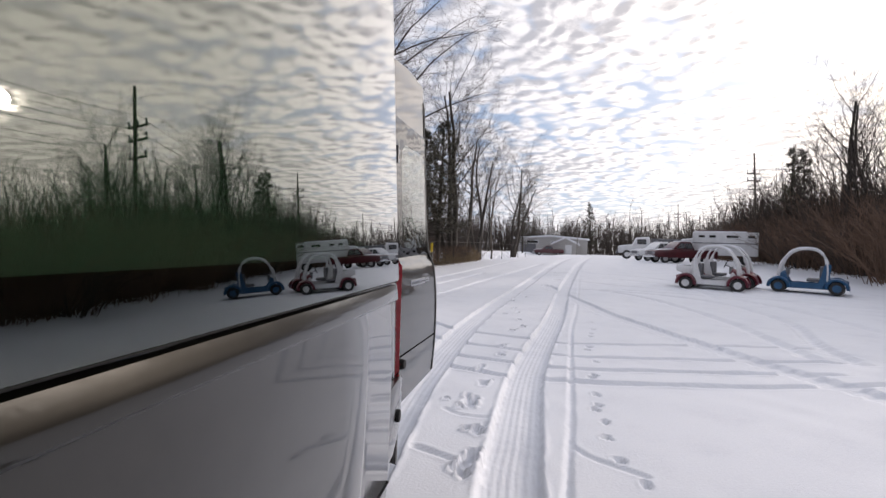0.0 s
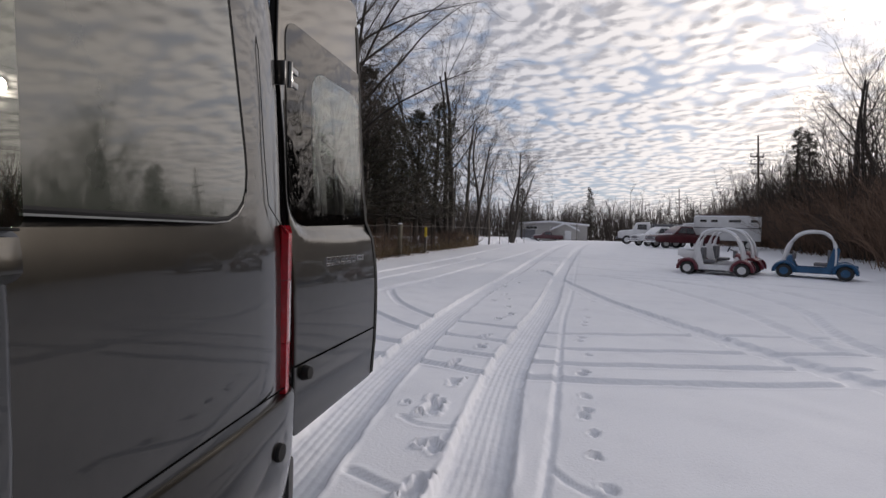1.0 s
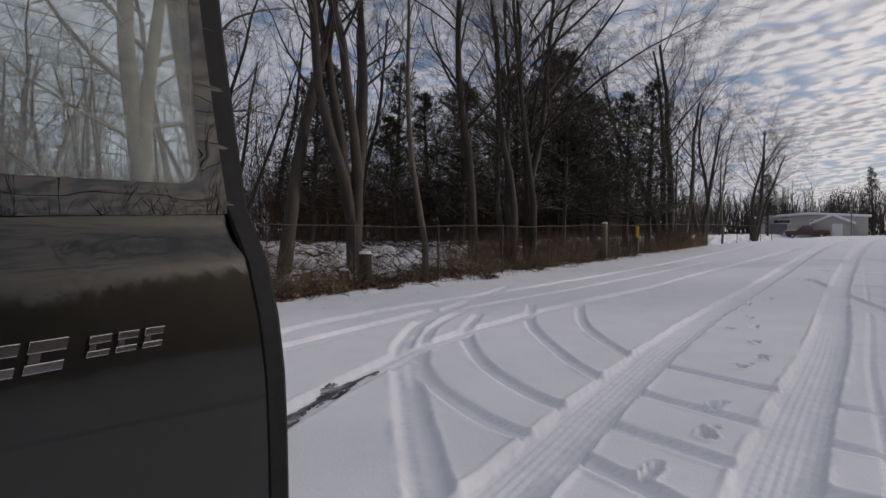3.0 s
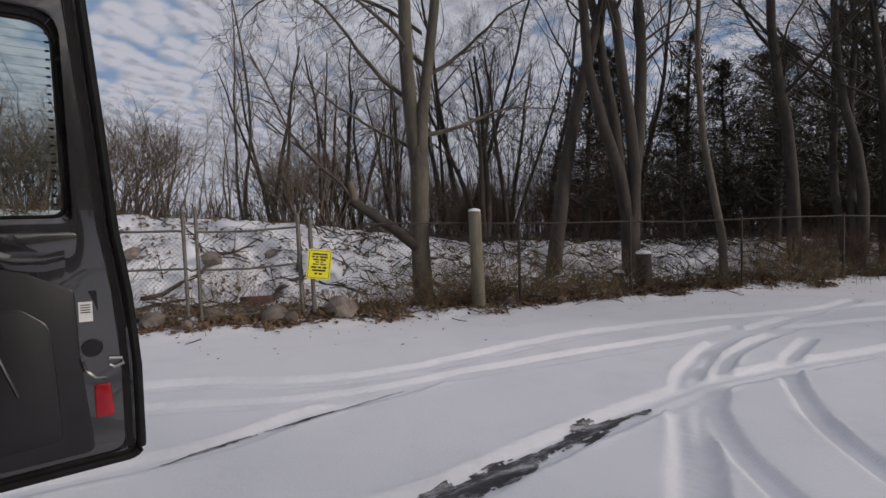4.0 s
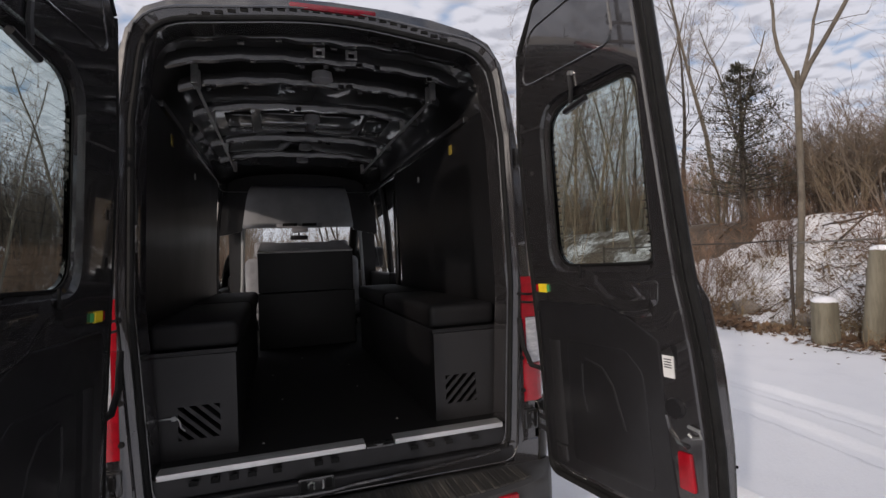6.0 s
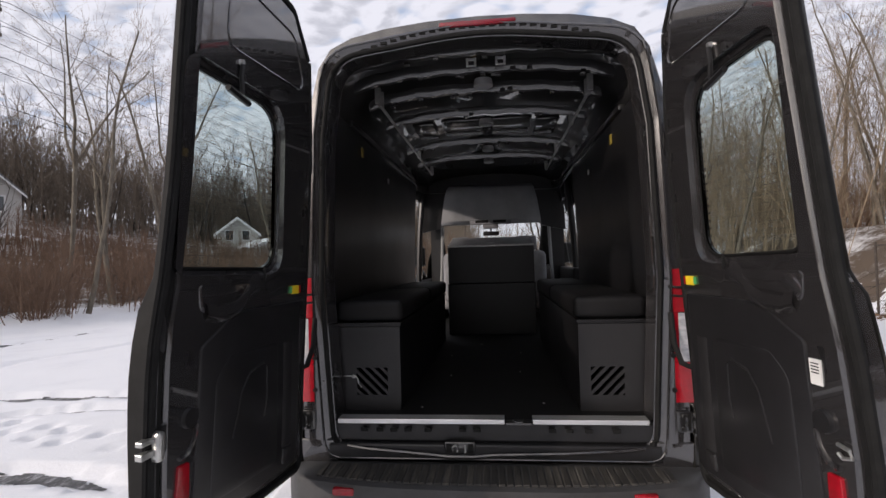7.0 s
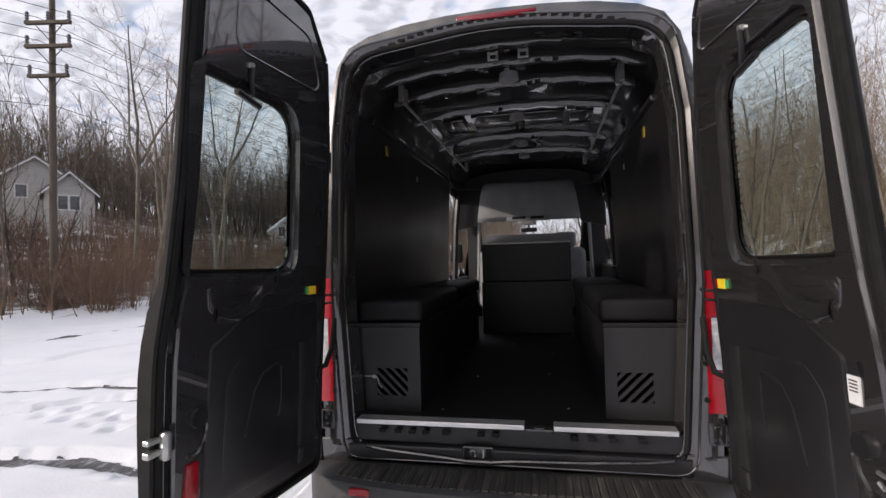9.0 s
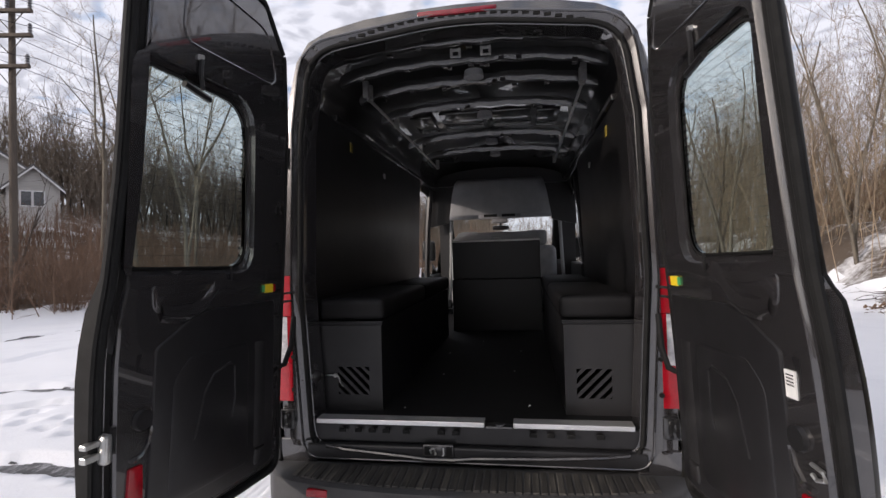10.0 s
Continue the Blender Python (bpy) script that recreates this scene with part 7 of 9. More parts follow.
rng = random.Random(9)
for k in range(30):      # taller trees in the brush, far side
    y = rng.uniform(14, 75)
    x = ex(y) + rng.uniform(3, 16)
    plant("tree", rng.choice((far_a, far_b, far_c)), x, y, "bare tree rising from the brush", "tree", None, rng.random() * 6, rng.uniform(0.5, 0.85), "trees beyond the brush")
for x, y, sz in ((24.5, 31, 1.15), (27.5, 34, 1.0), (26.5, 26, 0.65), (30, 28, 1.1)):
    plant("tree", spreading, x, y, "bare wide-crowned tree in the brush", "tree", None, rng.random() * 6, sz, "trees beyond the brush")
for k in range(26):      # wood behind the fence
    y = rng.uniform(10, 75)
    x = fx(y) - rng.uniform(6, 26)
    plant("tree", rng.choice((far_a, far_b, far_a)), x, y, "bare tree in the wood behind the fence", "tree", None, rng.random() * 6, rng.uniform(0.7, 1.1), "wood behind the fence")
for k in range(34):      # end of the lot
    x = rng.uniform(-25, 60)
    y = rng.uniform(108, 135)
    plant("tree", rng.choice((far_a, far_b, far_c)), x, y, "bare tree at the far end of the lot", "tree", None, rng.random() * 6, rng.uniform(0.6, 1.0), "far trees")
for k in range(60):      # wooded slope behind the houses
    a = radians(rng.uniform(-172, -92))
    r = rng.uniform(86, 125)
    x, y = -r * math.sin(a), r * math.cos(a)
    plant("tree", rng.choice((far_a, far_b, far_c)), x, y, "bare tree on the wooded slope", "tree", None, rng.random() * 6, rng.uniform(0.75, 1.15), "trees on the slope")
for k in range(24):      # woods ahead of the van and behind the bank
    a = radians(rng.uniform(100, 185))
    r = rng.uniform(26, 50)
    x, y = -r * math.sin(a), r * math.cos(a)
    if x > 3.0 or abs(x) < 4:
        continue
    plant("tree", rng.choice((far_a, far_b, far_c)), x, y, "bare tree in the wood beyond the bank", "tree", None, rng.random() * 6, rng.uniform(0.6, 0.95), "wood beyond the bank")

# ---- chain-link fence and its gate ----
fence = thing("chain_link_fence", "rusty chain-link fence with steel posts along the bank", "fence")
post_y = [-9.0, -6.0, -3.4]
posts = []


def fpost(x, y, h, r=0.03, mat=RUSTY, lean=(0, 0)):
    bm = bmesh.new()
    z = gz(x, y)
    cyl(bm, (x, y, z - 0.1), (x + lean[0], y + lean[1], z + h), r, r, 10)
    cyl(bm, (x + lean[0], y + lean[1], z + h), (x + lean[0], y + lean[1], z + h + 0.03), r * 1.15, r * 0.5, 10)
    return part("post", bm, mat, fence, smooth=True)


line_y = [-9.0, -6.0, -3.6, 6.9, 9.6, 12.4, 15.2, 18.0, 21.0, 24.2, 27.6, 31, 35, 39, 43, 48, 53, 58, 64]
for y in line_y:
    fpost(fx(y), y, 1.55, 0.026)
for k in range(len(line_y) - 1):
    ya, yb = line_y[k], line_y[k + 1]
    if ya == -3.6:
        ya, yb = 3.9, 6.9
    bm = bmesh.new()
    tube(bm, [(fx(ya), ya, gz(fx(ya), ya) + 1.50), (fx((ya + yb) / 2), (ya + yb) / 2, gz(fx((ya + yb) / 2), (ya + yb) / 2) + 1.47), (fx(yb), yb, gz(fx(yb), yb) + 1.50)], 0.017, 6)
    part("top_rail", bm, RUSTY, fence, smooth=True)


def mesh_panel(pa, pb, h, za, zb, pitch=0.075):
    """Woven wire between two posts."""
    T = Tubes()
    pa, pb = Vector(pa), Vector(pb)
    L = (pb - pa).length
    n = int((L + h) / pitch)
    for s in (1, -1):
        for k in range(n):
            u0 = -h + k * pitch
            a0, a1 = max(u0, 0.0), min(u0 + h, L)
            if a1 <= a0:
                continue
            z0, z1 = a0 - u0, a1 - u0
            if s < 0:
                z0, z1 = h - z0, h - z1
            f0, f1 = a0 / L, a1 / L
            p = pa.lerp(pb, f0); q = pa.lerp(pb, f1)
            T.add([Vector((p.x, p.y, za + (zb - za) * f0 + z0)), Vector((q.x, q.y, za + (zb - za) * f1 + z1))], [0.0021, 0.0021], 3)
    return T


for k in range(len(line_y) - 1):
    ya, yb = line_y[k], line_y[k + 1]
    if ya == -3.6:
        ya, yb = 3.9, 6.9
    if ya > 30:
        continue
    T = mesh_panel((fx(ya), ya, 0), (fx(yb), yb, 0), 1.42, gz(fx(ya), ya) + 0.06, gz(fx(yb), yb) + 0.06, 0.075 if ya < 14 else 0.12)
    from_arrays("wire_mesh", T.v, T.f, RUSTY, fence, "woven wire mesh", kind="stuff")

gate = thing("chain_link_gate", "sagging double chain-link gate held shut between steel posts", "gate")
GP = [(a, b, top - gz(a, b)) for a, b, top in ((-8.2, -0.50, 1.80), (-8.1, -0.33, 1.98), (-7.48, 1.22, 1.88), (-7.38, 1.40, 1.93), (-6.98, 2.89, 1.81), (-6.88, 3.06, 1.78))]
for i, (x, y, h) in enumerate(GP):
    bm = bmesh.new()
    z = gz(x, y)
    cyl(bm, (x, y + 0.03, z - 0.1), (x - 0.02, y - 0.01, z + h - 0.04), 0.036 if i in (0, 4, 5) else 0.028, n=12)
    cyl(bm, (x - 0.02, y - 0.01, z + h - 0.04), (x - 0.02, y - 0.01, z + h), 0.03, 0.012, 10)
    part("gate_post", bm, GALV, gate, "galvanised steel post", smooth=True)
for a, b in ((1, 2), (3, 4)):
    (xa, ya, ha), (xb, yb, hb) = GP[a], GP[b]
    za, zb = gz(xa, ya), gz(xb, yb)
    for fz in (0.12, 0.86, 1.46):
        bm = bmesh.new()
        tube(bm, [(xa, ya, za + fz), ((xa + xb) / 2, (ya + yb) / 2, (za + zb) / 2 + fz - 0.03), (xb, yb, zb + fz)], 0.018, 7)
        part("gate_rail", bm, GALV, gate, smooth=True)
    T = mesh_panel((xa, ya, 0), (xb, yb, 0), 1.38, za + 0.1, zb + 0.1)
    from_arrays("wire_mesh", T.v, T.f, GALV, gate, "woven wire mesh", kind="stuff")
bm = bmesh.new()
tube(bm, [(GP[2][0], GP[2][1], gz(*GP[2][:2]) + 0.9), ((GP[2][0] + GP[3][0]) / 2, (GP[2][1] + GP[3][1]) / 2, gz(*GP[2][:2]) + 0.82), (GP[3][0], GP[3][1], gz(*GP[3][:2]) + 0.9)], 0.014, 6)
part("gate_chain", bm, GALV, gate, "rusty chain", smooth=True)
bm = bmesh.new()
(xa, ya, ha), (xb, yb, hb) = GP[0], (fx(-3.6), -3.6, 1.5)
tube(bm, [(xa, ya, gz(xa, ya) + 1.46), (xb, yb, gz(xb, yb) + 1.45)], 0.017, 6)
part("side_rail", bm, GALV, gate)
T = mesh_panel((xa, ya, 0), (xb, yb, 0), 1.38, gz(xa, ya) + 0.06, gz(xb, yb) + 0.06)
from_arrays("wire_mesh", T.v, T.f, GALV, gate, "woven wire mesh", kind="stuff")

# yellow notice hanging aslant
SIGN = material("yellow_notice_paint", (0.86, 0.80, 0.03), (0.78, 0.70, 0.03), rough=0.45, scale=6, rough_var=0.1)
sign = thing("warning_notice", "bright yellow notice hanging aslant on the gate post", "sign",
             Matrix.Translation((-6.80, 3.165, 0.955)) @ Matrix.Rotation(radians(79), 4, "Z") @ Matrix.Rotation(radians(7), 4, "Y") @ Matrix.Scale(0.90, 4))
to_sign = lambda x, z, v: (x, -v, z)
bm = bmesh.new()
slab(bm, rpoly([(-0.21, -0.27, 0.03), (0.21, -0.27, 0.03), (0.21, 0.27, 0.03), (-0.21, 0.27, 0.03)], 4), to_sign, 0.0, 0.006, 0.001)
plate = part("plate", bm, SIGN, sign)
o, i_ = loops_of((0, 0), [(-0.19, -0.25), (0.19, -0.25), (0.19, 0.25), (-0.19, 0.25)], [(-0.182, -0.242), (0.182, -0.242), (0.182, 0.242), (-0.182, 0.242)])
bm = bmesh.new()
skin(bm, [[to_sign(x, z, 0.0062) for x, z in o], [to_sign(x, z, 0.0072) for x, z in o], [to_sign(x, z, 0.0072) for x, z in i_], [to_sign(x, z, 0.0062) for x, z in i_]])
part("border", bm, INK, sign, "thin black border")
for z, runs, h in ((0.185, (0.26,), 0.030), (0.135, (0.05, 0.04, 0.14), 0.030), (0.085, (0.10, 0.10), 0.030), (0.04, (0.06, 0.05), 0.022), (0.0, (0.11, 0.10), 0.022),
                   (-0.055, (0.09, 0.06, 0.07), 0.034), (-0.110, (0.24,), 0.034), (-0.17, (0.05, 0.06), 0.034)):
    tot = sum(runs) + 0.025 * (len(runs) - 1)
    x = -tot / 2
    for w in runs:
        bm = bmesh.new()
        slab(bm, [(x, z - h / 2), (x + w, z - h / 2), (x + w, z + h / 2), (x, z + h / 2)], to_sign, 0.0061, 0.0075)
        part("print_bar", bm, INK, sign)
        x += w + 0.025


def wooden_post(x, y, h, r, label, cap=True, mat=WOOD, lean=(0, 0)):
    z = gz(x, y)
    ob = thing("wooden_post", label, "post", Matrix.Translation((x, y, z)))
    bm = bmesh.new()
    rings = []
    rg = random.Random(int(abs(x) * 100 + y * 10))
    for t in (-0.1, 0.0, 0.25, 0.5, 0.75, 0.97, 1.0):
        rr = r * (1.08 - 0.1 * t) * (0.94 if t == 1.0 else 1)
        rings.append([(lean[0] * t + rr * math.cos(a) * rg.uniform(0.95, 1.05), lean[1] * t + rr * math.sin(a) * rg.uniform(0.95, 1.05), h * t) for a in [2 * math.pi * j / 14 for j in range(14)]])
    rw = skin(bm, rings)
    bm.faces.new(rw[-1])
    part("shaft", bm, mat, ob, smooth=True)
    if cap:
        bm = bmesh.new()
        bmesh.ops.create_icosphere(bm, subdivisions=2, radius=1.0, matrix=Matrix.Translation((lean[0], lean[1], h)) @ Matrix.Diagonal((r * 1.02, r * 1.0, r * 0.45, 1)))
        part("snow_cap", bm, SNOWCAP, ob, "small cap of snow", smooth=True)
    return ob


wooden_post(-6.30, 5.90, 1.72, 0.115, "round weathered wooden post capped with snow", lean=(-0.03, -0.03))
wooden_post(-3.15, 22.9, 1.55, 0.12, "dark round wooden post capped with snow")
wooden_post(-2.35, 26.6, 1.35, 0.06, "thin post with a yellow tag", False, GALV)
wooden_post(-7.75, -2.35, 1.35, 0.13, "split wooden post leaning at the bank, snow on top", True, WOOD, (0.02, 0.16))
wooden_post(-7.55, -2.85, 0.62, 0.17, "short sawn log end capped with snow", True)
wooden_post(-6.35, 10.25, 0.78, 0.17, "broken grey tree stump beside the fence", True, BARK)
wooden_post(-6.75, 9.9, 0.35, 0.13, "low stump capped with snow", True, BARK)
bm = bmesh.new()
box(bm, -2.42, -2.28, 26.50, 26.53, gz(-2.35, 26.6) + 0.85, gz(-2.35, 26.6) + 1.40, 0.004)
part("yellow_tag", bm, YELLOW, None, "upright yellow tag fixed to a fence post", category="marker")


# stones along the foot of the bank
def stone(x, y, r, seed, snow=False, lift=0.0):
    rg = random.Random(seed)
    r *= 0.8
    bm = bmesh.new()
    bmesh.ops.create_icosphere(bm, subdivisions=2, radius=r)
    off = rg.random() * 10
    for v in bm.verts:
        k = 1 + 0.45 * noise.noise(v.co / r * 0.9 + Vector((off, 0, 0))) + 0.20 * noise.noise(v.co / r * 2.4 + Vector((0, off, 0)))
        v.co = Vector((v.co.x * k * rg.uniform(0.99, 1.01) * 1.15, v.co.y * k * 1.15, v.co.z * k * 0.85))
    ob = part("stone", bm, ROCK, None, "rough brown field stone at the foot of the bank", smooth=True, category="stone", group="stones on the bank")
    ob.matrix_world = Matrix.Translation((x, y, gz(x, y) + r * 0.35 + lift)) @ Matrix.Rotation(rg.random() * 6, 4, "Z")
    return ob


rng = random.Random(31)
for x, y, r in ((-7.45, 0.75, 0.25), (-7.55, 1.6, 0.17), (-7.85, -0.1, 0.17), (-8.05, -0.75, 0.15), (-7.05, 2.5, 0.24), (-6.75, 3.55, 0.30), (-7.3, 1.95, 0.12), (-8.0, -1.5, 0.17),
                (-9.6, 1.7, 0.22), (-10.6, 0.3, 0.25), (-10.9, -1.0, 0.22), (-9.4, -2.6, 0.2), (-9.9, 2.9, 0.16), (-8.3, -3.6, 0.2), (-8.6, -5.0, 0.24), (-9.2, 0.2, 0.14)):
    stone(x, y, r, int(r * 1000 + y * 7))
for k in range(26):
    y = rng.uniform(-7, 8)
    x = fx(y) + rng.uniform(-0.4, 0.25)
    stone(x, y, rng.uniform(0.05, 0.12), 200 + k)

# fallen branches, dead leaves and litter
def fallen(x, y, length, ang, seed, r=0.03):
    rg = random.Random(seed)
    T = Tubes()
    d = Vector((math.cos(ang), math.sin(ang), 0.0))
    p = Vector((x, y, gz(x, y) + r))
    pts = [p]
    n = 7
    for i in range(n):
        d = sway(rg, d, 0.14)
        q = pts[-1] + d * length / n
        q.z = gz(q.x, q.y) + r * 0.7 + 0.05 * rg.random() * length * 0.2
        pts.append(q)
    T.add(pts, [r * (1 - 0.11 * i) for i in range(n + 1)], 5)
    for i in range(2, n):
        for k in range(2):
            e = sway(rg, d, 0.7)
            e.z = abs(e.z) * 0.5
            T.add([pts[i], pts[i] + e * length * 0.12, pts[i] + sway(rg, e, 0.3) * length * 0.22], [r * 0.4, r * 0.3, r * 0.12], 3)
    from_arrays("fallen_branch", T.v, T.f, BARK if seed % 3 else TWIG, None, "fallen bare branch lying on the snowy bank", smooth=True, category="branch", group="fallen branches")


rng = random.Random(18)
for k in range(34):
    y = rng.uniform(-9, 20)
    x = fx(y) - rng.uniform(0.1, 5.0)
    fallen(x, y, rng.uniform(0.6, 2.4), rng.uniform(0, 6.28), 300 + k, rng.uniform(0.012, 0.035))
for k in range(22):
    y = rng.uniform(-3, 12)
    x = fx(y) + rng.uniform(0.1, 0.9)
    fallen(x, y, rng.uniform(0.2, 0.7), rng.uniform(0, 6.28), 400 + k, 0.008)
T = Tubes()
for k in range(3600):      # brushwood strewn over the bank
    y = rng.uniform(-12, 30)
    x = fx(y) - rng.uniform(-0.2, 5.5)
    if y < 4 and k % 5 < 4:
        continue
    L = rng.uniform(0.15, 0.85)
    a = rng.uniform(0, 6.28)
    q = (x + math.cos(a) * L, y + math.sin(a) * L)
    p0, p1 = Vector((x, y, gz(x, y) + 0.01)), Vector((q[0], q[1], gz(*q) + rng.uniform(0.0, 0.22)))
    mid = p0.lerp(p1, 0.5) + Vector((rng.gauss(0, 0.05), rng.gauss(0, 0.05), 0.05))
    r = rng.uniform(0.006, 0.02)
    T.add([p0, mid, p1], [r, r * 0.8, r * 0.35], 3)
    T.add([mid, mid + Vector((rng.gauss(0, 0.2), rng.gauss(0, 0.2), 0.12))], [r * 0.6, r * 0.2], 3)
from_arrays("brushwood", T.v, T.f, BARK, None, "dead sticks strewn over the snowy bank", category="sticks", kind="stuff")
fallen(-8.6, 0.55, 2.9, 2.2, 501, 0.05)
fallen(-8.1, 0.1, 2.6, 1.9, 502, 0.045)
fallen(-8.2, 2.6, 2.2, 2.6, 503, 0.05)

T = Tubes()
rng = random.Random(63)
for k in range(46000):
    y = rng.uniform(-10, 26)
    clot = noise.noise(Vector((y * 0.9, k % 7, 0.3)))
    off = rng.gauss(-0.25 + 0.25 * clot, 0.30) if k % 3 else -rng.uniform(0, 5.5)
    if noise.noise(Vector((y * 1.1, off * 1.3, 4.0))) < -0.12 and off < -0.4:
        continue
    if off > -0.5 and noise.noise(Vector((y * 1.7, off * 2.2, 9.0))) < 0.02:
        continue
    x = fx(y) + off
    p = Vector((x, y, gz(x, y) + rng.uniform(0.004, 0.03 if off > -0.6 else 0.05)))
    d = Vector((rng.gauss(0, 1), rng.gauss(0, 1), rng.gauss(0, 0.45))).normalized()
    T.card(p, d, rng.uniform(0.02, 0.05), rng.uniform(0.06, 0.14))
from_arrays("leaf_litter", T.v, T.f, LEAF, None, "scattered dead brown leaves along the snowy bank", category="leaves", kind="stuff")
T = Tubes()
for k in range(150):      # drifts of leaves spilling on to the snow
    y = rng.uniform(-6, 14)
    off = rng.gauss(0.10, 0.26)
    for q in range(rng.randint(20, 70)):
        yy, xx = y + rng.gauss(0, 0.16), fx(y) + off + rng.gauss(0, 0.09)
        p = Vector((xx, yy, gz(xx, yy) + rng.uniform(0.004, 0.05)))
        T.card(p, Vector((rng.gauss(0, 1), rng.gauss(0, 1), rng.gauss(0, 0.5))).normalized(), rng.uniform(0.02, 0.045), rng.uniform(0.06, 0.13))
from_arrays("leaf_drift", T.v, T.f, LEAF, None, "drifts of dead leaves spilling on to the snow", category="leaves", kind="stuff")
T = Tubes()
for k in range(6500):
    y = rng.uniform(-4, 34)
    x = fx(y) + rng.gauss(-0.3, 0.35)
    p = Vector((x, y, gz(x, y) - 0.02))
    h = rng.uniform(0.15, 0.55)
    d = sway(rng, Vector((rng.gauss(0, 0.4), rng.gauss(0, 0.4), 1)).normalized(), 0.15)
    T.add([p, p + d * h * 0.5, p + sway(rng, d, 0.3) * h], [0.004, 0.003, 0.0012], 3)
from_arrays("dry_grass", T.v, T.f, GRASS, None, "sparse dry grass stalks at the fence", category="grass", kind="stuff")
T = Tubes()
for k in range(2600):
    x, y = rng.uniform(-7, 2), rng.uniform(-4, 14)
    if x > fx(y) and rng.random() < math.exp(-(x - fx(y)) / 0.8):
        p = Vector((x, y, gz(x, y) + 0.006))
        T.card(p, Vector((rng.gauss(0, 1), rng.gauss(0, 1), 0.1)).normalized(), 0.012, rng.uniform(0.03, 0.07))
from_arrays("snow_litter", T.v, T.f, LEAF, None, "dark leaf scraps strewn on the snow", category="leaves", kind="stuff")
bm = bmesh.new()
box(bm, -0.28, 0.28, -0.03, 0.03, -0.09, 0.09, 0.01)
cr = part("red_board", bm, material("faded_red_paint", (0.16, 0.06, 0.06), (0.11, 0.045, 0.045), rough=0.7), None, "faded dark red board lying on the bank", category="board")
cr.matrix_world = Matrix.Translation((-8.2, 2.35, gz(-8.2, 2.35) + 0.10)) @ Matrix.Rotation(radians(80), 4, "Z")

# ---- parked vehicles, poles, houses ----
WPAINT = material("white_vehicle_paint", (0.72, 0.72, 0.72), (0.62, 0.62, 0.62), rough=0.35, scale=2, coat=0.5)
RPAINT = material("dark_red_vehicle_paint", (0.085, 0.012, 0.017), (0.050, 0.009, 0.012), rough=0.35, scale=2, coat=0.5)
CARTRED = material("dark_red_cart_plastic", (0.15, 0.020, 0.034), (0.10, 0.015, 0.024), rough=0.4, scale=3)
BPAINT = material("blue_cart_plastic", (0.020, 0.100, 0.215), (0.014, 0.075, 0.165), rough=0.4, scale=3)
GREYP = material("grey_vehicle_trim", (0.16, 0.16, 0.17), (0.10, 0.10, 0.11), rough=0.5)
SIDING = material("pale_lap_siding", (0.44, 0.42, 0.40), (0.36, 0.35, 0.33), rough=0.7, scale=3, stretch=(0.3, 0.3, 7), bump=0.004)
SHINGLE = material("grey_roof_shingle", (0.16, 0.15, 0.15), (0.10, 0.10, 0.10), rough=0.9, scale=5, bump=0.01)
POLEWOOD = material("creosoted_pole_wood", (0.105, 0.085, 0.068), (0.065, 0.052, 0.043), rough=0.9, scale=4, stretch=(1, 1, 0.1), bump=0.005)
DARKWIN = material("dark_window_pane", (0.02, 0.022, 0.025), (0.03, 0.032, 0.035), rough=0.08, scale=2, coat=1.0)


def wheel(parent, x, y, r, w, hub):
    bm = bmesh.new()
    prof = ((r * 0.55, -w / 2), (r * 0.92, -w / 2), (r, -w * 0.32), (r, w * 0.32), (r * 0.92, w / 2), (r * 0.55, w / 2))
    skin(bm, [[(x + q * math.cos(2 * math.pi * i / 22), y + d, r + q * math.sin(2 * math.pi * i / 22)) for i in range(22)] for q, d in prof])
    wh = part("wheel", bm, TYRE, parent, "black tyre", smooth=True)
    bm = bmesh.new()
    cyl(bm, (x, y - w * 0.42, r), (x, y + w * 0.42, r), r * 0.60, n=18)
    cyl(bm, (x, y - w * 0.5, r), (x, y + w * 0.5, r), r * 0.18, n=10)
    part("hub", bm, hub, wh, smooth=True)
    return wh


def arch_pts(x0, x1, z0, top, y, n=18, skew=0.0):
    out = []
    for i in range(n + 1):
        a = math.pi * (1 - i / n)
        c = (x0 + x1) / 2 + (x1 - x0) / 2 * math.copysign(abs(math.cos(a)) ** 0.8, math.cos(a))
        out.append((c + skew * math.sin(a), y, z0 + (top - z0) * abs(math.sin(a)) ** 0.75))
    return out


def loft_x(bm, stations, half):
    """Body from (x, z low, z high, width share) stations with rounded shoulders."""
    rings = []
    for x, lo, hi, w in stations:
        h = half * w
        rings.append([(x, -h, lo), (x, -h, lo + (hi - lo) * 0.7), (x, -h * 0.94, lo + (hi - lo) * 0.92), (x, -h * 0.8, hi), (x, h * 0.8, hi), (x, h * 0.94, lo + (hi - lo) * 0.92), (x, h, lo + (hi - lo) * 0.7), (x, h, lo)])
    rw = skin(bm, rings)
    bm.faces.new(rw[0]); bm.faces.new(rw[-1])


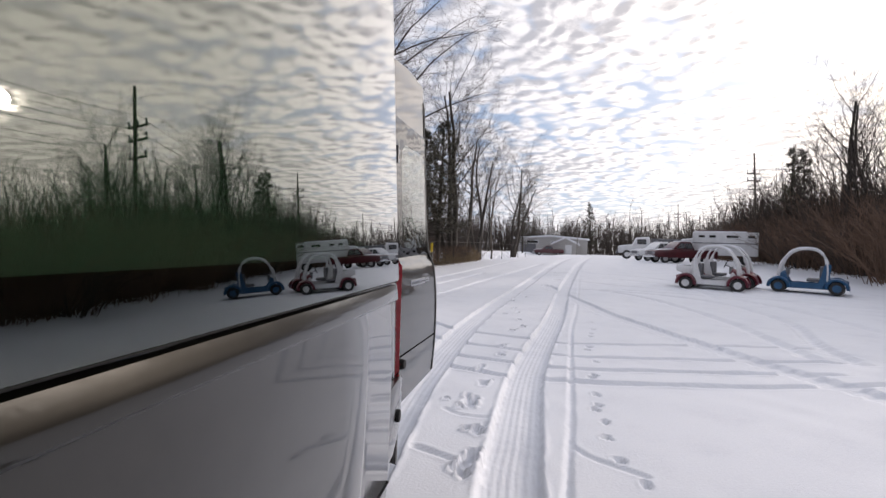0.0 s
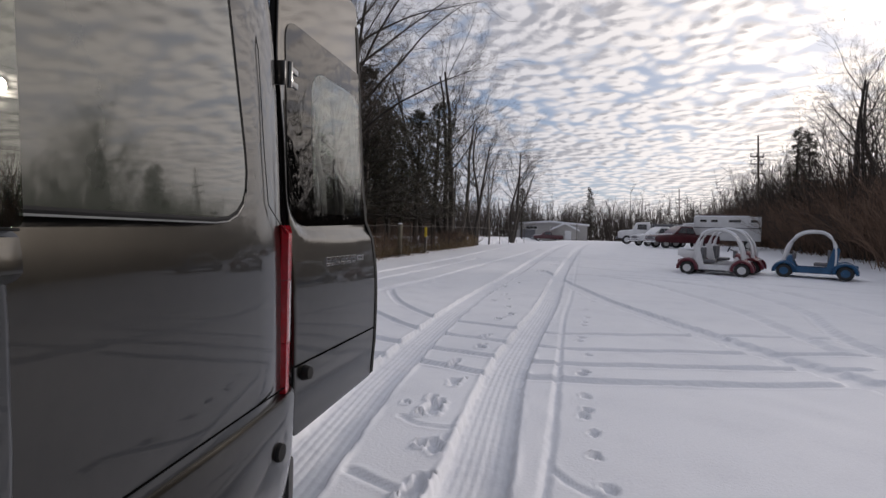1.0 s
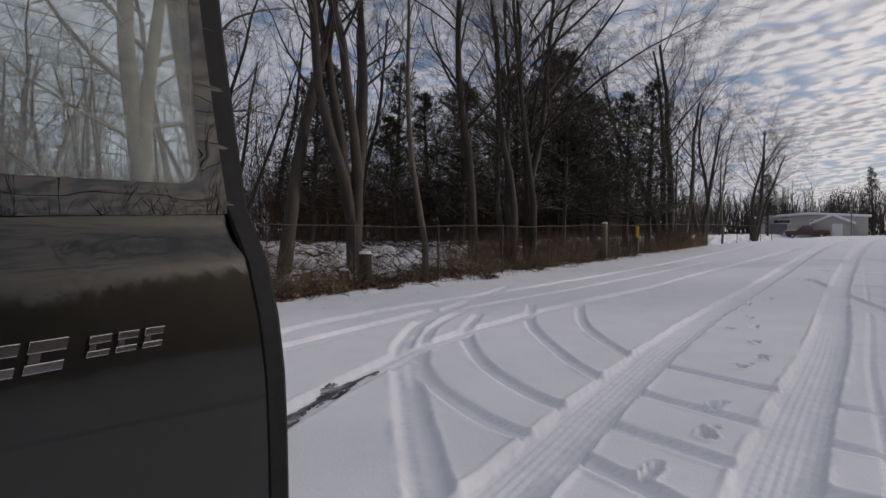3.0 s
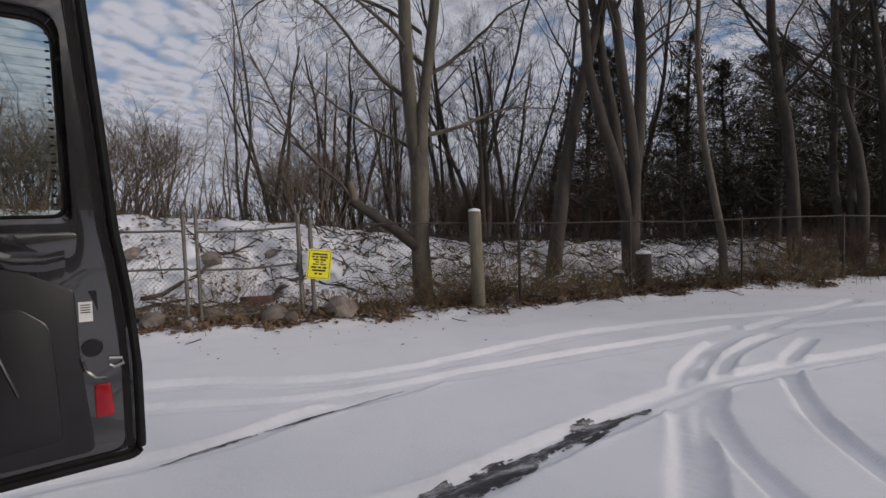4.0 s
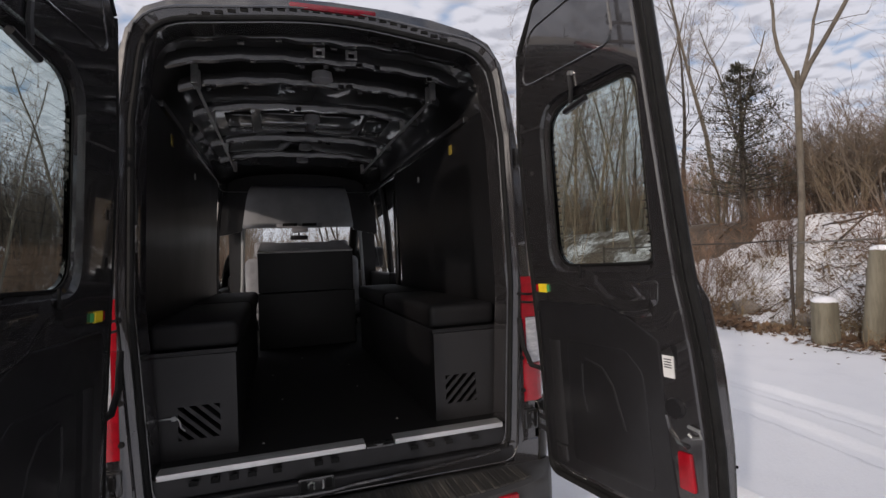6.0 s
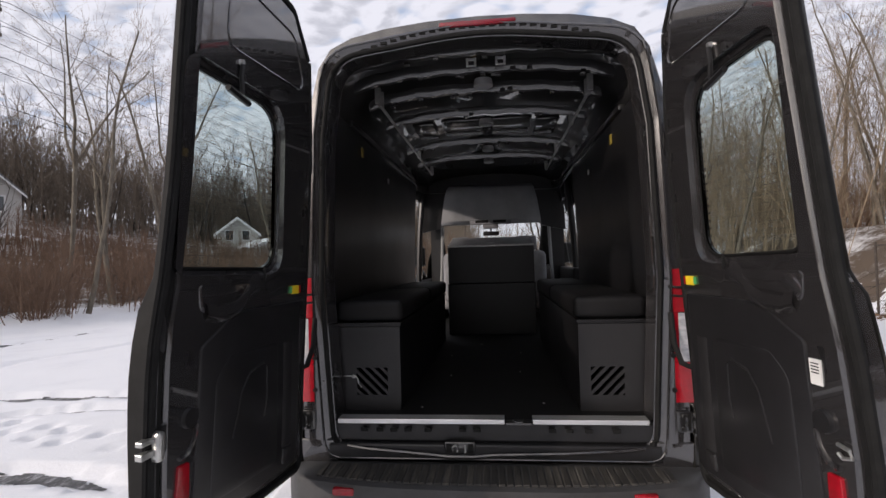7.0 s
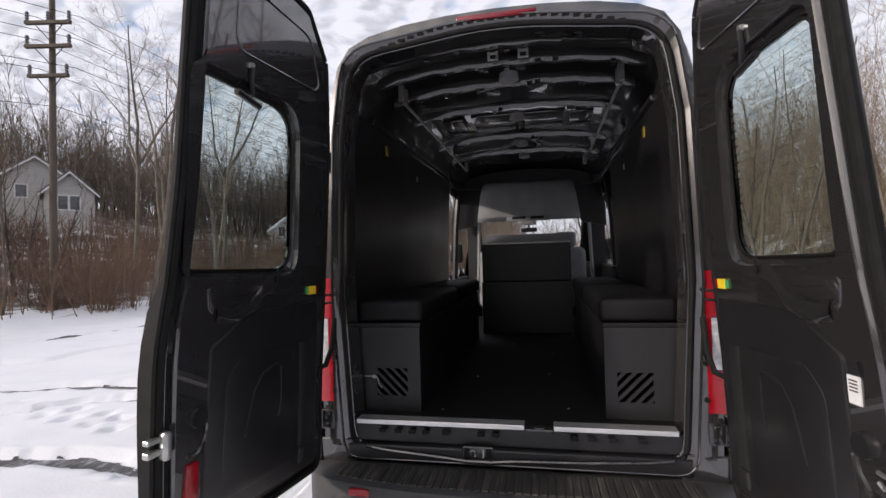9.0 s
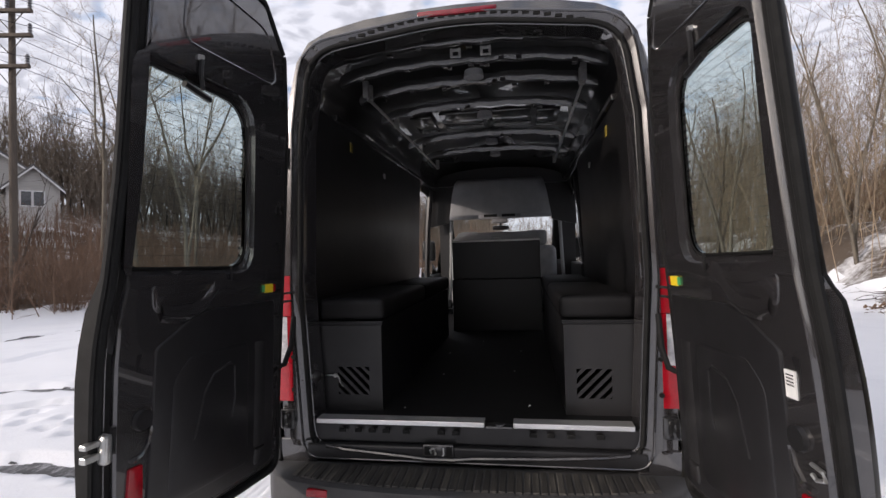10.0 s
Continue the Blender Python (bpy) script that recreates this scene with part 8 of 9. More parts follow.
def cart(x, y, rot, shell, fender, label, bed=True):
    """Small open electric cart, nose towards local +x."""
    ob = thing("electric_cart", label, "cart", Matrix.Translation((x, y, gz(x, y) - 0.02)) @ Matrix.Rotation(radians(rot), 4, "Z"), "electric carts")
    for wx in (-0.92, 0.92):
        for wy in (-0.60, 0.60):
            wheel(ob, wx, wy, 0.26, 0.18, WPAINT if shell is WPAINT else BPAINT)
    bm = bmesh.new()
    box(bm, -0.95, 0.95, -0.55, 0.55, 0.20, 0.34, 0.03)
    part("chassis", bm, GREYP if shell is WPAINT else shell, ob)
    for s in (-1, 1):
        bm = bmesh.new()
        tube(bm, arch_pts(-0.62, 0.95, 0.52, 1.76, s * 0.55, 18, -0.12), [0.042 if 3 < i < 15 else 0.062 for i in range(19)], 8)
        part("roof_hoop", bm, WPAINT, ob, "white curved roof hoop", smooth=True)
        bm = bmesh.new()
        tube(bm, [(px, s * 0.55, pz + 0.05) for px, py, pz in arch_pts(-0.62, 0.95, 0.52, 1.76, 0, 18, -0.12)[5:14]], 0.032, 6)
        part("snow_strip", bm, SNOWCAP, ob, "snow lying on the hoop", smooth=True)
        bm = bmesh.new()
        to_p = lambda u, z, v, s=s: (u, s * (0.60 + v), z)
        rr = rpoly([(-0.66, 0.24, 0.06), (0.62, 0.22, 0.05), (0.86, 0.60, 0.08), (0.74, 0.82, 0.06), (0.55, 0.42, 0.10), (-0.36, 0.42, 0.10), (-0.56, 1.20, 0.05), (-0.74, 1.15, 0.05)], 4)
        slab(bm, rr, to_p, 0.0, -0.06, 0.01)
        part("side_frame", bm, shell, ob, smooth=True)
        for wx in (-0.92, 0.92):
            bm = bmesh.new()
            rg = []
            for a in range(0, 11):
                t = radians(-8 + 19.6 * a)
                rg.append([(wx + r_ * math.cos(t), s * yy, 0.26 + r_ * math.sin(t)) for r_, yy in ((0.28, 0.74), (0.36, 0.77), (0.40, 0.64), (0.40, 0.46), (0.30, 0.46))])
            skin(bm, rg, close=False)
            f_ = part("mudguard", bm, fender, ob, smooth=True)
            f_.modifiers.new("sheet", "SOLIDIFY").thickness = 0.015
    bm = bmesh.new()
    loft_x(bm, ((0.66, 0.30, 0.92, 0.9), (0.80, 0.28, 0.86, 0.95), (1.0, 0.28, 0.66, 0.9), (1.16, 0.30, 0.52, 0.7)), 0.58)
    part("nose", bm, fender if shell is WPAINT else shell, ob, smooth=True)
    bm = bmesh.new()
    box(bm, 0.60, 0.70, -0.52, 0.52, 0.70, 0.98, 0.04, 3)
    tube(bm, [(0.6, 0.25, 0.95), (0.42, 0.25, 1.05)], 0.02, 6)
    part("dashboard", bm, GREYP, ob, smooth=True)
    bm = bmesh.new()
    tube(bm, [(0.42 + 0.05 * math.cos(a), 0.25 + 0.16 * math.sin(a), 1.06 + 0.13 * math.cos(a)) for a in [2 * math.pi * i / 14 for i in range(14)]], 0.014, 6, closed=True)
    part("steering_wheel", bm, RUBBER, ob, smooth=True)
    for sy in (-0.27, 0.27):
        bm = bmesh.new()
        box(bm, -0.42, 0.02, sy - 0.22, sy + 0.22, 0.48, 0.60, 0.04, 3)
        box(bm, -0.50, -0.38, sy - 0.22, sy + 0.22, 0.56, 1.08, 0.04, 3)
        part("seat", bm, GREYP, ob, smooth=True)
    bm = bmesh.new()
    if bed:
        loft_x(bm, ((-1.30, 0.74, 1.00, 0.9), (-1.0, 0.62, 0.98, 0.95), (-0.62, 0.58, 0.92, 0.95)), 0.52)
    else:
        loft_x(bm, ((-1.28, 0.40, 0.54, 0.85), (-0.9, 0.40, 0.62, 1.0), (-0.60, 0.40, 0.66, 1.0)), 0.56)
    part("rear_deck", bm, shell, ob, smooth=True)
    if bed:
        bm = bmesh.new()
        loft_x(bm, ((-1.30, 0.32, 0.56, 0.85), (-1.0, 0.28, 0.66, 1.0), (-0.60, 0.28, 0.60, 1.0)), 0.54)
        part("rear_body", bm, fender, ob, "dark red rear body", smooth=True)
    if bed:
        bm = bmesh.new()
        box(bm, -1.24, -0.66, -0.44, 0.44, 0.97, 1.03, 0.03, 3)
        part("snow_load", bm, SNOWCAP, ob, "snow on the rear deck", smooth=True)
    for s in (-1, 1):
        bm = bmesh.new()
        cyl(bm, (1.06, s * 0.36, 0.56), (1.15, s * 0.36, 0.54), 0.075, 0.06, 14)
        part("headlamp", bm, CLEARLENS, ob, smooth=True)
    return ob


cart(10.35, 18.5, -28, WPAINT, CARTRED, "white electric cart with dark red mudguards, dusted with snow")
cart(11.35, 19.75, -32, WPAINT, CARTRED, "white electric cart with dark red mudguards behind another")
cart(13.9, 18.4, 148, BPAINT, BPAINT, "bright blue electric cart with a white hoop", False)


def pickup(x, y, rot, paint, label, cap):
    ob = thing("pickup_truck", label, "pickup", Matrix.Translation((x, y, gz(x, y))) @ Matrix.Rotation(radians(rot), 4, "Z"))
    for wx in (-1.7, 1.75):
        for wy in (-0.82, 0.82):
            wheel(ob, wx, wy, 0.38, 0.25, STEEL)
    bm = bmesh.new()
    loft_x(bm, ((-2.75, 0.52, 1.10, 0.96), (-2.6, 0.48, 1.18, 1.0), (-0.6, 0.46, 1.18, 1.0), (1.1, 0.46, 1.16, 1.0), (2.3, 0.48, 1.08, 0.98), (2.66, 0.52, 0.98, 0.92)), 0.96)
    part("body", bm, paint, ob, smooth=True)
    bm = bmesh.new()
    rings = [[(fx_, s_ * w, z) for fx_, s_, w in ((xa, -1, wd), (xa, 1, wd), (xb, 1, wd), (xb, -1, wd))] for xa, xb, wd, z in ((-0.75, 1.15, 0.92, 1.15), (-0.62, 0.85, 0.86, 1.45), (-0.5, 0.42, 0.76, 1.80), (-0.42, 0.30, 0.68, 1.84))]
    rw = skin(bm, rings)
    bm.faces.new(rw[-1])
    part("cabin", bm, paint, ob, smooth=True)
    for s in (-1, 1):
        for u0, u1, t0, t1 in ((-0.62, 0.06, -0.48, 0.05), (0.12, 0.82, 0.10, 0.44)):
            bm = bmesh.new()
            to_w = lambda u, z, v, s=s: (u, s * (0.935 - 0.27 * (z - 1.15) + v), z)
            slab(bm, [(u0, 1.24), (u1, 1.24), (t1, 1.70), (t0, 1.70)], to_w, 0.0, 0.012)
            part("side_window", bm, DARKWIN, ob)
        bm = bmesh.new()
        box(bm, 2.55, 2.70, s * 0.50, s * 0.84, 0.74, 0.92, 0.03)
        part("headlamp", bm, CLEARLENS, ob)
    bm = bmesh.new()
    skin(bm, [[(1.02, -0.78, 1.20), (1.02, 0.78, 1.20)], [(0.48, -0.68, 1.74), (0.48, 0.68, 1.74)]], close=False)
    w_ = part("windscreen", bm, DARKWIN, ob)
    w_.modifiers.new("sheet", "SOLIDIFY").thickness = 0.02
    bm = bmesh.new()
    box(bm, 2.62, 2.82, -0.92, 0.92, 0.46, 0.66, 0.05, 3)
    part("front_bumper", bm, CHROME, ob, smooth=True)
    bm = bmesh.new()
    box(bm, 2.60, 2.69, -0.48, 0.48, 0.70, 0.95, 0.02)
    part("grille", bm, GREYP, ob)
    bm = bmesh.new()
    if cap:
        loft_x(bm, ((-0.44, 1.84, 1.90, 0.9), (0.3, 1.84, 1.90, 0.9)), 0.70)
    loft_x(bm, ((1.18, 1.15, 1.20, 0.9), (2.4, 1.06, 1.11, 0.85)), 0.86)
    part("snow_cover", bm, SNOWCAP, ob, "thin snow on roof and bonnet", smooth=True)
    return ob


pickup(17.0, 41.0, 190, RPAINT, "dark red pickup dusted with snow, parked nose out", True)
pickup(17.4, 47.5, 194, WPAINT, "white pickup covered with snow beside a red one", True)

# white box body with small high windows
bx = thing("box_truck", "white box-bodied truck with small high windows and snow on top", "truck", Matrix.Translation((20.8, 41.6, gz(20.8, 41.6))) @ Matrix.Rotation(radians(-23), 4, "Z"))
bm = bmesh.new()
box(bm, -2.4, 2.4, -1.1, 1.1, 0.75, 2.72, 0.06, 3)
part("box_body", bm, WPAINT, bx, smooth=True)
for u in (-1.7, -0.9, 0.55, 1.9):
    bm = bmesh.new()
    w = 0.42 if u == 0.55 else 0.24
    box(bm, u - w, u + w, -1.125, -1.09, 2.25, 2.45, 0.02)
    part("window", bm, DARKWIN, bx)
bm = bmesh.new()
box(bm, -2.4, 2.4, -1.115, -1.09, 1.75, 1.82)
part("rub_rail", bm, GREYP, bx)
bm = bmesh.new()
box(bm, -2.3, 1.6, -0.9, 0.9, 2.72, 2.80, 0.03)
part("snow_cover", bm, SNOWCAP, bx, "snow on the roof")
bm = bmesh.new()
box(bm, -2.1, 0.4, -0.5, 0.5, 2.80, 2.90, 0.03)
part("roof_vent", bm, RPAINT, bx)
bm = bmesh.new()
loft_x(bm, ((-2.4, 0.6, 2.2, 1.0), (-3.2, 0.6, 2.1, 1.0), (-3.7, 0.6, 1.4, 1.0), (-4.5, 0.6, 1.25, 0.95)), 0.98)
part("cab", bm, WPAINT, bx, smooth=True)
for wx in (1.6, -3.7):
    for wy in (-0.9, 0.9):
        wheel(bx, wx, wy, 0.40, 0.26, STEEL)

# bonneted tipper
tk = thing("tipper_truck", "white bonneted tipper truck with a dark body, snow on the bonnet", "truck", Matrix.Translation((19.6, 58.0, gz(19.6, 58.0))) @ Matrix.Rotation(radians(168), 4, "Z"))
bm = bmesh.new()
loft_x(bm, ((3.6, 0.7, 1.45, 0.8), (3.3, 0.7, 1.60, 0.86), (1.9, 0.7, 1.75, 0.9)), 1.1)
part("bonnet", bm, WPAINT, tk, smooth=True)
bm = bmesh.new()
loft_x(bm, ((1.95, 0.7, 1.8, 1.0), (1.6, 0.7, 2.55, 0.95), (0.2, 0.7, 2.65, 0.95), (0.1, 0.7, 2.3, 0.95)), 1.1)
part("cab", bm, WPAINT, tk, smooth=True)
for s in (-1, 1):
    bm = bmesh.new()
    box(bm, 0.5, 1.5, s * 1.03, s * 1.09, 1.75, 2.35, 0.02)
    part("side_window", bm, DARKWIN, tk)
bm = bmesh.new()
box(bm, -4.2, -0.1, -1.2, 1.2, 1.1, 2.45, 0.05)
part("tipper_body", bm, GREYP, tk)
bm = bmesh.new()
box(bm, 3.55, 3.8, -1.15, 1.15, 0.6, 0.9, 0.05)
part("front_bumper", bm, GREYP, tk)
for wx in (-2.6, 2.6):
    for wy in (-1.0, 1.0):
        wheel(tk, wx, wy, 0.52, 0.3, WPAINT)


# buildings at the far end of the lot
def gable_house(name, label, x, y, rot, w, d, h, rise, wall, roof, windows, door=None, snow=True, base=0.0, category="house"):
    ob = thing(name, label, category, Matrix.Translation((x, y, gz(x, y) - 0.3 + base)) @ Matrix.Rotation(radians(rot), 4, "Z"))
    bm = bmesh.new()
    prof = [(-w / 2, 0), (w / 2, 0), (w / 2, h), (0, h + rise), (-w / 2, h)]
    rw = skin(bm, [[(px, -d / 2, pz) for px, pz in prof], [(px, d / 2, pz) for px, pz in prof]])
    bm.faces.new(rw[0]); bm.faces.new(rw[1])
    part("wall", bm, wall, ob)
    for s in (-1, 1):
        bm = bmesh.new()
        sl = math.atan2(rise, w / 2)
        ov = 0.35
        ax_, az_ = s * (w / 2 + ov), h - ov * math.tan(sl)
        rw = skin(bm, [[(0, yy, h + rise + 0.02), (ax_, yy, az_ + 0.02), (ax_, yy, az_ + 0.20), (0, yy, h + rise + 0.22)] for yy in (-d / 2 - ov, d / 2 + ov)])
        bm.faces.new(rw[0]); bm.faces.new(rw[1])
        part("roof", bm, SNOWCAP if snow else roof, ob, "snow-covered roof slope" if snow else "")
        bm = bmesh.new()
        rw = skin(bm, [[(0, yy, h + rise - 0.14), (ax_, yy, az_ - 0.16), (ax_, yy, az_ + 0.015), (0, yy, h + rise + 0.015)] for yy in (-d / 2 - ov - 0.03, -d / 2 - ov + 0.02)])
        bm.faces.new(rw[0]); bm.faces.new(rw[1])
        part("verge_board", bm, WPAINT, ob)
    for u, z, ww, hh in windows:
        fr = new("window")
        fr.parent = ob
        tagged(fr, "white framed window")
        bm = bmesh.new()
        o_, i_ = loops_of((u, z), [(u - ww / 2 - 0.09, z - hh / 2 - 0.09), (u + ww / 2 + 0.09, z - hh / 2 - 0.09), (u + ww / 2 + 0.09, z + hh / 2 + 0.09), (u - ww / 2 - 0.09, z + hh / 2 + 0.09)],
                          [(u - ww / 2, z - hh / 2), (u + ww / 2, z - hh / 2), (u + ww / 2, z + hh / 2), (u - ww / 2, z + hh / 2)])
        skin(bm, [[(px, -d / 2 + 0.01, pz) for px, pz in o_], [(px, -d / 2 - 0.06, pz) for px, pz in o_], [(px, -d / 2 - 0.06, pz) for px, pz in i_], [(px, -d / 2 + 0.01, pz) for px, pz in i_]])
        part("frame", bm, WPAINT, fr)
        n_p = max(1, int(round(ww / 0.7)))
        for k in range(n_p):
            bm = bmesh.new()
            a = u - ww / 2 + ww * k / n_p
            box(bm, a + 0.03, a + ww / n_p - 0.03, -d / 2 - 0.03, -d / 2 - 0.005, z - hh / 2, z + hh / 2)
            part("pane", bm, DARKWIN, fr)
    if door:
        bm = bmesh.new()
        box(bm, door[0] - door[1] / 2, door[0] + door[1] / 2, -d / 2 - 0.05, -d / 2 - 0.005, 0.2, door[2])
        part("door", bm, GREYP if door[3] else WPAINT, ob)
    return ob


gable_house("industrial_building", "long white flat building at the far end of the lot", 12.6, 101, -6, 14, 9, 3.6, 0.5, SIDING, SHINGLE, ((-3.6, 2.9, 2.2, 0.5), (4.0, 2.9, 2.4, 0.5), (0.5, 2.8, 0.9, 0.5)), (-4.4, 3.0, 2.5, 1), category="building")
gable_house("shed", "small white gabled shed with snow on its roof", 14.6, 94, -8, 4.6, 6, 2.3, 1.1, SIDING, SHINGLE, (), (0.6, 1.2, 2.1, 0), category="shed")
pickup(11.0, 90.5, 185, RPAINT, "dark red car parked before a far building", False)
lp_ = thing("street_lamp", "tall thin lamp post before the far building", "lamp post", Matrix.Translation((16.2, 90, gz(16.2, 90))))
bm = bmesh.new()
tube(bm, [(0, 0, 0), (0, 0, 5.6), (-0.1, 0, 6.0), (-0.7, 0, 6.15)], 0.07, 8)
part("column", bm, GALV, lp_, smooth=True)
bm = bmesh.new()
box(bm, -1.1, -0.6, -0.12, 0.12, 6.08, 6.2, 0.03)
part("head", bm, GREYP, lp_)

gable_house("house", "pale two-storey house with a gabled front and snowy roofs", 43.3, -37.0, -131, 3.6, 8.0, 4.65, 1.75, SIDING, SHINGLE, ((-0.50, 3.65, 0.70, 1.20), (0.34, 3.65, 0.70, 1.20)), None, False)
gable_house("house_wing", "higher rear wing of the pale house", 48.4, -38.2, -131, 4.6, 10.0, 5.7, 1.7, SIDING, SHINGLE, ((-1.0, 4.2, 0.8, 1.1),), None, False)
gable_house("garage", "low garage with a snowy roof before the house", 39.6, -34.9, -131, 4.4, 3.0, 2.2, 0.45, SIDING, SHINGLE, (), (0.0, 3.0, 1.9, 0), True, base=4.55 - 2.65 - gz(39.6, -34.9) + 0.3)
gable_house("house", "small white gabled house among the trees", 34.0, -62.0, -151, 5.0, 7.0, 2.8, 2.0, SIDING, SHINGLE, ((-1.0, 2.6, 0.9, 1.2), (1.0, 2.6, 0.9, 1.2)), None, True)
gable_house("shed", "low white shed with a snowy roof", 28.6, -58.5, -130, 4.2, 5.0, 1.9, 0.9, SIDING, SHINGLE, (), (0.6, 1.0, 1.8, 1), True, category="shed")


# utility poles and their lines
ARMS = (8.60, 7.90, 7.02)


def utility_pole(x, y, rot, height=10.6, arms=ARMS):
    z = gz(x, y)
    ob = thing("utility_pole", "dark wooden utility pole with three crossarms", "utility pole", Matrix.Translation((x, y, z)) @ Matrix.Rotation(radians(rot), 4, "Z"), "utility poles")
    bm = bmesh.new()
    tip = UP * height
    cyl(bm, (0, 0, -0.2), (tip.x, tip.y, tip.z), 0.112, 0.075, 14)
    part("shaft", bm, POLEWOOD, ob, smooth=True)
    for k, a in enumerate(arms):
        c = UP * a
        L = 0.68 if k < 2 else 0.6
        bm = bmesh.new()
        box(bm, c.x - L, c.x + L, c.y + 0.10, c.y + 0.22, c.z - 0.05, c.z + 0.05, 0.01)
        tube(bm, [(c.x - L * 0.6, c.y + 0.13, c.z - 0.05), (c.x, c.y + 0.12, c.z - 0.5)], 0.015, 5)
        tube(bm, [(c.x + L * 0.6, c.y + 0.13, c.z - 0.05), (c.x, c.y + 0.12, c.z - 0.5)], 0.015, 5)
        arm = part("crossarm", bm, POLEWOOD, ob)
        for u in (-L * 0.92, L * 0.92) if k else (-L * 0.92, 0.0, L * 0.92):
            bm = bmesh.new()
            for q in range(4):
                cyl(bm, (c.x + u, c.y + 0.16, c.z + 0.06 + 0.075 * q), (c.x + u, c.y + 0.16, c.z + 0.115 + 0.075 * q), 0.06, 0.035, 10)
            part("insulator", bm, GREYP, arm, smooth=True)
    return ob


POLES = [(3.0, -62.0), (14.3, -10.2), (20.4, 18.5), (26.6, 48.0), (37.0, 98.0)]
for x, y in POLES:
    utility_pole(x, y, 11)
wires = thing("power_lines", "thin dark power lines strung between the utility poles", "power line")
for (xa, ya), (xb, yb) in zip(POLES, POLES[1:]):
    za, zb = gz(xa, ya), gz(xb, yb)
    for hh, off in ((8.95, -0.62), (8.95, 0.62), (8.25, -0.62), (8.25, 0.62), (7.37, -0.55), (7.37, 0.55), (6.2, 0.0)):
        pts = []
        for i in range(15):
            t = i / 14
            pts.append((xa + (xb - xa) * t + off * 0.98 - 0.035 * hh, ya + (yb - ya) * t + off * 0.19, za + (zb - za) * t + hh - 4 * t * (1 - t) * 1.3))
        bm = bmesh.new()
        tube(bm, pts, 0.009, 4)
        part("wire", bm, RUBBER, wires)

# ---- distant woods, too dense to count ----
def woods(name, label, spots, hgt, mat, seed, thick=0.03, twigs=9):
    rg = random.Random(seed)
    T = Tubes()
    for x, y in spots:
        z = float(lie(x, y)) - 0.15
        H = hgt * rg.uniform(0.55, 1.1) * (1.0 + 0.55 * noise.noise(Vector((x * 0.16, y * 0.16, seed * 1.7))) + 0.25 * noise.noise(Vector((x * 0.6, y * 0.6, seed))))
        d = sway(rg, UP, 0.15)
        p = Vector((x, y, z))
        mid = p + d * H * 0.5
        top = mid + sway(rg, d, 0.1) * H * 0.5
        T.add([p, mid, top], [thick, thick * 0.7, thick * 0.2], 3)
        for k in range(twigs):
            t = rg.uniform(0.15, 1.0)
            b = p.lerp(mid, t * 2) if t < 0.5 else mid.lerp(top, t * 2 - 1)
            e = sway(rg, d, 0.55)
            L = H * rg.uniform(0.12, 0.30) * (1.2 - 0.7 * t)
            m = b + e * L
            T.add([b, m], [thick * 0.42, thick * 0.22], 3)
            T.add([m, m + sway(rg, (e + UP * 0.3).normalized(), 0.3) * L * 0.8], [thick * 0.24, thick * 0.1], 3)
            if k % 2:
                T.add([b.lerp(m, 0.5), b.lerp(m, 0.5) + sway(rg, e, 0.5) * L * 0.7], [thick * 0.24, thick * 0.1], 3)
    return from_arrays(name, T.v, T.f, mat, None, label, category="woods", kind="stuff")


rg = random.Random(2)
woods("far_woods", "dense bare wood behind the fence", [(fx(y) - rg.uniform(7, 34), y) for y in [rg.uniform(9, 80) for _ in range(900)]], 7.5, TWIG, 1, 0.030)
woods("far_thicket", "dense low dark thicket in the wood", [(fx(y) - rg.uniform(8, 22), y) for y in [rg.uniform(9, 70) for _ in range(1300)]], 2.4, TWIG, 2, 0.022, 9)
woods("far_thicket", "low dark brush along the crest of the bank", [(fx(y) - rg.uniform(5.2, 9.0), y) for y in [rg.uniform(-8, 14) for _ in range(900)]], 0.75, TWIG, 33, 0.010, 9)
woods("far_woods", "dense bare wood beyond the bank", [(fx(y) - rg.uniform(11, 34), y) for y in [rg.uniform(-45, 4) for _ in range(330)]], 4.6, BROWNTWIG, 3, 0.03)
woods("far_woods", "dense tan saplings crowding the bank", [(fx(y) - rg.uniform(1.5, 10), y) for y in [rg.uniform(-44, -10.5) for _ in range(85)]], 7.5, TANTWIG, 13, 0.016, 20)
woods("far_woods", "dense tan saplings beyond the bank", [(fx(y) - rg.uniform(0.8, 9), y) for y in [rg.uniform(-44, -17) for _ in range(430)]], 8.0, TANTWIG, 43, 0.018, 16)
woods("far_thicket", "low tan brush crowding the bank", [(fx(y) - rg.uniform(3, 14), y) for y in [rg.uniform(-44, -10.5) for _ in range(420)]], 2.0, BROWNTWIG, 23, 0.012, 9)
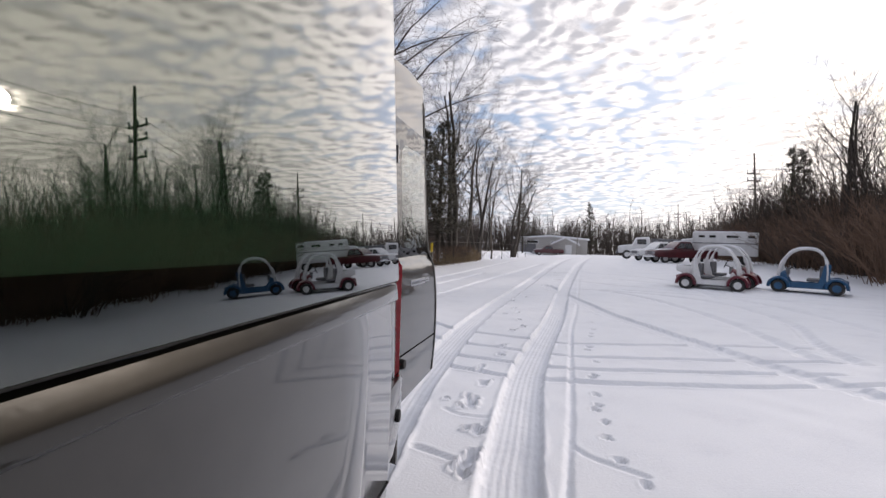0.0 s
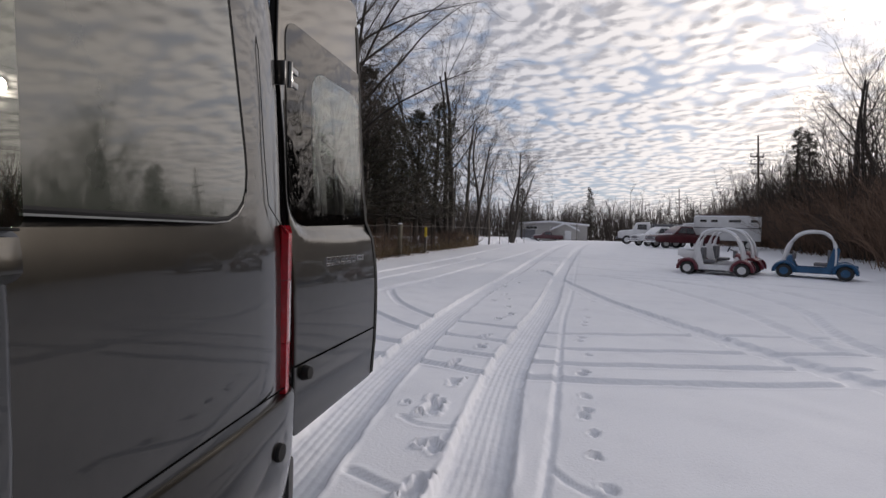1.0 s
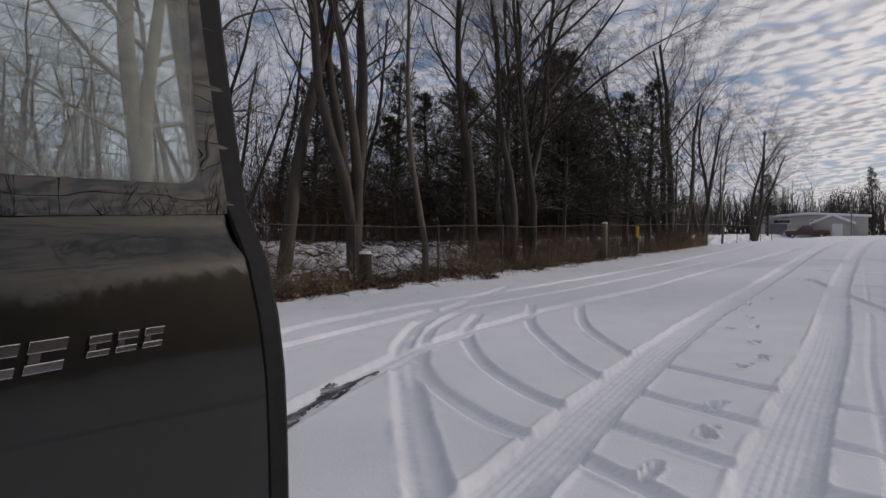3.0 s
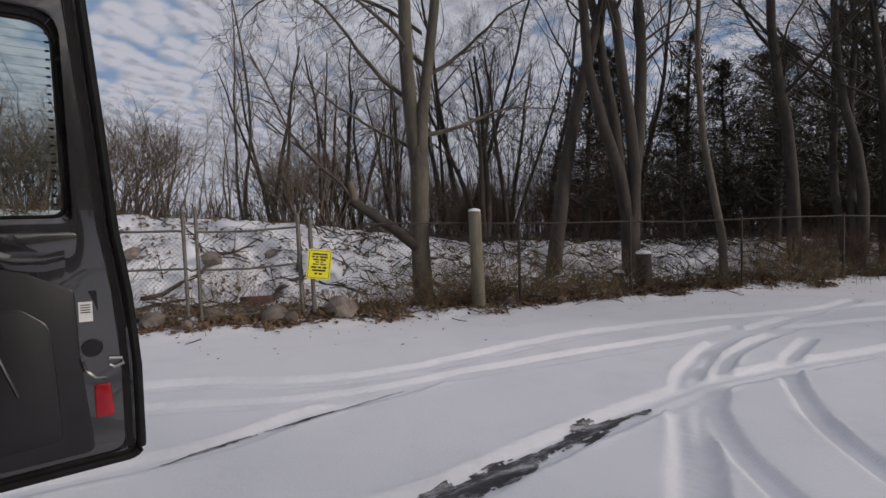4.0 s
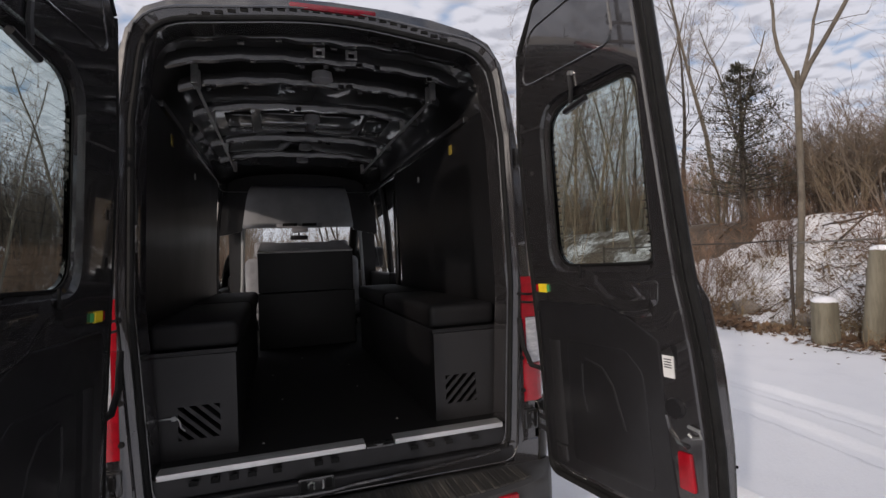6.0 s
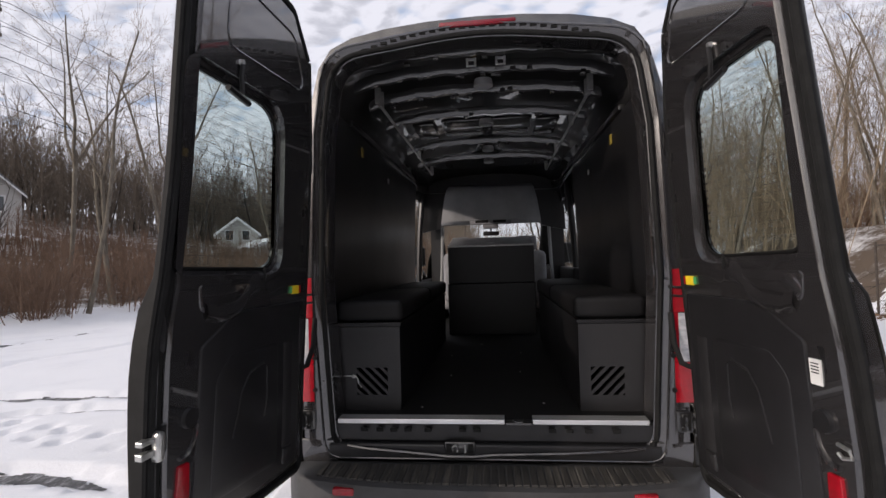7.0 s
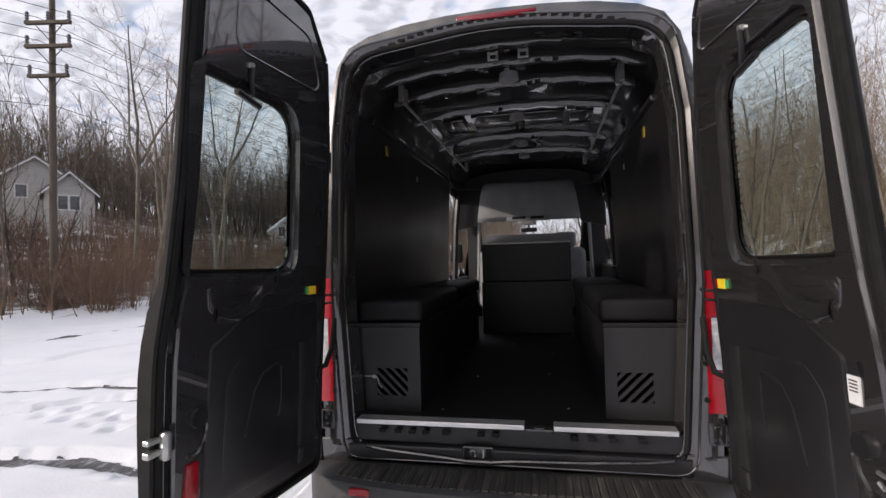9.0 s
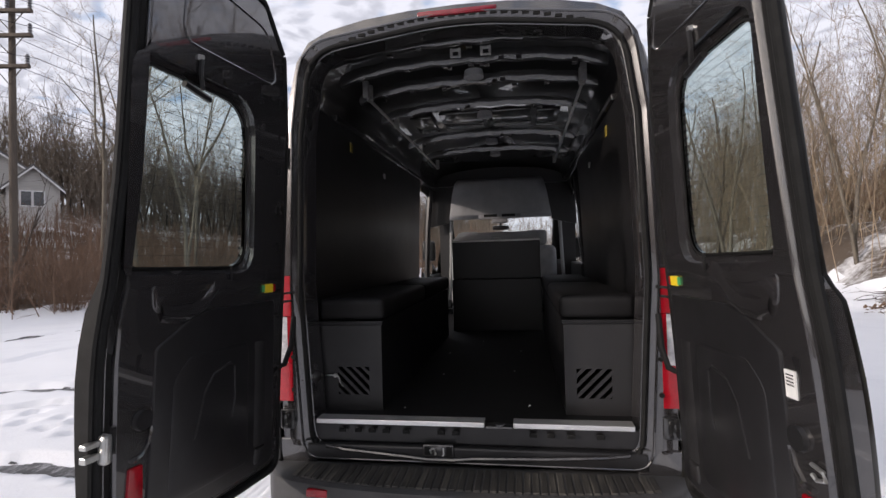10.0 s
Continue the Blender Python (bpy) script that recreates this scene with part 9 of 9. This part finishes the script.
woods("far_thicket", "dense reddish brush beside the lot", [(ex(y) + rg.uniform(0.5, 9), y) for y in [rg.uniform(4, 70) for _ in range(2300)]], 3.6, REDTWIG, 4, 0.02, 8)
woods("far_thicket", "low reddish brush beside the lot", [(ex(y) + rg.uniform(0.5, 9), y) for y in [rg.uniform(-25, 4) for _ in range(700)]], 1.9, REDTWIG, 14, 0.016, 8)
woods("far_woods", "bare wood beyond the brush", [(ex(y) + rg.uniform(6, 30), y) for y in [rg.uniform(4, 95) for _ in range(1500)]], 6.5, TWIG, 5, 0.035)
spots = []
while len(spots) < 3000:
    a, r = radians(rg.uniform(-178, -85)), rg.uniform(88, 150)
    spots.append((-r * math.sin(a), r * math.cos(a)))
woods("far_woods", "brown bare wood covering the slope behind the houses", spots, 16.0, BROWNTWIG, 6, 0.10, 13)
spots = []
while len(spots) < 2600:
    a, r = radians(rg.uniform(-178, -85)), rg.uniform(30, 62)
    spots.append((-r * math.sin(a), r * math.cos(a)))
woods("far_thicket", "reddish brush below the houses", spots, 3.0, REDTWIG, 16, 0.045, 6)
woods("far_woods", "dark bare wood on the rise beside the lot", [(ex(y) + rg.uniform(7, 42), y) for y in [rg.uniform(-14, 34) for _ in range(1300)]], 5.5, TWIG, 17, 0.045, 10)
woods("far_woods", "bare trees closing the far end of the lot", [(rg.uniform(-40, 80), rg.uniform(104, 150)) for _ in range(2000)], 8.0, TWIG, 7, 0.10, 8)
woods("far_thicket", "dense dark brush and young trees beside the lot", [(ex(y) + rg.uniform(1.5, 14), y) for y in [rg.uniform(24, 80) for _ in range(2000)]], 6.7, TWIG, 19, 0.05, 12)
woods("far_woods", "bare wood ahead of the van", [(x, y) for x, y in [(rg.uniform(-40, 5), rg.uniform(-70, -36)) for _ in range(430)]], 4.6, BROWNTWIG, 8, 0.04, 8)
woods("far_thicket", "grey-brown brush ahead of the van", [(rg.uniform(-14, 10), rg.uniform(-62, -38)) for _ in range(420)], 4.6, BROWNTWIG, 51, 0.030, 10)
